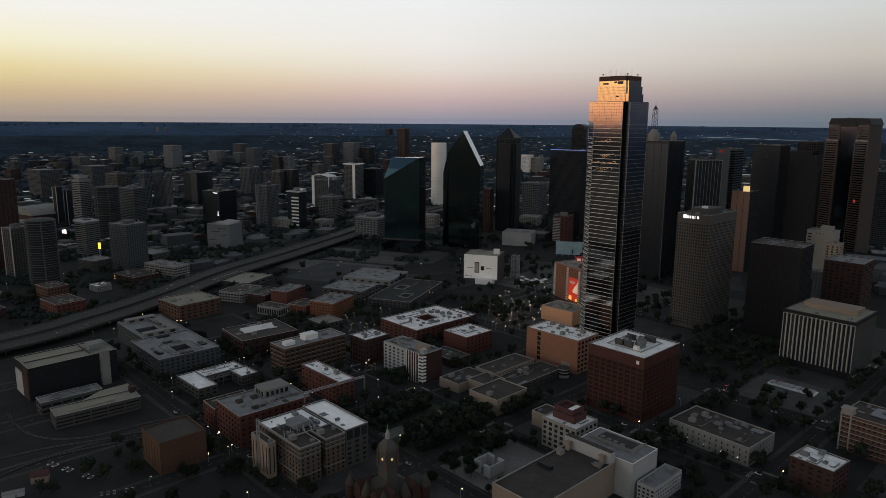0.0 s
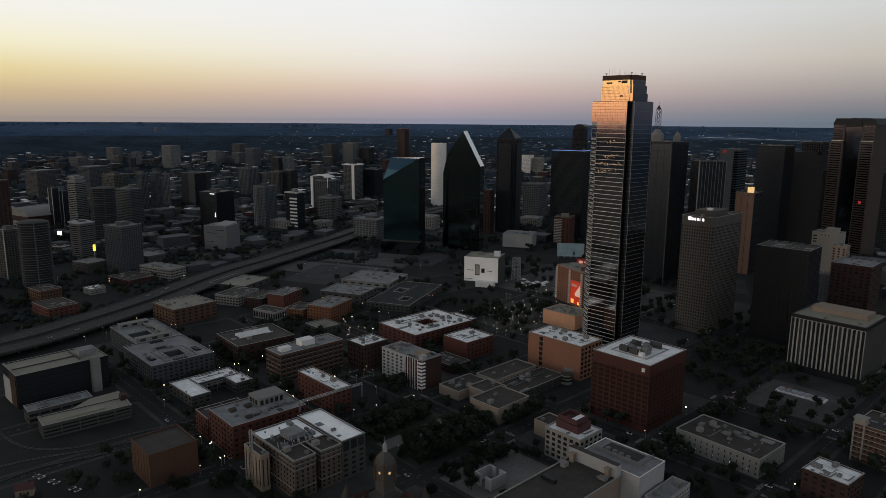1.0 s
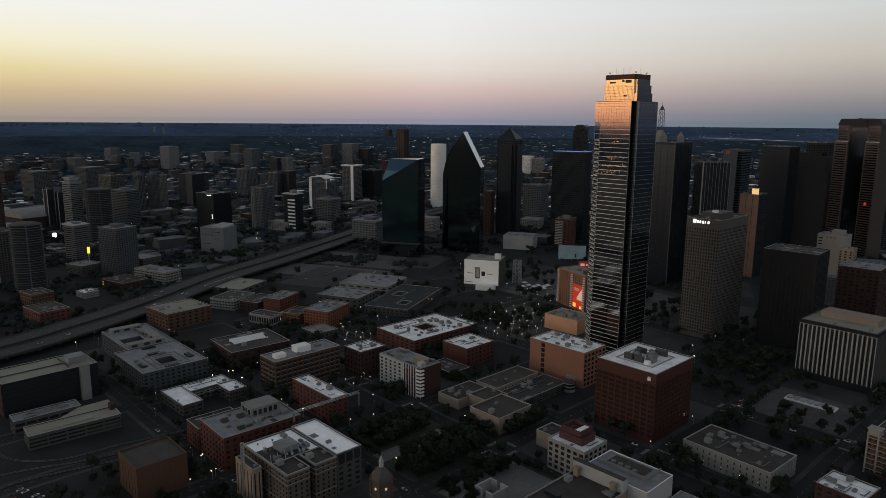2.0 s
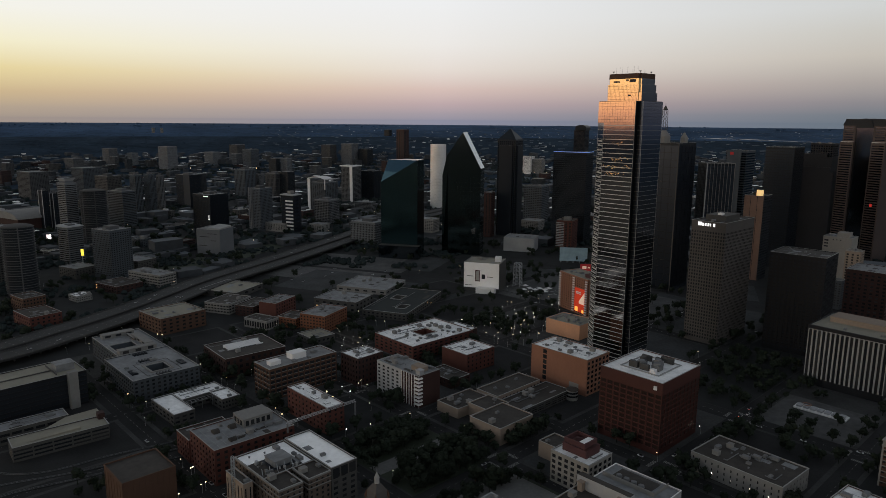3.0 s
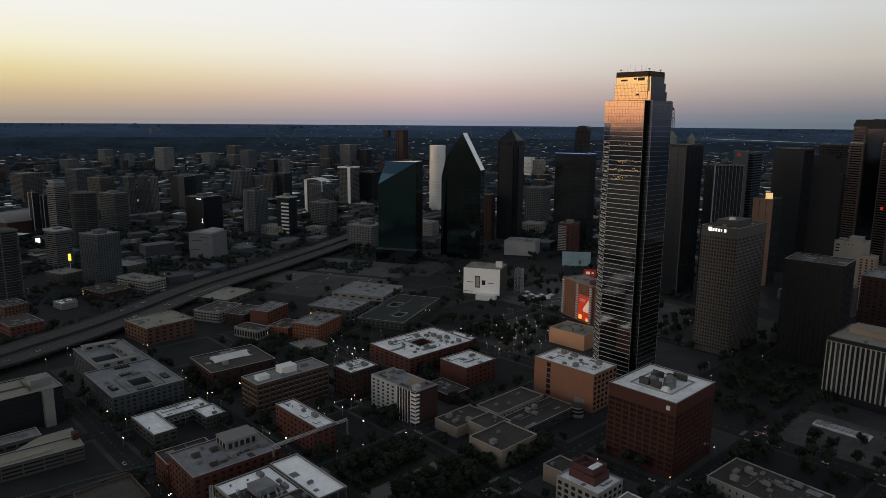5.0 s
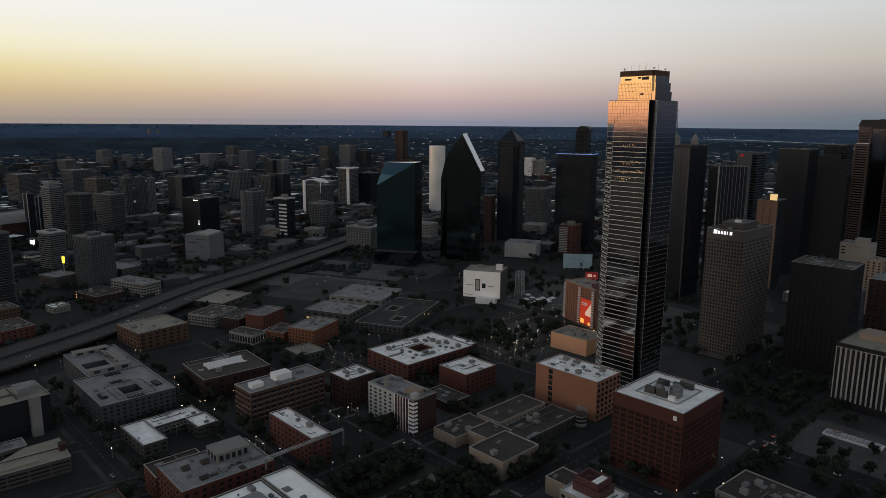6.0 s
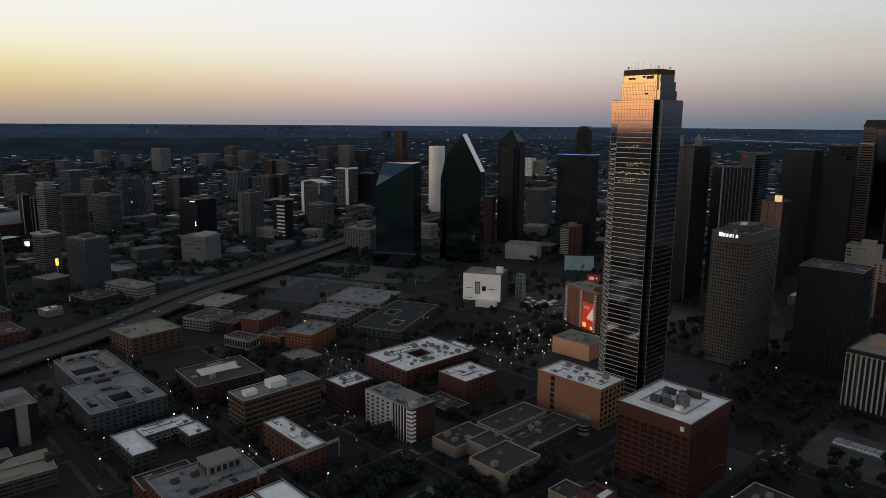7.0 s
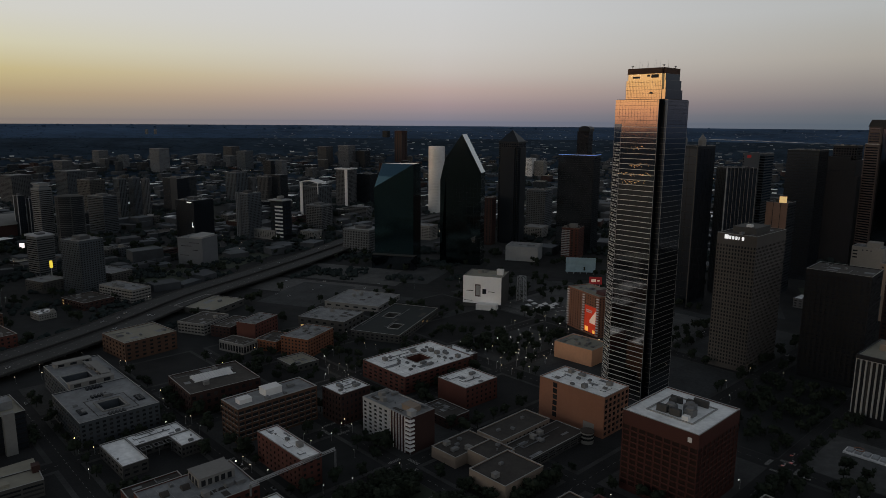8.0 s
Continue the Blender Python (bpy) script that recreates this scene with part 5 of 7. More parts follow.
        slab = Solid().box(-1.0, b - 12, 0, -0.05, b, 0.7).data("balcony", M["tower_pale"])
        for k in range(22):
            part("balcony", slab, None, ob, m=pose(0, 0, 6 + 3.8 * k))
    elif trim == "white bands":
        band = Solid().box(-1.2, 0, 0, -0.05, b * 0.62, 3.1).data("floor_band", M["white_paint"])
        for k in range(9):
            part("floor_band", band, None, ob, "thick white floor band" if k == 0 else "", m=pose(0, 0, 6 + 7.4 * k))
        part("roof_slab", Solid().box(-2.5, -2, h + 0.3, a, b + 2, h + 2.6), M["pale_panel"], ob, "pale overhanging roof slab")
        part("lift_head", Solid().box(6, b * 0.35, h + 2.6, 18, b * 0.6, h + 9), M["concrete"], ob)
    elif trim == "edge cap":
        part("roof_slab", Solid().box(-3, -3, h + 0.3, a, b + 3, h + 3.2), M["white_paint"], ob, "white overhanging roof slab")
        part("edge_wall", Solid().box(-1.5, 0, 0, -0.05, 9, h + 0.2), M["white_paint"], ob, "white edge wall")
# a yellow-lit canopy line below the dark flats
ob = thing("light_band", "long yellow lit band along a garage roof", "light", pose(-668, 1060, 0, 0, 0, 120))
part("garage", Solid().box(-16, -8, 0, 22, 10, 26), M["concrete_dark"], ob)
part("lit_line", Solid().box(-16, 10.05, 24.4, 22, 10.3, 25.2), M["lamp_box"], ob, "thin yellow light line")
for label, x, y, a, b, h, wall in [
    ("grey northern apartment tower", -782, 1891, 30, 30, 72, "tower_grey"),
    ("round-cornered block with white floor lines", -1033, 2012, 60, 52, 92, "tower_grey"), ("grey office slab in the north", -745, 2111, 40, 40, 70, "tower_grey"),
    ("beige office slab in the north", -1181, 2002, 56, 60, 80, "tower_beige"), ("pale far office tower", -1251, 4215, 66, 66, 79, "tower_beige"),
    ("pale stepped far tower", -1247, 3153, 56, 60, 108, "tower_pale"), ("slanted pale far tower", -1685, 3507, 50, 52, 82, "tower_pale"),
    ("small pale far tower", -1560, 3490, 34, 36, 62, "tower_pale"), ("bright low far office", -1180, 3560, 50, 60, 66, "tower_pale"),
    ("low white far office", -1060, 3560, 44, 50, 58, "tower_pale"), ("pale broad far office", -1620, 3050, 50, 60, 58, "tower_beige"),
    ("beige far office tower", -595, 3644, 56, 56, 104, "tower_beige"), ("white-striped far office tower", -472, 3568, 60, 64, 113, "tower_pale"),
    ("dark far office tower", -393, 3577, 52, 54, 87, "tower_dark"), ("slim beige northern tower", -573, 2174, 22, 24, 66, "tower_beige"),
    ("grey far tower with a dark side", -920, 3330, 54, 54, 92, "tower_grey"), ("dark far block with a lit edge", -700, 2920, 22, 40, 72, "tower_dark"),
    ("pale far twin block", -655, 2925, 30, 36, 74, "tower_pale"),
    ("dark northern tower with lit top", -456, 2054, 32, 34, 83, "tower_dark"), ("long low pale northern building", -330, 1470, 30, 96, 19, "concrete"),
    ("low pale northern pavilion", -255, 1475, 28, 32, 17, "concrete"), ("far white tower on the plain", -4682, 11137, 34, 34, 80, "concrete"),
    ("far white twin tower on the plain", -4560, 11180, 30, 30, 76, "concrete"),
    ("far dark tower on the plain", -809, 10110, 80, 80, 95, "tower_dark"), ("white-roofed block on the downtown edge", 388, 3122, 50, 54, 79, "white_paint"),
    ("pale gridded block on the downtown edge", 438, 3127, 48, 50, 67, "concrete"), ("pale block behind the wedge tower", -21, 1480, 30, 40, 29, "limestone"),
    ("pale low downtown block", 207, 1516, 40, 40, 22, "concrete"), ("dark low apartments by the arena", -760, 1213, 30, 50, 46, "concrete_dark"),
    ("long grey garage beside the freeway", -470, 1085, 34, 60, 17, "concrete_dark"), ("low grey garage block", -538, 1032, 34, 40, 16, "concrete_dark"),
]:
    px, py, pz, sc = far_place(x, y)
    simple_tower(label, px, py, 62, a, b, h, wall, cols=(max(2, int(b / 4.5)), max(2, int(a / 4.5))), rows=max(3, int(h / 3.8)), win=(0.6, 0.5), units=1, roof="roof_grey", merged=True, z=pz, scale=sc)


# ---- elevated freeway ----
def freeway():
    line = [(-620, 470), (-452, 668), (-404, 757), (-367, 856), (-327, 1008), (-273, 1140), (-200, 1335), (-120, 1560), (60, 1900)]
    pts = []
    for i in range(len(line) - 1):
        p0, p1, p2, p3 = (Vector(line[max(0, min(len(line) - 1, i + k))]) for k in (-1, 0, 1, 2))
        for t in (j / 8 for j in range(8)):
            pts.append(0.5 * (2 * p1 + (p2 - p0) * t + (2 * p0 - 5 * p1 + 4 * p2 - p3) * t * t + (3 * p1 - p0 - 3 * p2 + p3) * t ** 3))
    sides = []
    for i, p in enumerate(pts):
        d = (pts[min(i + 1, len(pts) - 1)] - pts[max(i - 1, 0)]).normalized()
        sides.append((p, Vector((d.y, -d.x))))

    def ribbon(s, o0, o1, z0, z1):
        for (p, n), (q, m) in zip(sides, sides[1:]):
            a, b, c, d = p + n * o1, q + m * o1, q + m * o0, p + n * o0
            s.prism([tuple(a), tuple(b), tuple(c), tuple(d)], z0, z1)
        return s

    ob = thing("freeway", "grey elevated concrete freeway on piers", "freeway", pose(0, 0, 0))
    tagged(ob, kind="structure")
    for o in (-30, 4):
        part("deck", ribbon(Solid(), o, o + 26, 6.2, 8.0), M["deck"], ob)
        part("parapet", ribbon(Solid(), o, o + 0.5, 8.0, 9.0), M["concrete_dark"], ob)
        part("parapet", ribbon(Solid(), o + 25.5, o + 26, 8.0, 9.0), M["concrete_dark"], ob)
        lanes = Solid()
        for (p, n), (q, m) in zip(sides, sides[1:]):
            for lane in (6.5, 13, 19.5):
                a, b = p + n * (o + lane), p.lerp(q, 0.2) + n * (o + lane)
                lanes.beam((a.x, a.y, 8.03), (b.x, b.y, 8.03), 0.06)
        tagged(part("lane_lines", lanes, M["paint_line"], ob), kind="stuff")
    pier = Solid().tube(0, 0, 0, 5.2, 0.9, 0.9, 10).box(-1, -9, 5.0, 1, 9, 6.2).data("pier", M["concrete_dark"])
    for i in range(1, len(sides) - 1, 1):
        p, n = sides[i]
        for o in (-17, 17):
            c = p + n * o
            part("pier", pier, None, ob, m=pose(c.x, c.y, 0, 0, 0, math.degrees(math.atan2(n.y, n.x)) - 90))
    return pts


FREEWAY = freeway()


# ---- landmarks among the low blocks ----
def white_flats():
    ob = building("white_flats", "white gridded flats with a finned brown end and corner balconies", -17, 585, 45, 24, 54, 28.0, "pale_panel", "roof_grey", (9, 5), 8, (0.5, 0.55), units=7, single=80, penthouse=(8, 6, 16, 18, 3, "cream"), lit=0.0)
    part("brown_end", Solid().box(-0.3, 0.3, 0, -0.05, 22, 27.6).box(0.3, -0.3, 0, 24, -0.05, 27.8), M["brick_dark"], ob, "dark brown end wall")
    fin = Solid().box(-0.8, -0.25, 0, -0.3, 0.25, 28.0).data("fin", M["white_paint"])
    for i in range(6):
        part("fin", fin, None, ob, m=pose(0, 5 + 3.2 * i, 0))
    slab = Solid().box(-1.8, -1.8, 0, 3.0, 4.0, 1.1).data("balcony", M["white_paint"])
    for i in range(8):
        part("balcony", slab, None, ob, m=pose(0, 0, 3.0 + 3.2 * i))
    part("stair_head", Solid().box(2, 1, 27.9, 7, 6, 31.4).box(1.7, 0.7, 31.4, 7.3, 6.3, 31.8), M["pale_panel"], ob)


white_flats()


def court_house():
    """Tall civic block: stone-topped brick front with two light courts, and a white-roofed rear slab."""
    for du, w in ((0, 15.5), (19.5, 15.5)):
        x, y = -90 + du * CU, 409 + du * SU
        ob = building("civic_wing", "brown brick civic wing with stone top storeys", x, y, GRID, w, 18, 27, "stone_brown", "roof_dark", (5, 4), 8, (0.4, 0.6), units=2, single=50, lit=0.0, clutter=False)
        for z, t in ((20.2, 0.5), (7, 0.4), (26.2, 0.9), (23.4, 0.35)):
            part("cornice", Solid().box(-0.5, -0.5, z, -0.02, 18, z + t).box(-0.02, -0.5, z, w, -0.02, z + t), M["concrete"], ob)
    ob = building("civic_block", "brown brick civic block with a cluttered white roof", -90 - 18 * SU, 409 + 18 * CU, GRID, 35, 36, 27, "stone_brown", "roof_dark", (8, 8), 8, (0.42, 0.6), units=6, single=64, penthouse=(12, 8, 24, 20, 3, "roof_grey"), lit=0.0, clutter=False)
    for z, t in ((20.2, 0.5), (7, 0.4), (26.2, 0.9)):
        part("cornice", Solid().box(-0.5, 0, z, -0.02, 36, z + t), M["concrete"], ob)
    part("pipe_rack", Solid().box(25, 3, 26.3, 27, 22, 27.6).box(14, 22, 26.3, 27, 23, 27.4), M["machine"], ob)
    part("vent_box", Solid().box(4, 4, 26.3, 9, 5, 28.4), M["machine"], ob)
    part("roof_pit", Solid().box(10, 6, 26.3, 26, 22, 26.42), M["tower_dark"], ob, "dark cluttered roof well")
    rnd = random.Random(9)
    for k in range(16):
        ux, uy, w = rnd.uniform(2, 24), rnd.uniform(1.5, 20), rnd.uniform(0.6, 1.6)
        part("roof_machine", Solid().box(ux, uy, 26.3, ux + w, uy + 1.4 * w, 26.9 + w), M[rnd.choice(["machine", "coping", "tower_dark", "steel"])], ob)
    for k in range(5):
        part("scaffold_bar", Solid().beam((1 + 5 * k, 2, 26.3), (3 + 5 * k, 7, 29.5), 0.12).beam((3 + 5 * k, 7, 29.5), (3 + 5 * k, 7, 26.3), 0.12), M["steel"], ob)
    slab = building("civic_slab", "civic slab with a bright white roof and tall top windows", -64.3, 433.4, GRID, 19, 54, 28, "concrete_dark", "roof_bright", (8, 3), 7, (0.5, 0.55), units=1, single=50, lit=0.0, clutter=False)
    for k in range(3):
        part("top_window", Solid().box(1.2 + 6 * k, -0.12, 20.6, 6 + 6 * k, -0.02, 26.8), M["pane"], slab)
    for x0, y0, x1, y1 in ((2, 30, 7, 36), (3, 8, 6, 11)):
        part("roof_patch", Solid().box(x0, y0, 27.3, x1, y1, 27.36), M["roof_grey"], slab)
    building("civic_wing", "cream stone wing with tall dark window strips", -113.5, 419, GRID, 6, 22, 25, "cream", "roof_dark", (5, 2), 1, (0.3, 0.85), units=1, single=7, lit=0.0)
    ob = thing("roof_crane", "lattice hoist mast beside the civic block roof", "mast", pose(-122, 428, 0))
    lattice(ob, 0, 0, 0, 38, 0.8, 0.8, 14, "steel", 0.15)
    part("trim_band", Solid().box(-0.2, -0.2, 0, 0.0, 0.0, 0.3), M["steel"], ob)


court_house()
ob = thing("roof_membrane", "bright white membrane on the civic block roof", "roofing", pose(-90, 409, 26.32, 0, 0, GRID))
part("sheet", Solid().box(1, 40, 0, 34, 53, 0.12), M["roof_bright"], ob)
part("sheet", Solid().box(28, 19, 0, 34, 39.9, 0.12), M["roof_bright"], ob)
ob = thing("window_stack", "dark stair windows and white sign on the tan office", "window", pose(127, 612, 0, 0, 0, 44))
for i in range(6):
    part("stair_window", Solid().box(-0.12, 43.5, 3.5 + 4.9 * i, -0.02, 47.5, 7.3 + 4.9 * i), M["pane"], ob)
part("sign_panel", Solid().box(-0.2, 8, 0.5, -0.03, 18, 9.5), M["concrete"], ob)


def clock_house():
    """Old red sandstone courthouse: steep slate roofs, round corner turrets and a lit clock tower."""
    ob = thing("old_courthouse", "old red sandstone courthouse with turrets and lit clock tower", "courthouse", pose(-31.5, 382, 0, 0, 0, GRID))
    part("body", Solid().box(-16, -16, 0, 16, 16, 15), M["brick_dark"], ob)
    part("roof", Solid().prism([(-16.5, -16.5), (16.5, -16.5), (16.5, 16.5), (-16.5, 16.5)], 15, 24, [(-4, -4), (4, -4), (4, 4), (-4, 4)]), M["roof_dark"], ob, "steep dark slate roof")
    turret = Solid().tube(0, 0, 0, 18, 3.0, 3.0, 14).tube(0, 0, 18, 18.6, 3.4, 3.4, 14).data("turret", M["brick_dark"])
    cone = Solid().tube(0, 0, 18.6, 27, 3.5, 0.1, 14).tube(0, 0, 27, 29, 0.12, 0.05, 6).data("turret_roof", M["roof_dark"])
    for x, y in ((-16, -16), (16, -16), (16, 16), (-16, 16), (-16, 0), (0, -16)):
        t = part("turret", turret, None, ob, m=pose(x, y, 0))
        part("turret_roof", cone, None, t)
    for k, (x, y, r) in enumerate(((-16, -8, 0), (-16, 8, 0), (-8, -16, 90), (8, -16, 90))):
        g = Solid().prism([(-1, -3.2), (6, -3.2), (6, 3.2), (-1, 3.2)], 15, 19.5).prism([(-1.2, -3.6), (8, -3.6), (8, 3.6), (-1.2, 3.6)], 19.5, 24, [(-1.2, -0.1), (8, -0.1), (8, 0.1), (-1.2, 0.1)])
        part("gable", g, M["brick_dark"], ob, m=pose(x, y, 0, 0, 0, r))
    win = Solid().box(-0.1, -0.7, 0, 0.08, 0.7, 2.6).data("window", M["pane"])
    for lv in (2.5, 8.5):
        for i in range(7):
            part("window", win, None, ob, m=pose(-16.06, -12 + 4 * i, lv))
            part("window", win, None, ob, m=pose(-12 + 4 * i, -16.06, lv, 0, 0, 90))
    part("tower_shaft", Solid().box(-4, -4, 15, 4, 4, 40), M["concrete_dark"], ob)
    part("belfry", Solid().box(-4.6, -4.6, 31, 4.6, 4.6, 32), M["concrete_dark"], ob)
    part("belfry", Solid().box(-4.6, -4.6, 40, 4.6, 4.6, 41), M["concrete_dark"], ob)
    for x, y in ((-4, -4), (4, -4), (4, 4), (-4, 4)):
        part("pinnacle", Solid().tube(x, y, 30, 41, 0.9, 0.9, 8).tube(x, y, 41, 44.5, 1.0, 0.05, 8), M["brick_brown"], ob)
    part("tower_roof", Solid().prism([(-4.4, -4.4), (4.4, -4.4), (4.4, 4.4), (-4.4, 4.4)], 41, 44.5, [(-3.6, -3.6), (3.6, -3.6), (3.6, 3.6), (-3.6, 3.6)]).prism([(-3.6, -3.6), (3.6, -3.6), (3.6, 3.6), (-3.6, 3.6)], 44.5, 48, [(-1.5, -1.5), (1.5, -1.5), (1.5, 1.5), (-1.5, 1.5)]), M["stone_grey"], ob, "grey curved tower roof")
    part("lantern", Solid().tube(0, 0, 48, 51, 1.3, 1.3, 10).tube(0, 0, 51, 54, 1.5, 0.3, 10).tube(0, 0, 54, 57.5, 0.14, 0.05, 6), M["coping"], ob)
    face = Solid().tube(0, 0, 0, 0.15, 0.8, 0.8, 20).data("clock_face", M["warm_glow"])
    for r in (0, 90, 180, 270):
        part("clock_face", face, None, ob, "lit pale clock dial" if r == 0 else "", m=pose(0, 0, 36, 0, 0, r) @ pose(-4.16, 0, 0, 0, 90, 0))


clock_house()


def memorial():
    ob = thing("concrete_memorial", "open square memorial of pale concrete panels", "memorial", pose(33, 420, 0.2, 0, 0, GRID))
    wide = Solid().box(0, 0, 0.8, 1.5, 1.0, 9).data("wall_panel", M["pale_panel"])
    deep = Solid().box(0, 0, 0.8, 1.0, 1.5, 9).data("wall_panel", M["pale_panel"])
    for i in range(9):
        for y in (0, 14):
            part("wall_panel", wide, None, ob, m=pose(i * 1.65, y, 0))
    for i in (0, 1, 2, 5, 6, 7):
        for x in (0.0, 13.7):
            part("wall_panel", deep, None, ob, m=pose(x, 1.1 + i * 1.62, 0))
    part("plinth", Solid().box(4.5, 5, 0, 10, 10, 0.7), M["tower_dark"], ob)
    for x, y in ((0.4, 0.4), (14, 0.4), (0.4, 14.5), (14, 14.5)):
        part("foot", Solid().box(x - 0.4, y - 0.4, 0, x + 0.4, y + 0.6, 0.8), M["concrete"], ob)
    part("uplight", Solid().tube(7, 3.2, 0.0, 0.4, 0.5, 0.5, 8), M["lamp_warm"], ob, "warm ground light")


memorial()


def parapet_wall():
    ob = thing("parapet_wall", "high white parapet wall between hall and service tower", "wall", pose(56, 352, 0, 0, 0, GRID))
    part("wall", Solid().box(71.2, 0.2, 21.3, 75.9, 35.8, 29.2), M["pale_panel"], ob)
    part("capping", Solid().box(71.5, 0.5, 29.2, 75.6, 35.5, 29.5), M["roof_dark"], ob)
    for y in (4, 30):
        part("vent_stack", Solid().box(67.8, y, 21.3, 71.1, y + 3, 26.6).box(67.4, y - 0.4, 26.6, 71.15, y + 3.4, 27.2), M["cream"], ob)
    part("roof_machine", Solid().box(38, 22, 21.3, 41, 32, 23.6), M["tower_dark"], ob)


parapet_wall()


def county_block():
    """The broad flat-roofed hall at the camera's feet with its white service tower and window wing."""
    building("county_hall", "broad hall with a dark gravel roof and cream walls", 56, 352, GRID, 76, 36, 22, "cream", "roof_dark", (0, 0), 1, (0.8, 0.4), units=2, lit=0.0, clutter=False)
    ob = building("service_tower", "white service tower with cooling fans on its roof", 120, 396, GRID, 30, 44, 25, "pale_panel", "roof_grey", (0, 0), 1, (0.3, 0.3), units=0, coping="white_paint", lit=0.0, clutter=False)
    part("fan_pit", Solid().box(13, 12, 24.4, 28, 38, 24.5), M["roof_dark"], ob)
    fan = Solid().tube(0, 0, 0, 1.4, 1.9, 1.7, 14).tube(0, 0, 1.4, 1.5, 1.4, 1.4, 14).data("cooling_fan", M["machine"])
    for i in range(4):
        part("cooling_fan", fan, None, ob, m=pose(18 - 0.4 * i, 34 - 5.2 * i, 24.5))
    part("screen_wall", Solid().box(12.4, 8, 24.3, 12.9, 42, 27).box(12.9, 8, 24.3, 30, 8.5, 26.4), M["concrete"], ob)
    wing = building("window_wing", "white office wing with a gridded window wall", 132, 388, GRID, 34, 12, 13, "pale_panel", "roof_grey", (4, 16), 4, (0.6, 0.55), units=2, single=70, lit=0.0)


county_block()

ob = building("brick_apartments", "long brick apartment house with stone bands and corner pavilions", 322, 432, 40, 34, 48, 28, "brick_brown", "roof_dark", (14, 10), 7, (0.5, 0.5), units=4, single=98, lit=0.0)
band = Solid().box(-0.25, -0.25, 0, 0.0, 48.2, 0.5).data("stone_band", M["limestone"])
for i in range(7):
    part("stone_band", band, None, ob, m=pose(0, 0, 3.4 + 3.7 * i))
for y in (41.5, 47.8):
    part("stone_quoin", Solid().box(-0.6, y - 0.5, 0, -0.25, y + 0.5, 29), M["limestone"], ob)
part("pavilion", Solid().box(-0.8, 40.6, 28, 7, 48.6, 29).box(-0.3, 41, 29, 6.5, 48.2, 32).box(-0.9, 40.4, 32, 7.1, 48.8, 32.6), M["limestone"], ob)
part("solar_field", Solid().box(12, 6, 27.5, 30, 34, 28.2), M["solar"], ob)

building("cream_hall", "windowless hall of warm cream panels", 151, 766, 46, 34, 44, 17, "peach", "roof_tan", (0, 0), 1, (0.3, 0.3), units=8, lit=0.0)


def mural_hotel():
    ob = building("mural_hotel", "tan hotel with balcony stacks and a huge lit mural", 177, 857, 25, 30, 58, 47, "tan", "roof_tan", (13, 7), 15, (0.42, 0.6), units=4, single=60, lit=0.0, penthouse=(8, 2, 24, 16, 3, "roof_red"))
    bal = Solid().box(-1.6, -1.6, 0, 0.0, 1.6, 1.0).data("balcony", M["white_paint"])
    for y in (1.6, 27, 56.4):
        for i in range(15):
            part("balcony", bal, None, ob, m=pose(-0.03, y, 2.2 + 2.95 * i))
    art = part("mural", Solid().box(-0.35, 4, 3, -0.03, 24.6, 33), M["mural_red"], ob, "lit red advertising mural")
    part("mural_shape", Solid().prism([(-0.5, 4.4), (-0.36, 4.4), (-0.36, 15), (-0.5, 15)], 14, [30, 30, 17, 17]), M["mural_pale"], art)
    part("mural_glow", Solid().box(-0.5, 17, 3.6, -0.36, 23, 9).box(-0.5, 5, 3.4, -0.36, 9, 7), M["mural_glow"], art)
    part("mural_bar", Solid().box(-0.5, 11, 27.5, -0.36, 22, 28.6).box(-0.5, 12, 25.6, -0.36, 22, 26.6), M["white_paint"], art)


mural_hotel()


def banner_block():
    ob = building("banner_block", "windowless block with a white advertising banner", 80, 975, 73, 44, 51, 40, "concrete_dark", "roof_tan", (0, 0), 1, (0.3, 0.3), units=0, lit=0.0, coping="concrete")
    ban = part("banner", Solid().box(-0.5, 0.4, 5, -0.05, 50.6, 40.6), M["banner_white"], ob, "white building-wide banner")
    part("banner_phone", Solid().box(-0.6, 27.5, 14, -0.51, 34.5, 30).box(-0.64, 28.2, 15, -0.61, 33.8, 29), M["roof_red"], ban, "red-framed picture of a phone")
    part("banner_phone_face", Solid().box(-0.7, 28.4, 15.4, -0.65, 33.6, 28.6), M["coping"], ban)
    part("banner_badge", Solid().box(-0.62, 20, 18, -0.51, 25, 24.5), M["tower_dark"], ban, "small black square badge")
    part("banner_line", Solid().box(-0.62, 9, 20.8, -0.51, 17, 21.6).box(-0.62, 37, 20.8, -0.51, 46, 21.6).box(-0.62, 38, 8, -0.51, 49, 8.6), M["concrete_dark"], ban)
    part("penthouse", Solid().box(20, 3, 39, 27, 11, 46).box(19.7, 2.7, 46, 27.3, 11.3, 46.4), M["white_paint"], ob)
    part("penthouse", Solid().box(26, 32, 39, 32, 38, 43), M["concrete"], ob)
    part("loading_annex", Solid().box(-14, 4, 0, 0.0, 30, 7).box(-14.2, 3.8, 7, -13.4, 30.2, 7.6), M["white_paint"], ob, "low white loading annex")


banner_block()
building("white_shed", "plain pale hall with a flat roof", 166, 1272, 72, 46, 56, 25, "pale_panel", "roof_grey", (0, 0), 1, (0.3, 0.3), units=3, lit=0.0)
ob = thing("lattice_mast", "open steel lattice mast", "mast", pose(161, 1540, 0))
lattice(ob, 0, 0, 0, 74, 5, 1.2, 12, "steel", 0.5)
ob = thing("steel_frame", "pale open steel stair frame", "frame", pose(110, 1015, 0, 0, 0, 60))
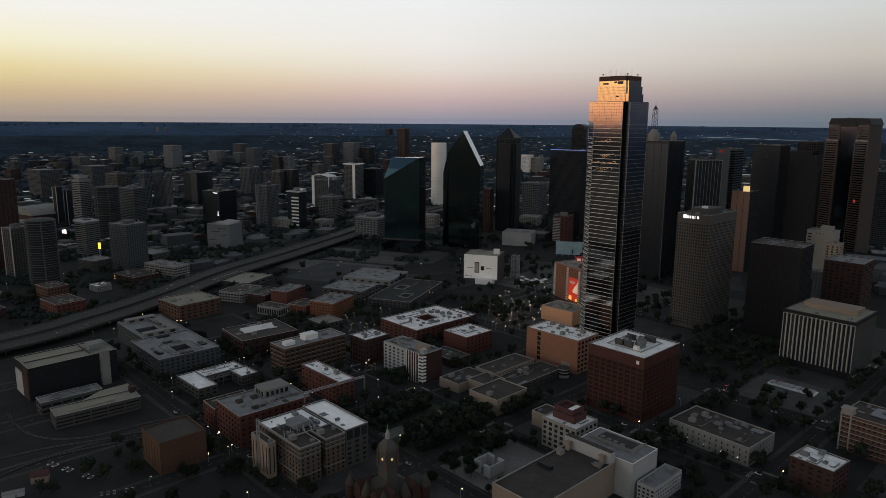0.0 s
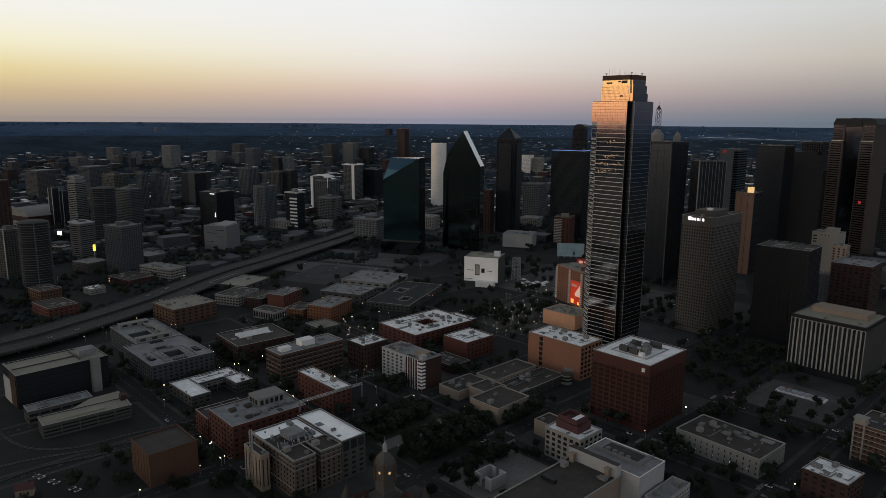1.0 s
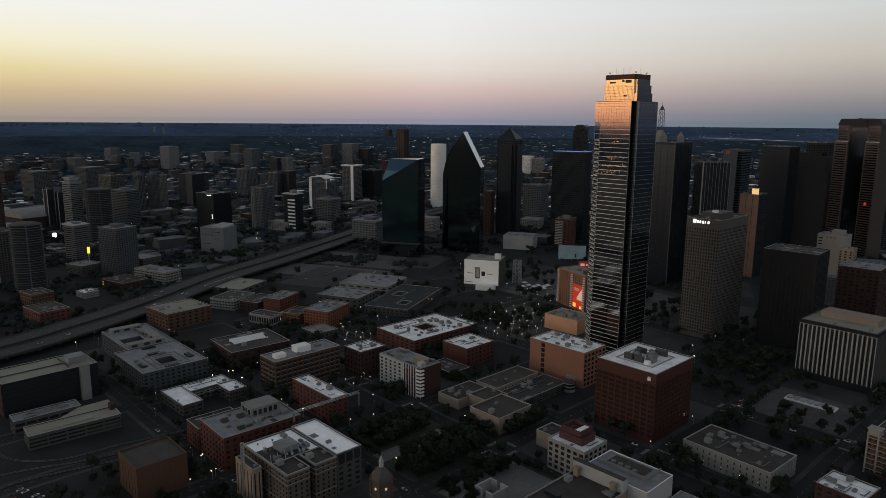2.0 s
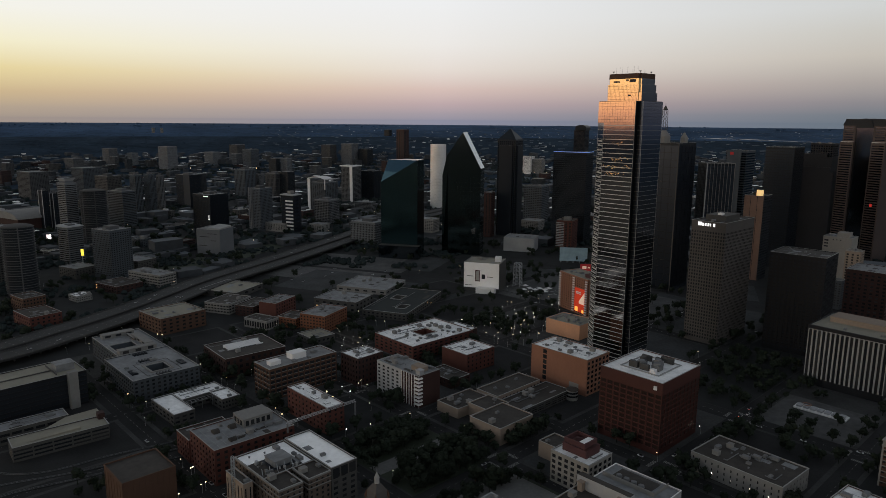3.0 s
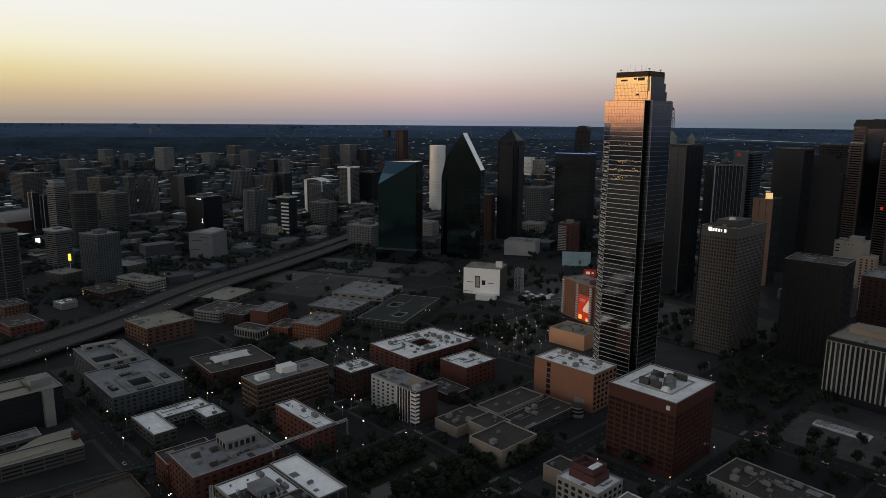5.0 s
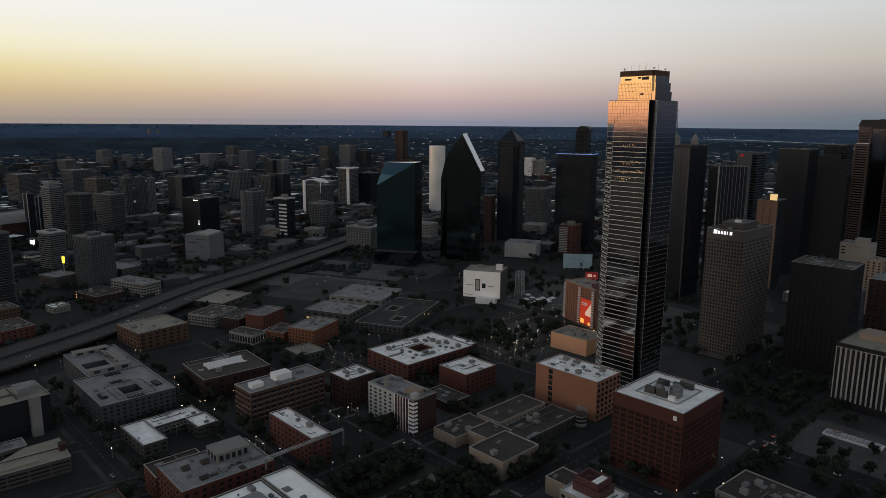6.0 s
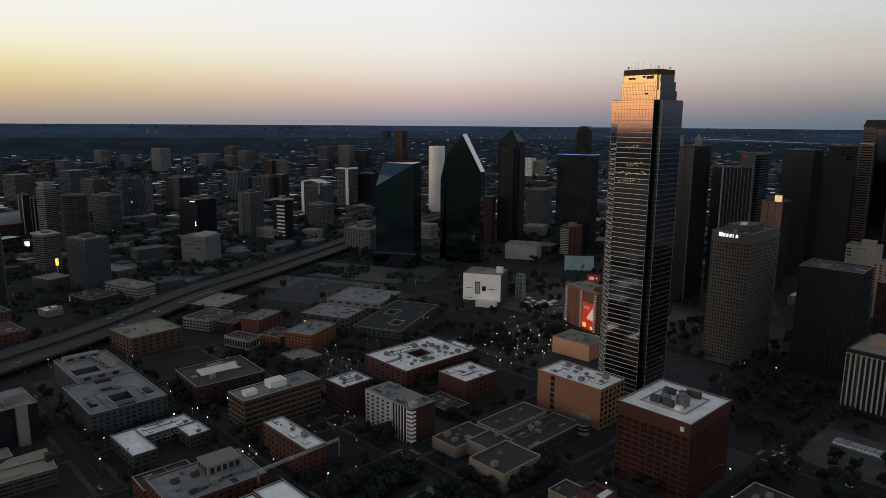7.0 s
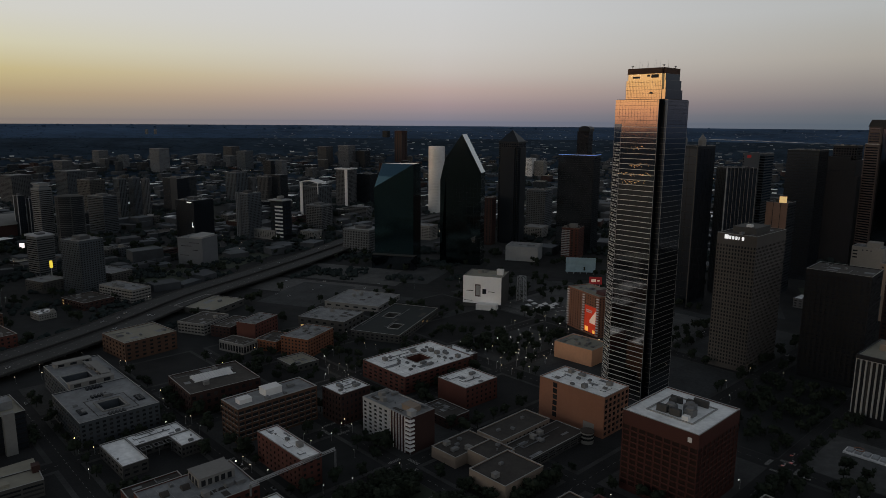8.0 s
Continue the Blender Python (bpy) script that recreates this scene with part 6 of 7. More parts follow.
lattice(ob, 0, 0, 0, 34, 5, 4.2, 6, "pale_panel", 0.4)
ob = thing("billboard", "wide pale blue billboard on posts", "billboard", pose(199, 1186, 0, 0, 0, -8))
part("panel", Solid().box(0, 0, 3, 46, 1.5, 26), M["billboard_blue"], ob)
for i in range(5):
    part("post", Solid().box(2 + 10.2 * i, 1.5, 0, 3 + 10.2 * i, 2.5, 24), M["steel"], ob)

cube = building("museum_cube", "pale textured museum cube with a cut top edge", -388, 1226, 76, 44, 46, 44, "tower_pale", "roof_grey", (0, 0), 1, (0.3, 0.3), units=2, lit=0.0)

for k, (y0, y1, z) in enumerate(((6, 24, 36), (20, 40, 30.5), (8, 18, 24), (26, 42, 15))):
    part("window_slit", Solid().box(-0.14, y0, z, -0.03, y1, z + 0.9), M["pane"], cube)
part("roof_fold", Solid().prism([(4, 2), (40, 2), (40, 26), (4, 26)], 43.3, [45.5, 47, 48.5, 46.5]), M["coping"], cube, "pale folded roof plane")

ob = thing("arena", "arena with a pale barrel roof", "arena", pose(-893, 1500, 0, 0, 0, 58))
part("hall", Solid().box(-40, -48, 0, 40, 48, 27), M["brick_dark"], ob)
v = Solid()
vault(v, -44, 44, -52, 52, 27, 15)
part("barrel_roof", v, M["concrete"], ob, "pale barrel-vaulted roof")

ob = thing("video_screen", "bright white upright video screen", "screen", pose(-745, 1318, 0, 0, 0, 28))
part("panel", Solid().box(0, 0, 5, 7.4, 0.8, 17.5), M["screen"], ob)
part("frame", Solid().box(-0.5, 0.8, 0, 9.0, 1.4, 18.5), M["tower_dark"], ob)
ob = thing("sign_pylon", "yellow lit upright sign on a pylon", "sign", pose(-551, 1074, 0, 0, 0, 20))
part("panel", Solid().box(0, 0, 27.5, 3.8, 0.6, 37.5), M["sign_yellow"], ob)
part("post", Solid().box(1.2, 0.6, 0, 2.2, 1.2, 36.5), M["steel"], ob)

# white arch over one northern tower
ob = thing("arch_frame", "white arched roof frame over an apartment tower", "roof frame", pose(-298, 1771, 80, 0, 0, 62))
part("post", Solid().box(-1.5, 46, -78, 0.0, 54, 6.5), M["white_paint"], ob)
part("post", Solid().box(-1.5, -1.5, -20, 0.0, 0.0, 6), M["white_paint"], ob)
v = Solid()
for i in range(10):
    y0, y1 = 5.5 * i - 1.5, 5.5 * i + 4.0
    z0, z1 = 6 + 5 * math.sin(math.pi * i / 10), 6 + 5 * math.sin(math.pi * (i + 1) / 10)
    v.v += [(-3, y0, z0), (30, y0, z0), (30, y1, z1), (-3, y1, z1), (-3, y0, z0 + 2), (30, y0, z0 + 2), (30, y1, z1 + 2), (-3, y1, z1 + 2)]
    k = len(v.v) - 8
    v.f += [(k, k + 3, k + 2, k + 1), (k + 4, k + 5, k + 6, k + 7), (k, k + 1, k + 5, k + 4), (k + 2, k + 3, k + 7, k + 6), (k + 3, k, k + 4, k + 7), (k + 1, k + 2, k + 6, k + 5)]
part("arch", v, M["white_paint"], ob)

# roof sign of the hotel tower: its letters stand as plain white bars
ob = thing("roof_sign", "lit white sign bars on the hotel tower", "sign", pose(295, 752.6, 0, 0, 0, GRID))
for i, w in enumerate((3.6, 1.7, 1.6, 1.7, 0.6, 2.0)):
    y = 30 - 3.0 * i - (1.4 if i else 0)
    part("sign_bar", Solid().box(-0.9, y - w, 127.6, -0.4, y, 130.6 if i else 131.4), M["sign_white"], ob)

part("roof_cube", Solid().box(20, 14, 131.8, 25, 19, 140), M["white_paint"], ob, "white square emblem block")

# sign and lamp marks on the far right towers
ob = thing("tower_light", "red light on the vaulted tower", "light", pose(735, 1200, 0, 0, 0, 28))
part("lamp", Solid().box(-0.9, 10, 96, -0.3, 14, 101), M["sign_red"], ob)

# skylights and solar rows on the market hall
ob = thing("roof_skylight", "long ribbed white skylight on the market hall", "skylight", pose(-201, 648, 18.3, 0, 0, 40))
for i in range(14):
    part("rib", Solid().prism([(16 + 2.4 * i, 20), (18 + 2.4 * i, 20), (18 + 2.4 * i, 30), (16 + 2.4 * i, 30)], 0, [0.6, 0.6, 2.4, 2.4]), M["white_paint"], ob)
part("kerb", Solid().box(15, 19.2, 0, 51, 19.8, 0.8).box(15, 30.2, 0, 51, 30.8, 2.6), M["white_paint"], ob)

# set-back top of the corner office
ob = thing("set_back_top", "dark red upper storey wrapped round a roof well", "building", pose(95, 450, 28, 0, 0, 43))
part("wall_ring", Solid().box(6, 8, 0, 20, 9, 3.4).box(6, 23, 0, 20, 24, 3.4).box(6, 9, 0, 7, 23, 3.4).box(19, 9, 0, 20, 23, 3.4), M["roof_red"], ob)
part("roof_slab", Solid().box(7, 9, 0, 19, 14, 2.6), M["roof_white"], ob)

# small signal house beside the tracks
ob = thing("signal_house", "small pale house with a dark red gable roof", "house", pose(-262, 414, 0, 0, 0, 20))
part("wall", Solid().box(-5, -3.5, 0, 5, 3.5, 5), M["cream"], ob)
part("roof", Solid().prism([(-5.6, -4.2), (5.6, -4.2), (5.6, 4.2), (-5.6, 4.2)], 5, 8, [(-5.6, -0.1), (5.6, -0.1), (5.6, 0.1), (-5.6, 0.1)]), M["roof_red"], ob)
for k in (-2.5, 1.5):
    part("window", Solid().box(k, -3.58, 1.4, k + 1.2, -3.5, 3.2), M["pane"], ob)
part("chimney", Solid().box(2, 0.5, 6, 2.8, 1.3, 9.2), M["brick_dark"], ob)


# canopies on the open ground beside the banner block
for k, (x, y) in enumerate(((116, 985), (125, 993), (132, 984), (139, 992), (146, 984), (128, 972), (137, 968), (144, 974), (152, 992), (121, 1008), (133, 958))):
    ob = thing("canopy", "small white peaked canopy on posts", "canopy", pose(x, y, 0.08, 0, 0, 20) @ Matrix.Scale(0.8, 4), "canopies by the banner block")
    part("top", Solid().prism([(-4.5, -4.5), (4.5, -4.5), (4.5, 4.5), (-4.5, 4.5)], 3.2, 5.6, [(-0.3, -0.3), (0.3, -0.3), (0.3, 0.3), (-0.3, 0.3)]), M["white_paint"], ob)
    for px, py in ((-4, -4), (4, -4), (4, 4), (-4, 4)):
        part("post", Solid().tube(px, py, 0, 3.3, 0.08, 0.08, 6), M["steel"], ob)


# lattice crane boom over the narrow warehouse
ob = thing("crane_boom", "pale lattice crane boom resting between two roofs", "crane", pose(0, 0, 0))
pa, pb = Vector((-103, 488, 31)), Vector((-66, 557, 18))
along = (pb - pa).normalized()
cross = along.cross(Vector((0, 0, 1))).normalized() * 0.9
rise = Vector((0, 0, 1.6))
for off in (cross, -cross, rise):
    part("chord", Solid().beam(pa + off, pb + off, 0.14), M["steel"], ob)
brace = Solid()
for k in range(30):
    p, q = pa.lerp(pb, k / 30), pa.lerp(pb, (k + 1) / 30)
    brace.beam(p + cross, q + rise, 0.08).beam(p - cross, q + rise, 0.08).beam(p + cross, q - cross, 0.08)
part("bracing", brace, M["steel"], ob)
part("post", Solid().box(-66.6, 556.4, 0, -65.4, 557.6, 18), M["machine"], ob)
part("post", Solid().box(-103.5, 487.5, 24.3, -102.5, 488.5, 31), M["machine"], ob)

ob = thing("billboard", "red lit billboard on steel posts behind the hotel", "billboard", pose(204, 1036, 0, 0, 0, -8))
part("panel", Solid().box(0, 0, 19, 17, 1.0, 29), M["sign_dull"], ob)
part("panel_bar", Solid().box(3, -0.12, 22, 9, -0.02, 26).box(11, -0.12, 23, 14, -0.02, 25), M["mural_pale"], ob)
for i in range(3):
    part("post", Solid().box(2 + 6 * i, 1.0, 0, 2.8 + 6 * i, 1.8, 27), M["steel"], ob)


# ---- the wider city: low blocks and mid-rise houses out to the horizon ----
TAKEN = []
for o in scene.objects:
    if o.parent is None and o.type == "EMPTY":
        TAKEN.append((o.location.x, o.location.y, 62.0))
for p in FREEWAY:
    TAKEN.append((p.x, p.y, 48.0))


def free_spot(x, y, r):
    return all((x - a) ** 2 + (y - b) ** 2 > (r + c) ** 2 for a, b, c in TAKEN)


def wider_city():
    rnd = random.Random(21)
    kinds = [("tower_grey", "grey"), ("tower_beige", "beige"), ("brick_dark", "dark brick"), ("concrete_dark", "dark concrete"), ("tower_dark", "dark glass-faced")]
    placed = 0
    for k in range(2600):
        if placed >= 300:
            break
        d = 1050 + 3200 * rnd.random() ** 1.6
        az = radians(rnd.uniform(54, 128))
        x, y = d * math.cos(az), 30 + d * math.sin(az)
        dense = 1.0 if az > radians(88) else 0.45
        if rnd.random() > dense:
            continue
        a, b = rnd.uniform(18, 60), rnd.uniform(16, 50)
        tall = rnd.random()
        h = rnd.uniform(6, 14) if tall < 0.5 else rnd.uniform(14, 30) if tall < 0.9 or d < 2000 else rnd.uniform(30, 58)
        if h > 34:
            a, b = min(a, 38), min(b, 34)
        if d < 1700:
            h = min(h, 9 + 0.3 * h)
        if -340 < x < 420 and y < 1480:
            continue
        if not free_spot(x, y, 0.5 * max(a, b)):
            continue
        TAKEN.append((x, y, 0.55 * max(a, b) + 4))
        px, py, pz, sc = far_place(x, y)
        wall, word = rnd.choice(kinds)
        roof = rnd.choice(["roof_grey", "roof_white", "roof_dark", "roof_grey", "roof_tan"])
        size = "low" if h < 14 else "mid-rise" if h < 36 else "tall"
        rows = max(1, int(h / 3.6))
        bands = rnd.random() < 0.35
        cols = (1, 1) if bands else (max(2, int(b / 5)), max(2, int(a / 5)))
        building("city_building", f"{size} {word} building in the wider city", px, py, rnd.choice([GRID, 62, 70, 70]), a, b, h, wall, roof, cols, rows, (0.95, 0.5) if bands else (0.5, 0.5), units=0 if d > 1600 else 1, lit=0.0, merged=True, z=pz - 0.2, scale=sc, group="wider city", seed=k, coping=rnd.choice(["coping", "white_paint", "concrete", None]), penthouse=(a * 0.3, b * 0.3, a * 0.6, b * 0.6, 3.5, rnd.choice(["concrete", "tower_beige", "pale_panel"])) if h > 14 and d < 2100 else None)
        placed += 1


wider_city()


def scatter_clumps(name, label, count, pick, size, mat, seed, tall=(0.9, 1.6)):
    """Uneven leafy clumps joined as one far mass."""
    rnd = random.Random(seed)
    s = Solid()
    for k in range(count):
        x, y, z, sc = pick(rnd)
        r = size * sc * rnd.uniform(0.6, 1.5)
        hgt = r * rnd.uniform(*tall)
        b = len(s.v)
        n = 6
        tw = rnd.random() * 6
        for lv, rr in ((0.0, 0.75), (0.45, 1.0), (0.8, 0.62)):
            for i in range(n):
                q = rr * r * rnd.uniform(0.7, 1.25)
                s.v.append((x + q * math.cos(tw + math.tau * i / n), y + q * math.sin(tw + math.tau * i / n), z + hgt * (lv + rnd.uniform(-0.08, 0.08))))
        s.v.append((x, y, z + hgt))
        for lv in range(2):
            for i in range(n):
                s.f.append((b + lv * n + i, b + lv * n + (i + 1) % n, b + (lv + 1) * n + (i + 1) % n, b + (lv + 1) * n + i))
        for i in range(n):
            s.f.append((b + 2 * n + i, b + 2 * n + (i + 1) % n, b + 3 * n))
    ob = new(name, s.data(name, mat))
    return tagged(ob, label, kind="stuff")


def pick_far(rnd):
    d = 3200 * (34000 / 3200) ** (rnd.random() ** 0.9)
    az = radians(rnd.uniform(53, 128))
    return far_place(d * math.cos(az), 30 + d * math.sin(az))


def pick_mid(rnd):
    while True:
        d = 1250 + 2500 * rnd.random() ** 1.2
        az = radians(rnd.uniform(53, 128))
        x, y = d * math.cos(az), 30 + d * math.sin(az)
        if noise.noise(Vector((x, y, 3.0)) * 0.006) > -0.08 and all((x - p.x) ** 2 + (y - p.y) ** 2 > 44 ** 2 for p in FREEWAY) and not (-340 < x < 420 and y < 1330):
            return far_place(x, y)


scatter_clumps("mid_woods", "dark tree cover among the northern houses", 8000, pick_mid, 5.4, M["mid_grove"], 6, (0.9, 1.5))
scatter_clumps("far_woods", "dark tree cover between the far houses, tinted haze blue", 15000, pick_far, 9.0, M["haze_grove"], 5, (0.12, 0.34))


def far_lights():
    """Pale roofs and walls that show as flecks across the plain."""
    rnd = random.Random(8)
    s = Solid()
    for k in range(900):
        d = 2600 * (24000 / 2600) ** rnd.random()
        az = radians(rnd.uniform(53, 105) if rnd.random() < 0.7 or d > 5000 else rnd.uniform(105, 128))
        x, y, z, sc = far_place(d * math.cos(az), 30 + d * math.sin(az))
        w, h = rnd.uniform(5, 30) * sc, rnd.uniform(4, 8) * sc
        s.box(x - w, y - w * 0.2, z - 2, x + w, y + w * 0.2, z + h)
    pale = Solid()
    for k in range(260):
        d = 3400 * (26000 / 3400) ** rnd.random()
        az = radians(rnd.uniform(54, 104) if rnd.random() < 0.75 or d > 5500 else rnd.uniform(104, 126))
        x, y, z, sc = far_place(d * math.cos(az), 30 + d * math.sin(az))
        w, h = rnd.uniform(4, 16) * sc, rnd.uniform(3, 6) * sc
        pale.box(x - w, y - w * 0.3, z - 2, x + w, y + w * 0.3, z + h)
    tagged(new("far_white_sheds", pale.data("far_white_sheds", M["roof_white"])), "bright white sheds and roofs on the far plain", kind="stuff")
    ob = new("far_sheds", s.data("far_sheds", M["haze_shed"]))
    tagged(ob, "pale flat sheds scattered over the far plain, tinted haze blue", kind="stuff")


far_lights()


def far_lake():
    """A bright winding sheet of water on the far plain."""
    s = Solid()
    line = [(3880, 10500, 40), (4040, 10200, 110), (4230, 9900, 70), (4349, 9633, 120), (4440, 9300, 90), (4520, 8950, 60), (4566, 8695, 30), (4700, 8300, 20)]
    edge = []
    for x, y, w in line:
        d = math.hypot(x, y)
        for k in (-1, 1):
            px, py, pz, sc = far_place(x * (1 + k * w / d), y * (1 + k * w / d))
            edge.append((px, py, pz + 1.2))
    s.v = edge
    s.f = [(2 * i, 2 * i + 2, 2 * i + 3, 2 * i + 1) for i in range(len(line) - 1)]
    setting("water", s, M["water"], "pale sheet of still water on the far plain")


far_lake()


def far_skyline():
    """Clusters of far towers that just break the horizon."""
    rnd = random.Random(14)
    s = Solid()
    for az, spread, num, d in ((122, 1.2, 14, 22000), (119.5, 0.8, 8, 26000), (101.5, 1.2, 12, 20000), (96.5, 1.4, 12, 24000), (111, 4, 14, 24000), (73, 9, 22, 26000)):
        for k in range(num):
            an = radians(az + rnd.gauss(0, spread))
            dd = d * rnd.uniform(0.85, 1.2)
            x, y, z, sc = far_place(dd * math.cos(an), 30 + dd * math.sin(an))
            w, h = rnd.uniform(18, 60) * sc, rnd.uniform(8, 62) * sc
            s.box(x - w, y - w * 0.5, z - 1, x + w, y + w * 0.5, z + h)
    # The towers' haze is in their base colour.
    tagged(new("far_skyline", s.data("far_skyline", M["haze_blue"])), "far towers along the horizon with haze put into their colour", kind="stuff")


far_skyline()


def low_houses():
    """Small blocks and houses that fill the ground between the northern towers."""
    rnd = random.Random(51)
    walls, roofs, bright = Solid(), Solid(), Solid()
    for k in range(2600):
        d = 1080 + 3900 * rnd.random() ** 1.3
        az = radians(rnd.uniform(53, 128))
        x, y = d * math.cos(az), 30 + d * math.sin(az)
        if -330 < x < 420 and y < 1330:
            continue
        a, b, h = rnd.uniform(5, 20), rnd.uniform(5, 16), rnd.uniform(4, 12)
        if rnd.random() < 0.12:
            a, b, h = rnd.uniform(14, 30), rnd.uniform(10, 20), rnd.uniform(9, 24)
        if not free_spot(x, y, -14 if d > 1500 else 2):
            continue
        px, py, pz, sc = far_place(x, y)
        c, s = math.cos(radians(rnd.choice([GRID, 62, 70]))), 0
        s = math.sqrt(1 - c * c)
        q = [(px + sc * (i * a * c - j * b * s), py + sc * (i * a * s + j * b * c)) for i, j in ((-1, -1), (1, -1), (1, 1), (-1, 1))]
        walls.prism(q, pz - 1, pz + h * sc)
        rnd.choice([roofs, roofs, walls, walls, bright if d > 1750 else walls]).prism(q, pz + h * sc, pz + (h + 0.5) * sc)
    tagged(new("low_houses", walls.data("low_houses", M["haze_house"])), "low grey city blocks between the northern towers", kind="stuff")
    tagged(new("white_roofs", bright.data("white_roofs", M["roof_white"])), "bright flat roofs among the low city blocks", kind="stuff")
    tagged(new("low_roofs", roofs.data("low_roofs", M["haze_roof"])), "pale flat roofs of the low city blocks", kind="stuff")


low_houses()


def far_lamps():
    """Small street lights among the northern blocks and along the freeway."""
    rnd = random.Random(91)
    heads, poles = Solid(), Solid()
    spots = []
    for k in range(150):
        d = 1000 + 2600 * rnd.random() ** 1.2
        az = radians(rnd.uniform(80, 126) if rnd.random() < 0.8 else rnd.uniform(56, 80))
        spots.append(far_place(d * math.cos(az), 30 + d * math.sin(az)))
    for x, y, z, sc in spots:
        poles.tube(x, y, z, z + 7 * sc, 0.12, 0.08, 5)
        r = rnd.uniform(0.18, 0.36) * max(1.0, math.hypot(x, y) / 1500)
        heads.tube(x, y, z + 7 * sc, z + 7 * sc + r * 1.6, r, r * 0.7, 6)
    tagged(new("far_lamp_poles", poles.data("far_lamp_poles", M["steel"])), "thin poles of far street lights", kind="stuff")
    tagged(new("far_lamp_heads", heads.data("far_lamp_heads", M["lamp_warm"])), "small lit heads of far street lights", kind="stuff")


far_lamps()


# ---- trees ----
def tree_meshes(seed, height, spread):
    rnd = random.Random(seed)
    trunk = Solid().tube(0, 0, 0, height * 0.42, 0.32, 0.18, 8)
    for k in range(5):
        an = math.tau * k / 5 + rnd.uniform(-0.4, 0.4)
        trunk.beam((0, 0, height * 0.32), (spread * 0.6 * math.cos(an), spread * 0.6 * math.sin(an), height * rnd.uniform(0.55, 0.75)), 0.09)
    crown = Solid()
    lobes = [(0.0, 0.0, height * 0.62, 0.62 * spread)]
    lobes += [(rnd.uniform(-0.6, 0.6) * spread, rnd.uniform(-0.6, 0.6) * spread, height * rnd.uniform(0.42, 0.82), rnd.uniform(0.34, 0.55) * spread) for k in range(9)]
    for lx, ly, lz, lr in lobes:
        b, n = len(crown.v), 7
        for t in (0.18, 0.5, 0.82):
            for i in range(n):
                q, an = lr * 0.82 * math.sin(math.pi * t) * rnd.uniform(0.8, 1.15), math.tau * i / n
                crown.v.append((lx + q * math.cos(an), ly + q * math.sin(an), lz - lr * 0.72 * math.cos(math.pi * t)))
        crown.f += [(b + k * n + i, b + k * n + (i + 1) % n, b + (k + 1) * n + (i + 1) % n, b + (k + 1) * n + i) for k in range(2) for i in range(n)]
        crown.f += [tuple(range(b + n - 1, b - 1, -1)), tuple(range(b + 2 * n, b + 3 * n))]
    for k in range(620):
        lx, ly, lz, lr = rnd.choice(lobes)
        v = Vector((rnd.gauss(0, 1), rnd.gauss(0, 1), rnd.gauss(0, 0.8))).normalized() * lr * rnd.uniform(0.75, 1.12)
        c = Vector((lx, ly, lz)) + v
        e1 = Vector((rnd.gauss(0, 1), rnd.gauss(0, 1), rnd.gauss(0, 1))).normalized() * rnd.uniform(0.25, 0.55)
        e2 = e1.cross(Vector((rnd.gauss(0, 1), rnd.gauss(0, 1), rnd.gauss(0, 1)))).normalized() * rnd.uniform(0.2, 0.45)
        b = len(crown.v)
        crown.v += [tuple(c - e1), tuple(c + e2), tuple(c + e1), tuple(c - e2 + v * 0.08)]
        crown.f.append((b, b + 1, b + 2, b + 3))
    return trunk.data("trunk", M["bark"]), crown.data("crown", M["leaf"])


TREES = [tree_meshes(31 + k, h, s) for k, (h, s) in enumerate(((9, 4.2), (11, 5.2), (7, 3.4), (13, 5.6)))]
ROOFED = []
for o in scene.objects:
    if o.name.startswith(("core", "wall")) and o.parent is not None and o.parent.location.y < 1300:
        xs, ys = [v.co.x for v in o.data.vertices], [v.co.y for v in o.data.vertices]
        ROOFED.append((o.parent.matrix_basis.inverted(), min(xs) - 3, max(xs) + 3, min(ys) - 3, max(ys) + 3))


def under_roof(x, y):
    for inv, x0, x1, y0, y1 in ROOFED:
        p = inv @ Vector((x, y, 0))
        if x0 < p.x < x1 and y0 < p.y < y1:
            return True
    return False


def on_street(u, v):
    return any(abs(u - c) < w / 2 for c, w in U_STREETS) or any(abs(v - c) < w / 2 for c, w in V_STREETS)


PLANTED = []
AVENUE_LAMPS = [(77, 880), (91, 865), (64, 836), (80, 841), (104, 852), (57, 810), (49, 798), (108, 815), (92, 803), (99, 803), (80, 790), (99, 783), (116, 800), (63, 773), (78, 767), (107, 773), (58, 761), (61, 753), (71, 745), (40, 751), (140, 891), (147, 871), (98, 823), (111, 831), (112, 851), (104, 876), (86, 820), (51, 772), (67, 790), (88, 776)]


def in_lot(x, y, x0, y0, a, b):
    """Whether a place lies on an open lot of the northern grid."""
    c, s = math.cos(radians(NORTH)), math.sin(radians(NORTH))
    u, v = (x - x0) * c + (y - y0) * s, (y - y0) * c - (x - x0) * s
    return 4 < u < a - 4 and 4 < v < b - 4


def by_lamp(x, y):
    """Whether a place lies on the clear verge south of an avenue lamp."""
    return any(abs(x - lx) < 4.0 and -16 < y - ly < 3 for lx, ly in AVENUE_LAMPS)


def plant(rnd, x, y):
    if (x - 319) ** 2 + (y - 586) ** 2 < 27 ** 2 or (x - 40) ** 2 + (y - 431) ** 2 < 20 ** 2 or (x - 72) ** 2 + (y - 990) ** 2 < 40 ** 2:
        return
    kind, size, ang = rnd.randrange(len(TREES)), rnd.uniform(0.75, 1.25), rnd.uniform(0, 360)
    if not by_lamp(x, y):
        PLANTED.append((math.hypot(x - 20, y - 150), x, y, kind, size, ang))


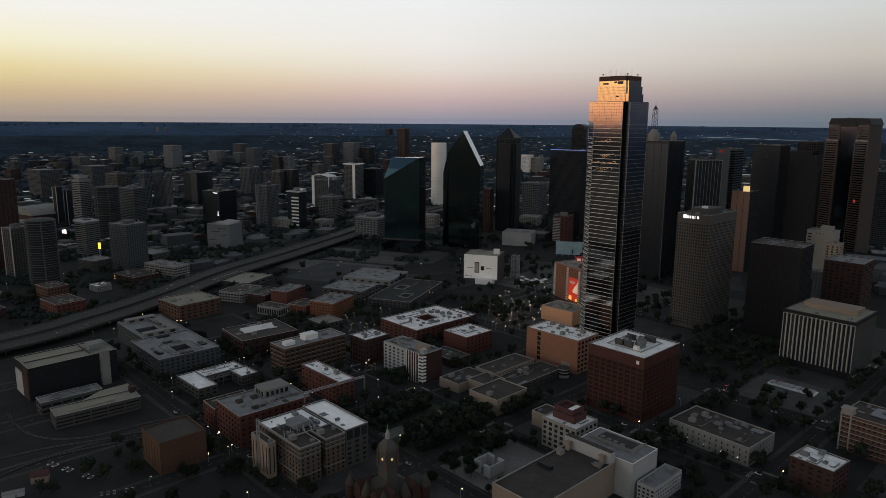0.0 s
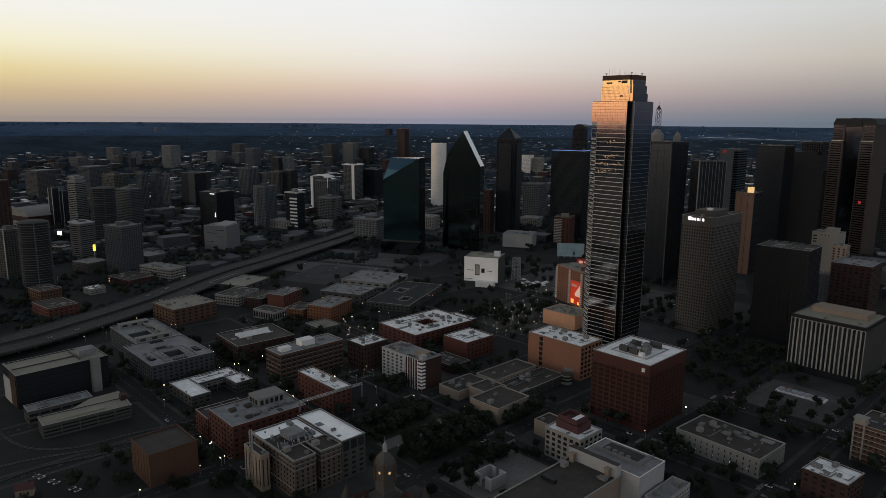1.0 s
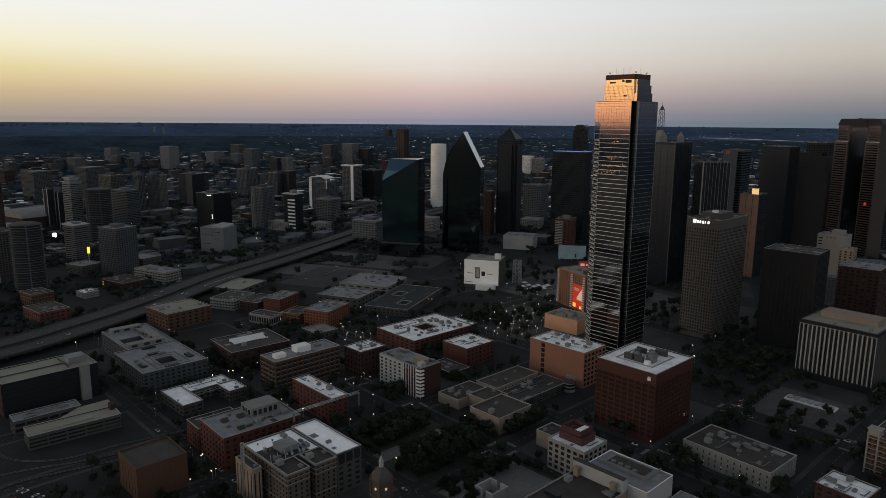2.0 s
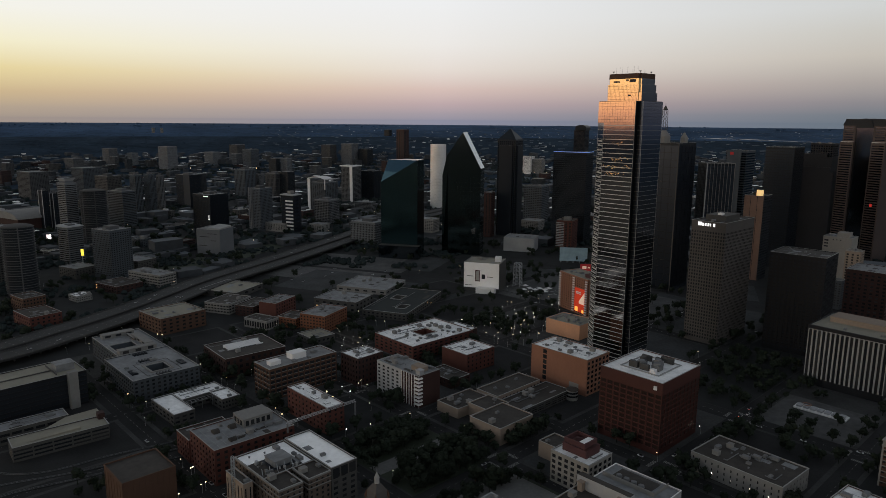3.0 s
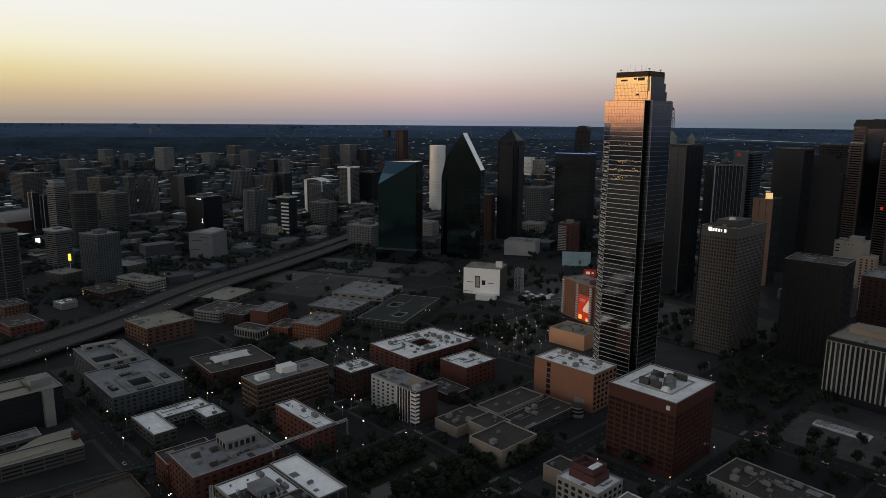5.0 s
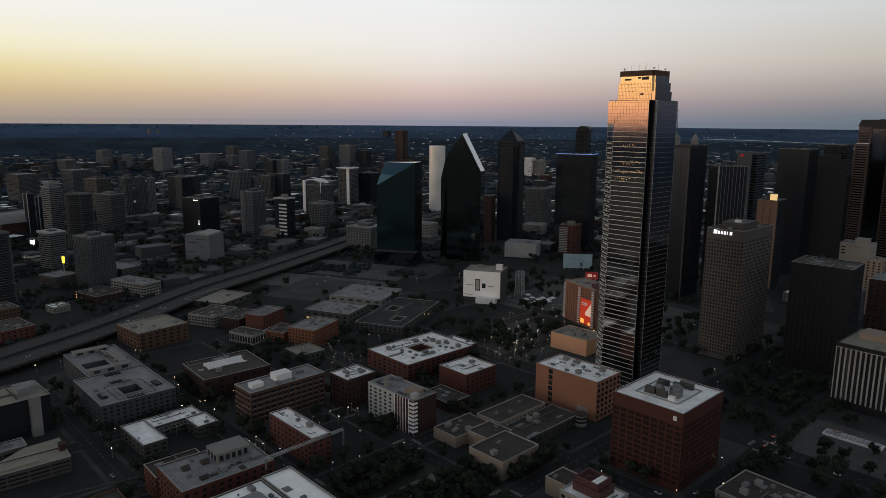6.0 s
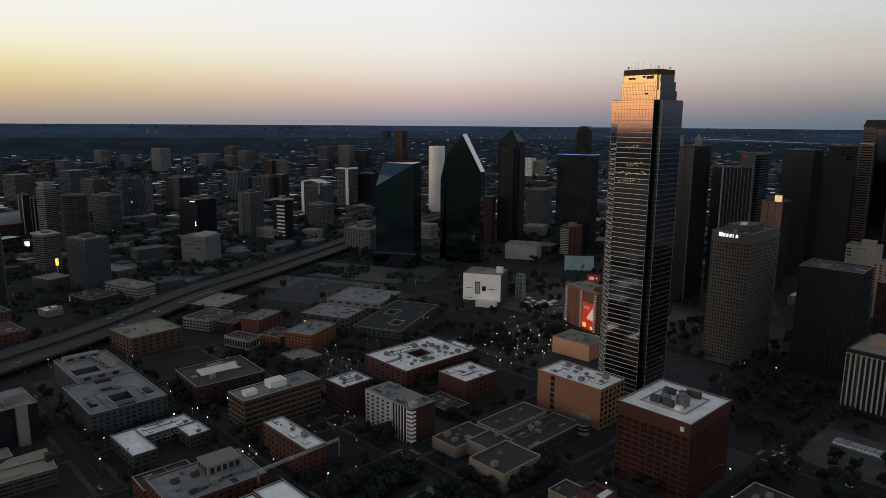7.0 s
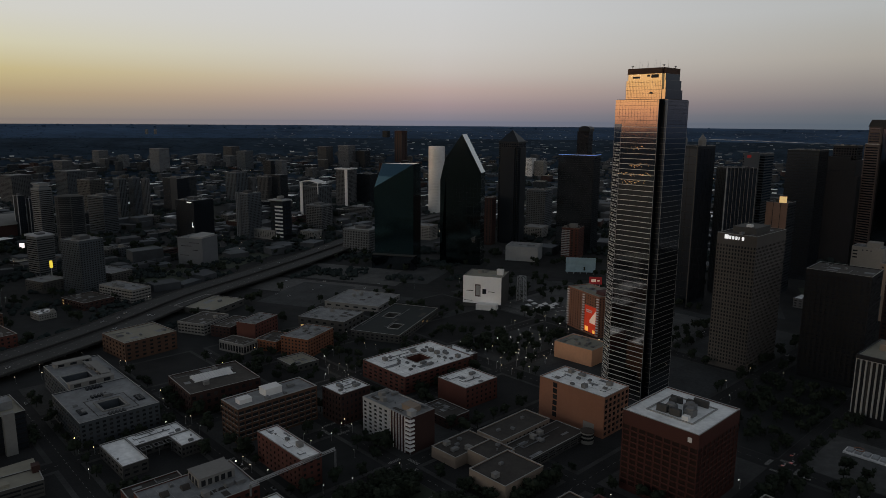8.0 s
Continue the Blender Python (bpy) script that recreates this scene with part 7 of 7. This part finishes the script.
def grow():
    """The nearest trees stand singly; those farther off are joined, with fewer and larger leaf clumps."""
    PLANTED.sort()
    rest = Solid()
    for k, (d, x, y, kind, s, ang) in enumerate(PLANTED):
        trunk, crown = TREES[kind]
        m = pose(x, y, 0.1, 0, 0, ang) @ Matrix.Scale(s, 4)
        if k < 170:
            ob = thing("tree", "dark leafy street tree with an uneven crown", "tree", m, "city trees")
            part("trunk", trunk, None, ob)
            part("crown", crown, None, ob)
        else:
            b = len(rest.v)
            faces = list(crown.polygons)
            for p in faces[:160] + faces[160 + k % 5::5 if d < 900 else 9]:
                quad = [crown.vertices[i].co for i in p.vertices]
                mid = sum(quad, Vector()) / len(quad)
                b, grown = len(rest.v), 1.0 if p.index < 160 else 1.6
                rest.v += [tuple(m @ (mid + (c - mid) * grown)) for c in quad]
                rest.f.append(tuple(range(b, b + len(quad))))
            rest.tube(x, y, 0, 4 * s, 0.3, 0.2, 5)
    tagged(new("tree_rows", rest.data("tree_rows", M["leaf"])), "farther dark street and park trees", kind="stuff")


def groves():
    rnd = random.Random(17)
    areas = [  # u0, u1, v0, v1, trees
        (300, 368, 338, 368, 62), (300, 368, 390, 418, 56), (300, 322, 255, 322, 20), (322, 370, 304, 322, 16), (380, 388, 332, 380, 16), (388, 432, 338, 344, 14), (386, 442, 428, 436, 10), (384, 400, 436, 500, 10), (588, 640, 505, 585, 84), (640, 690, 520, 560, 14),
        (578, 728, 255, 322, 60), (590, 620, 180, 225, 5), (655, 690, 200, 240, 5), (456, 562, 238, 242, 10), (456, 562, 324, 328, 14), (580, 726, 165, 172, 12), (520, 562, 170, 240, 12),
        (214, 286, 500, 503, 8), (214, 286, 594, 598, 9), (300, 370, 512, 516, 7), (300, 370, 594, 598, 8), (455, 560, 513, 517, 12), (140, 200, 440, 500, 22), (60, 150, 420, 470, 8),
        (300, 442, 602, 700, 34), (60, 200, 330, 420, 18), (380, 446, 166, 240, 12), (742, 880, 430, 700, 26), (455, 560, 600, 700, 30), (456, 560, 60, 150, 16)]
    for u0, u1, v0, v1, n in areas:
        for k in range(n):
            u, v = rnd.uniform(u0, u1), rnd.uniform(v0, v1)
            x, y = at_uv(u, v)
            if not on_street(u, v) and not under_roof(x, y):
                plant(rnd, x, y)
    for u, w in U_STREETS:
        for side in (-1, 1):
            for v in range(60, 740, 11):
                if rnd.random() < 0.42:
                    x, y = at_uv(u + side * (w / 2 + 2.2), v + rnd.uniform(-3, 3))
                    if not on_street(u + side * (w / 2 + 2.2), v) and not under_roof(x, y):
                        plant(rnd, x, y)
    for v, w in V_STREETS:
        for side in (-1, 1):
            for u in range(215, 880, 11):
                if rnd.random() < 0.38:
                    x, y = at_uv(u + rnd.uniform(-3, 3), v + side * (w / 2 + 2.2))
                    if not on_street(u, v + side * (w / 2 + 2.2)) and not under_roof(x, y):
                        plant(rnd, x, y)
    for k in range(5200):
        x, y = rnd.uniform(-950, 420), rnd.uniform(700, 1900)
        if x > -430 and y < 860:
            continue
        if not under_roof(x, y) and all((x - p.x) ** 2 + (y - p.y) ** 2 > 36 ** 2 for p in FREEWAY) and not (-20 < x < 200 and 930 < y < 1130 and rnd.random() < 0.7) and noise.noise(Vector((x, y, 0)) * 0.018) > 0.10 and not in_lot(x, y, -95, 1010, 190, 210) and not in_lot(x, y, 112, 925, 130, 105):
            plant(rnd, x, y)

    for x, y in ((-48, 598), (-42, 592), (-36, 588), (-44, 586), (178, 473), (199, 449), (172, 481), (276, 555), (287, 567), (282, 546), (292, 556)):
        plant(rnd, x, y)


groves()
grow()
turn = pose(0, 0, 0, 0, 0, GRID)
setting("lawn", Solid().box(299, 337, 0.1, 369.5, 419, 0.22), M["grass"], "dark grass of the courthouse square", turn)
setting("lawn", Solid().box(299, 254.5, 0.1, 369.5, 322, 0.22), M["grass"], "dark grass round the memorial", turn)
setting("lawn", Solid().box(579.5, 514, 0.1, 690, 580, 0.22), M["lot"], "dark worn plaza ground under trees", turn)
setting("parking_lot", Solid().box(744, 436, 0.1, 880, 672, 0.22), M["lot_pale"], "pale worn parking ground beyond the plaza", turn)
setting("lawn", Solid().box(579.5, 254.5, 0.1, 727, 322, 0.22), M["earth"], "dark park lawn under trees", turn)
setting("park_path", Solid().box(300, 372, 0.1, 369, 385, 0.26), M["plaza_stone"], "pale paved path across the square", turn)


# ---- street lamps ----
def lamp_kind(mat):
    pole = Solid().tube(0, 0, 0, 6.4, 0.09, 0.06, 6).tube(0, 0, 0, 0.5, 0.2, 0.14, 8).beam((0, 0, 6.3), (0.9, 0, 6.6), 0.05).data("pole", M["steel"])
    head = Solid().tube(1.0, 0, 6.2, 6.55, 0.27, 0.22, 8).tube(1.0, 0, 6.55, 6.75, 0.22, 0.1, 8).data("lamp_head", M[mat])
    return pole, head


def lamps():
    rnd = random.Random(12)
    pole, warm = lamp_kind("lamp_warm")
    white = lamp_kind("lamp_white")[1]
    spots = [(-228, 548), (-175, 484), (-164, 471), (-149, 455), (-161, 441), (-127, 431), (-22, 561), (-52, 540), (-30, 470), (20, 540), (-92, 428)]
    spots += [(-262, 593), (-257, 588), (-253, 582), (-241, 581), (-305, 756), (-298, 755), (-290, 747), (-237, 684), (-227, 668), (-206, 623), (-196, 633), (-191, 633), (-179, 616), (-375, 743), (-361, 723), (-378, 712), (-353, 780)]
    spots += [(-102, 743), (-94, 754), (-85, 751), (-77, 746), (-85, 735), (-75, 642), (-70, 629), (-72, 621), (-63, 620), (-85, 614), (-77, 606), (-97, 603), (-90, 594), (-132, 568), (-123, 558), (-56, 580)]
    for u, w in U_STREETS[1:]:
        for v in range(170, 740, 34):
            if rnd.random() < 0.32:
                spots.append(at_uv(u + rnd.choice([-1, 1]) * (w / 2 + 1), v + rnd.uniform(-8, 8)))
    for v, w in V_STREETS[1:]:
        for u in range(215, 880, 34):
            if rnd.random() < 0.30:
                spots.append(at_uv(u + rnd.uniform(-8, 8), v + rnd.choice([-1, 1]) * (w / 2 + 1)))
    spots += AVENUE_LAMPS
    spots += [(-202, 870), (-199, 879), (-196, 889), (-191, 809), (-186, 800), (-187, 817), (-182, 817), (-182, 836), (-180, 844), (-180, 855), (-75, 816), (-64, 813), (-105, 793), (-110, 774), (-163, 474), (-150, 452), (-188, 409), (-119, 391)]
    for k in range(18):
        spots.append(at_uv(rnd.uniform(565, 700), rnd.uniform(470, 605)))
    for x, y in spots:
        if under_roof(x, y):
            continue
        ob = thing("street_lamp", "lit street lamp on a thin steel pole", "street lamp", pose(x, y, 0.1, 0, 0, rnd.uniform(0, 360)), "street lamps")
        part("pole", pole, None, ob)
        part("lamp_head", warm if rnd.random() < 0.6 else white, None, ob)


lamps()


# ---- cars ----
def car_meshes():
    body = Solid().prism([(-2.2, -0.88), (2.2, -0.88), (2.2, 0.88), (-2.2, 0.88)], 0.3, 0.85, [(-2.15, -0.84), (2.1, -0.84), (2.1, 0.84), (-2.15, 0.84)]).data("body", M["car_light"])
    cabin = Solid().prism([(-1.6, -0.8), (1.1, -0.8), (1.1, 0.8), (-1.6, 0.8)], 0.85, 1.42, [(-1.1, -0.66), (0.5, -0.66), (0.5, 0.66), (-1.1, 0.66)]).data("cabin", M["pane"])
    wheel = Solid()
    n = 10
    wheel.v = [(0.32 * math.cos(math.tau * i / n), yy, 0.32 + 0.32 * math.sin(math.tau * i / n)) for yy in (-0.1, 0.1) for i in range(n)]
    wheel.f = [tuple(range(n)), tuple(range(2 * n - 1, n - 1, -1))] + [(i, n + i, n + (i + 1) % n, (i + 1) % n) for i in range(n)]
    tail = Solid().box(-0.06, -0.2, -0.1, 0.04, 0.2, 0.1).data("tail_light", M["tail_light"])
    return body, cabin, wheel.data("wheel", M["tyre"]), tail


CAR = car_meshes()


def park_car(x, y, z, ang, lit=False):
    ob = thing("car", "car with lit red tail lights on tarmac" if lit else "small parked or passing car on tarmac", "car", pose(x, y, z, 0, 0, ang), "cars")
    part("body", CAR[0], None, ob)
    part("cabin", CAR[1], None, ob)
    if lit:
        for wy in (-0.62, 0.62):
            part("tail_light", CAR[3], None, ob, m=pose(-2.22, wy, 0.62))
    for wx, wy in ((-1.35, -0.82), (1.35, -0.82), (1.35, 0.82), (-1.35, 0.82)):
        part("wheel", CAR[2], None, ob, m=pose(wx, wy, 0))


def cars():
    rnd = random.Random(33)
    for u, w in U_STREETS:
        for k in range(5):
            x, y = at_uv(u + rnd.choice([-1, 1]) * w * 0.3, rnd.uniform(160, 740))
            park_car(x, y, 0.1, GRID + 90)
    for v, w in V_STREETS:
        for k in range(4):
            x, y = at_uv(rnd.uniform(120, 880), v + rnd.choice([-1, 1]) * w * 0.3)
            park_car(x, y, 0.1, GRID)
    for x, y in ((290, 613), (253, 578), (245, 574), (259, 589), (247, 656)):
        park_car(x, y, 0.12, GRID, True)
    for k in range(14):
        i = rnd.randrange(6, len(FREEWAY) - 12)
        p, q = FREEWAY[i], FREEWAY[i + 1]
        d = (q - p).normalized()
        o = rnd.choice([-20, -14, 12, 18])
        park_car(p.x + d.y * o, p.y - d.x * o, 8.0, math.degrees(math.atan2(d.y, d.x)))
    for k in range(16):
        x, y = rnd.uniform(-280, -60), rnd.uniform(1010, 1190)
        if all((x - p.x) ** 2 + (y - p.y) ** 2 > 45 ** 2 for p in FREEWAY) and not under_roof(x, y):
            park_car(x, y, 0.12, NORTH + rnd.choice([0, 90]))


cars()


def pick_roadside(rnd):
    """Tree belts west of the freeway and about the northern car parks."""
    while True:
        x, y = (rnd.uniform(-760, -300), rnd.uniform(770, 1330)) if rnd.random() < 0.72 else (rnd.uniform(-260, 60), rnd.uniform(1130, 1330))
        if noise.noise(Vector((x, y, 9.0)) * 0.014) > 0.05 and all((x - p.x) ** 2 + (y - p.y) ** 2 > 43 ** 2 for p in FREEWAY) and not under_roof(x, y):
            return x, y, 0.0, 1.0


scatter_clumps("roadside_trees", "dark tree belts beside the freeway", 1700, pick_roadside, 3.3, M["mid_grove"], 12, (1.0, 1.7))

# open parking grounds north of the quarter, and the railway cutting
setting("parking_lot", Solid().box(0, 0, 0, 190, 210, 0.08), M["lot_pale"], "wide pale empty parking ground", pose(-95, 1010, 0, 0, 0, NORTH))
setting("parking_lot", Solid().box(0, 0, 0, 120, 90, 0.08), M["lot_pale"], "pale parking ground beside the banner block", pose(120, 930, 0, 0, 0, NORTH))
def railway(points):
    """A curved track: gravel bed and two rails along a smooth line."""
    ob = thing("railway_track", "pair of curving steel rails on a dark gravel bed", "railway", pose(0, 0, 0), kind="structure")
    pts = []
    for i in range(len(points) - 1):
        p0, p1, p2, p3 = (Vector(points[max(0, min(len(points) - 1, i + k))]) for k in (-1, 0, 1, 2))
        for t in (j / 6 for j in range(6)):
            pts.append(0.5 * (2 * p1 + (p2 - p0) * t + (2 * p0 - 5 * p1 + 4 * p2 - p3) * t * t + (3 * p1 - p0 - 3 * p2 + p3) * t ** 3))
    pts.append(Vector(points[-1]))
    side = []
    for i, p in enumerate(pts):
        d = (pts[min(i + 1, len(pts) - 1)] - pts[max(i - 1, 0)]).normalized()
        side.append(Vector((d.y, -d.x)))

    def strip(o0, o1, z0, z1):
        s = Solid()
        for p, n, q, m in zip(pts, side, pts[1:], side[1:]):
            s.prism([tuple(p + n * o1), tuple(q + m * o1), tuple(q + m * o0), tuple(p + n * o0)], z0, z1)
        return s

    part("gravel_bed", strip(-2.0, 2.0, 0, 0.4), M["earth"], ob)
    for o in (-0.72, 0.72):
        part("rail", strip(o - 0.05, o + 0.05, 0.4, 0.55), M["machine"], ob)


railway([(-150, 545), (-195, 522), (-233, 499), (-249, 486), (-265, 476), (-285, 473), (-304, 478), (-327, 494), (-346, 514)])
railway([(-140, 520), (-185, 498), (-223, 477), (-240, 467), (-256, 458), (-272, 448), (-284, 434), (-296, 412), (-306, 385)])
railway([(-145, 532), (-190, 510), (-228, 486), (-251, 473), (-279, 461), (-300, 448), (-330, 425), (-370, 400)])
ob = thing("signal_shed", "small pale flat-roofed shed by the tracks", "shed", pose(-268, 395, 0, 0, 0, 28))
part("wall", Solid().box(-6, -2, 0, 6, 2, 3.2), M["pale_panel"], ob)
part("roof", Solid().box(-6.3, -2.3, 3.2, 6.3, 2.3, 3.5), M["roof_grey"], ob)
part("door", Solid().box(1, -2.08, 0.1, 2.1, -2.01, 2.2), M["machine"], ob)

# crossings, the glass-roofed court in the park and the lots beside it
def crossing(u, v):
    s = Solid()
    for side in (-1, 1):
        for i in range(9):
            s.box(u - 5.2 + 1.2 * i, v + side * 9.5 - 1.4, 0.1, u - 4.6 + 1.2 * i, v + side * 9.5 + 1.4, 0.122)
            s.box(u + side * 9.5 - 1.4, v - 5.2 + 1.2 * i, 0.1, u + side * 9.5 + 1.4, v - 4.6 + 1.2 * i, 0.122)
    tagged(setting("crosswalk", s, M["paint_line"], "worn white crosswalk bars on tarmac", turn), kind="stuff")


for u, v in ((449, 158), (449, 247), (376, 330), (376, 427), (291, 427), (291, 507), (376, 507), (449, 427), (570, 247), (570, 158)):
    crossing(u, v)
ob = thing("park_pavilion", "low pale glass pavilion strip with a yellow ring", "pavilion", pose(333, 572, 0.2, 0, 0, 43.5 + 90))
part("slab", Solid().box(0, 0, 0, 40, 11, 1.2), M["white_paint"], ob)
for i in range(7):
    part("glass_box", Solid().box(2 + 5.4 * i, 2, 1.2, 6 + 5.4 * i, 9, 2.6), M["pale_panel"], ob)
ring_s = Solid()
for i in range(18):
    a0, a1 = math.tau * i / 18, math.tau * (i + 1) / 18
    ring_s.beam((31 + 3.2 * math.cos(a0), 5.5 + 3.2 * math.sin(a0), 4), (31 + 3.2 * math.cos(a1), 5.5 + 3.2 * math.sin(a1), 4), 0.2)
part("ring", ring_s, M["tan"], ob)
for i in range(3):
    part("ring_post", Solid().tube(31 + 3.2 * math.cos(2.1 * i), 5.5 + 3.2 * math.sin(2.1 * i), 1.2, 4, 0.12, 0.12, 6), M["steel"], ob)
setting("parking_lot", Solid().box(580, 168, 0.1, 652, 238, 0.24), M["lot_pale"], "pale gravel lot edged with trees", turn)
setting("parking_lot", Solid().box(384, 80, 0.1, 440, 148, 0.21), M["lot"], "pale empty tarmac lot at the crossing", turn)
setting("parking_lot", Solid().box(480, 70, 0.1, 560, 112, 0.21), M["lot"], "pale empty tarmac lot by the brick houses", turn)


def north_ground():
    """Streets, lots and verges beyond the quarter, in the northern grid."""
    rnd = random.Random(77)
    m = pose(0, 1000, 0, 0, 0, NORTH)
    for k in range(11):
        v = -560 + 115 * k
        setting("road", Solid().box(-120, v - 6, 0, 1500, v + 6, 0.05), M["asphalt"], "dark tarmac street in the northern grid", m)
    for k in range(9):
        u = -90 + 150 * k
        setting("road", Solid().box(u - 6, -700, 0, u + 6, 760, 0.09), M["asphalt"], "dark tarmac street in the northern grid", m)
    for k in range(9):
        for j in range(12):
            u0, v0 = -84 + 150 * k, -669 + 115 * j
            if rnd.random() < 0.62:
                w, d = rnd.uniform(50, 138), rnd.uniform(40, 103)
                du, dv = rnd.uniform(0, 138 - w), rnd.uniform(0, 103 - d)
                mat = rnd.choice(["lot", "asphalt", "asphalt", "deck", "grass"])
                setting("city_lot", Solid().box(u0 + du, v0 + dv, 0, u0 + du + w, v0 + dv + d, 0.13), M[mat], "worn city lot between northern streets", m)


north_ground()
setting("plaza", Solid().box(301, 260, 0.2, 367, 318, 0.3), M["plaza_stone"], "pale paved plaza round the memorial", turn)
for k in range(12):
    park_car(150 + 7.5 * (k % 6) - 3 * (k // 6), 965 + 2.6 * (k % 6) + 15 * (k // 6), 0.1, 160)

for k in range(9):
    x, y = -268 + 4.6 * k, 436 - 2.2 * k
    if k not in (2, 5, 6):
        park_car(x, y, 0.1, 60)
for k in range(6):
    if k != 3:
        park_car(-214 + 3.4 * k, 398 + 1.2 * k, 0.1, 115)
setting("parking_lot", Solid().box(-24, -26, 0, 34, 14, 0.07), M["asphalt"], "dark marked parking lot by the tracks", pose(-236, 424, 0, 0, 0, -22))
bay_lines = Solid()
for k in range(14):
    bay_lines.box(-22 + 4 * k, 4, 0.07, -21.85 + 4 * k, 10, 0.085)
bay_lines.box(-22, 10, 0.07, 32, 10.15, 0.085).box(-22, -24, 0.07, -21.8, 10, 0.085).box(32, -24, 0.07, 32.2, 10, 0.085)
tagged(setting("bay_lines", bay_lines, M["paint_line"], "thin white parking bay lines", pose(-236, 424, 0, 0, 0, -22)), kind="stuff")
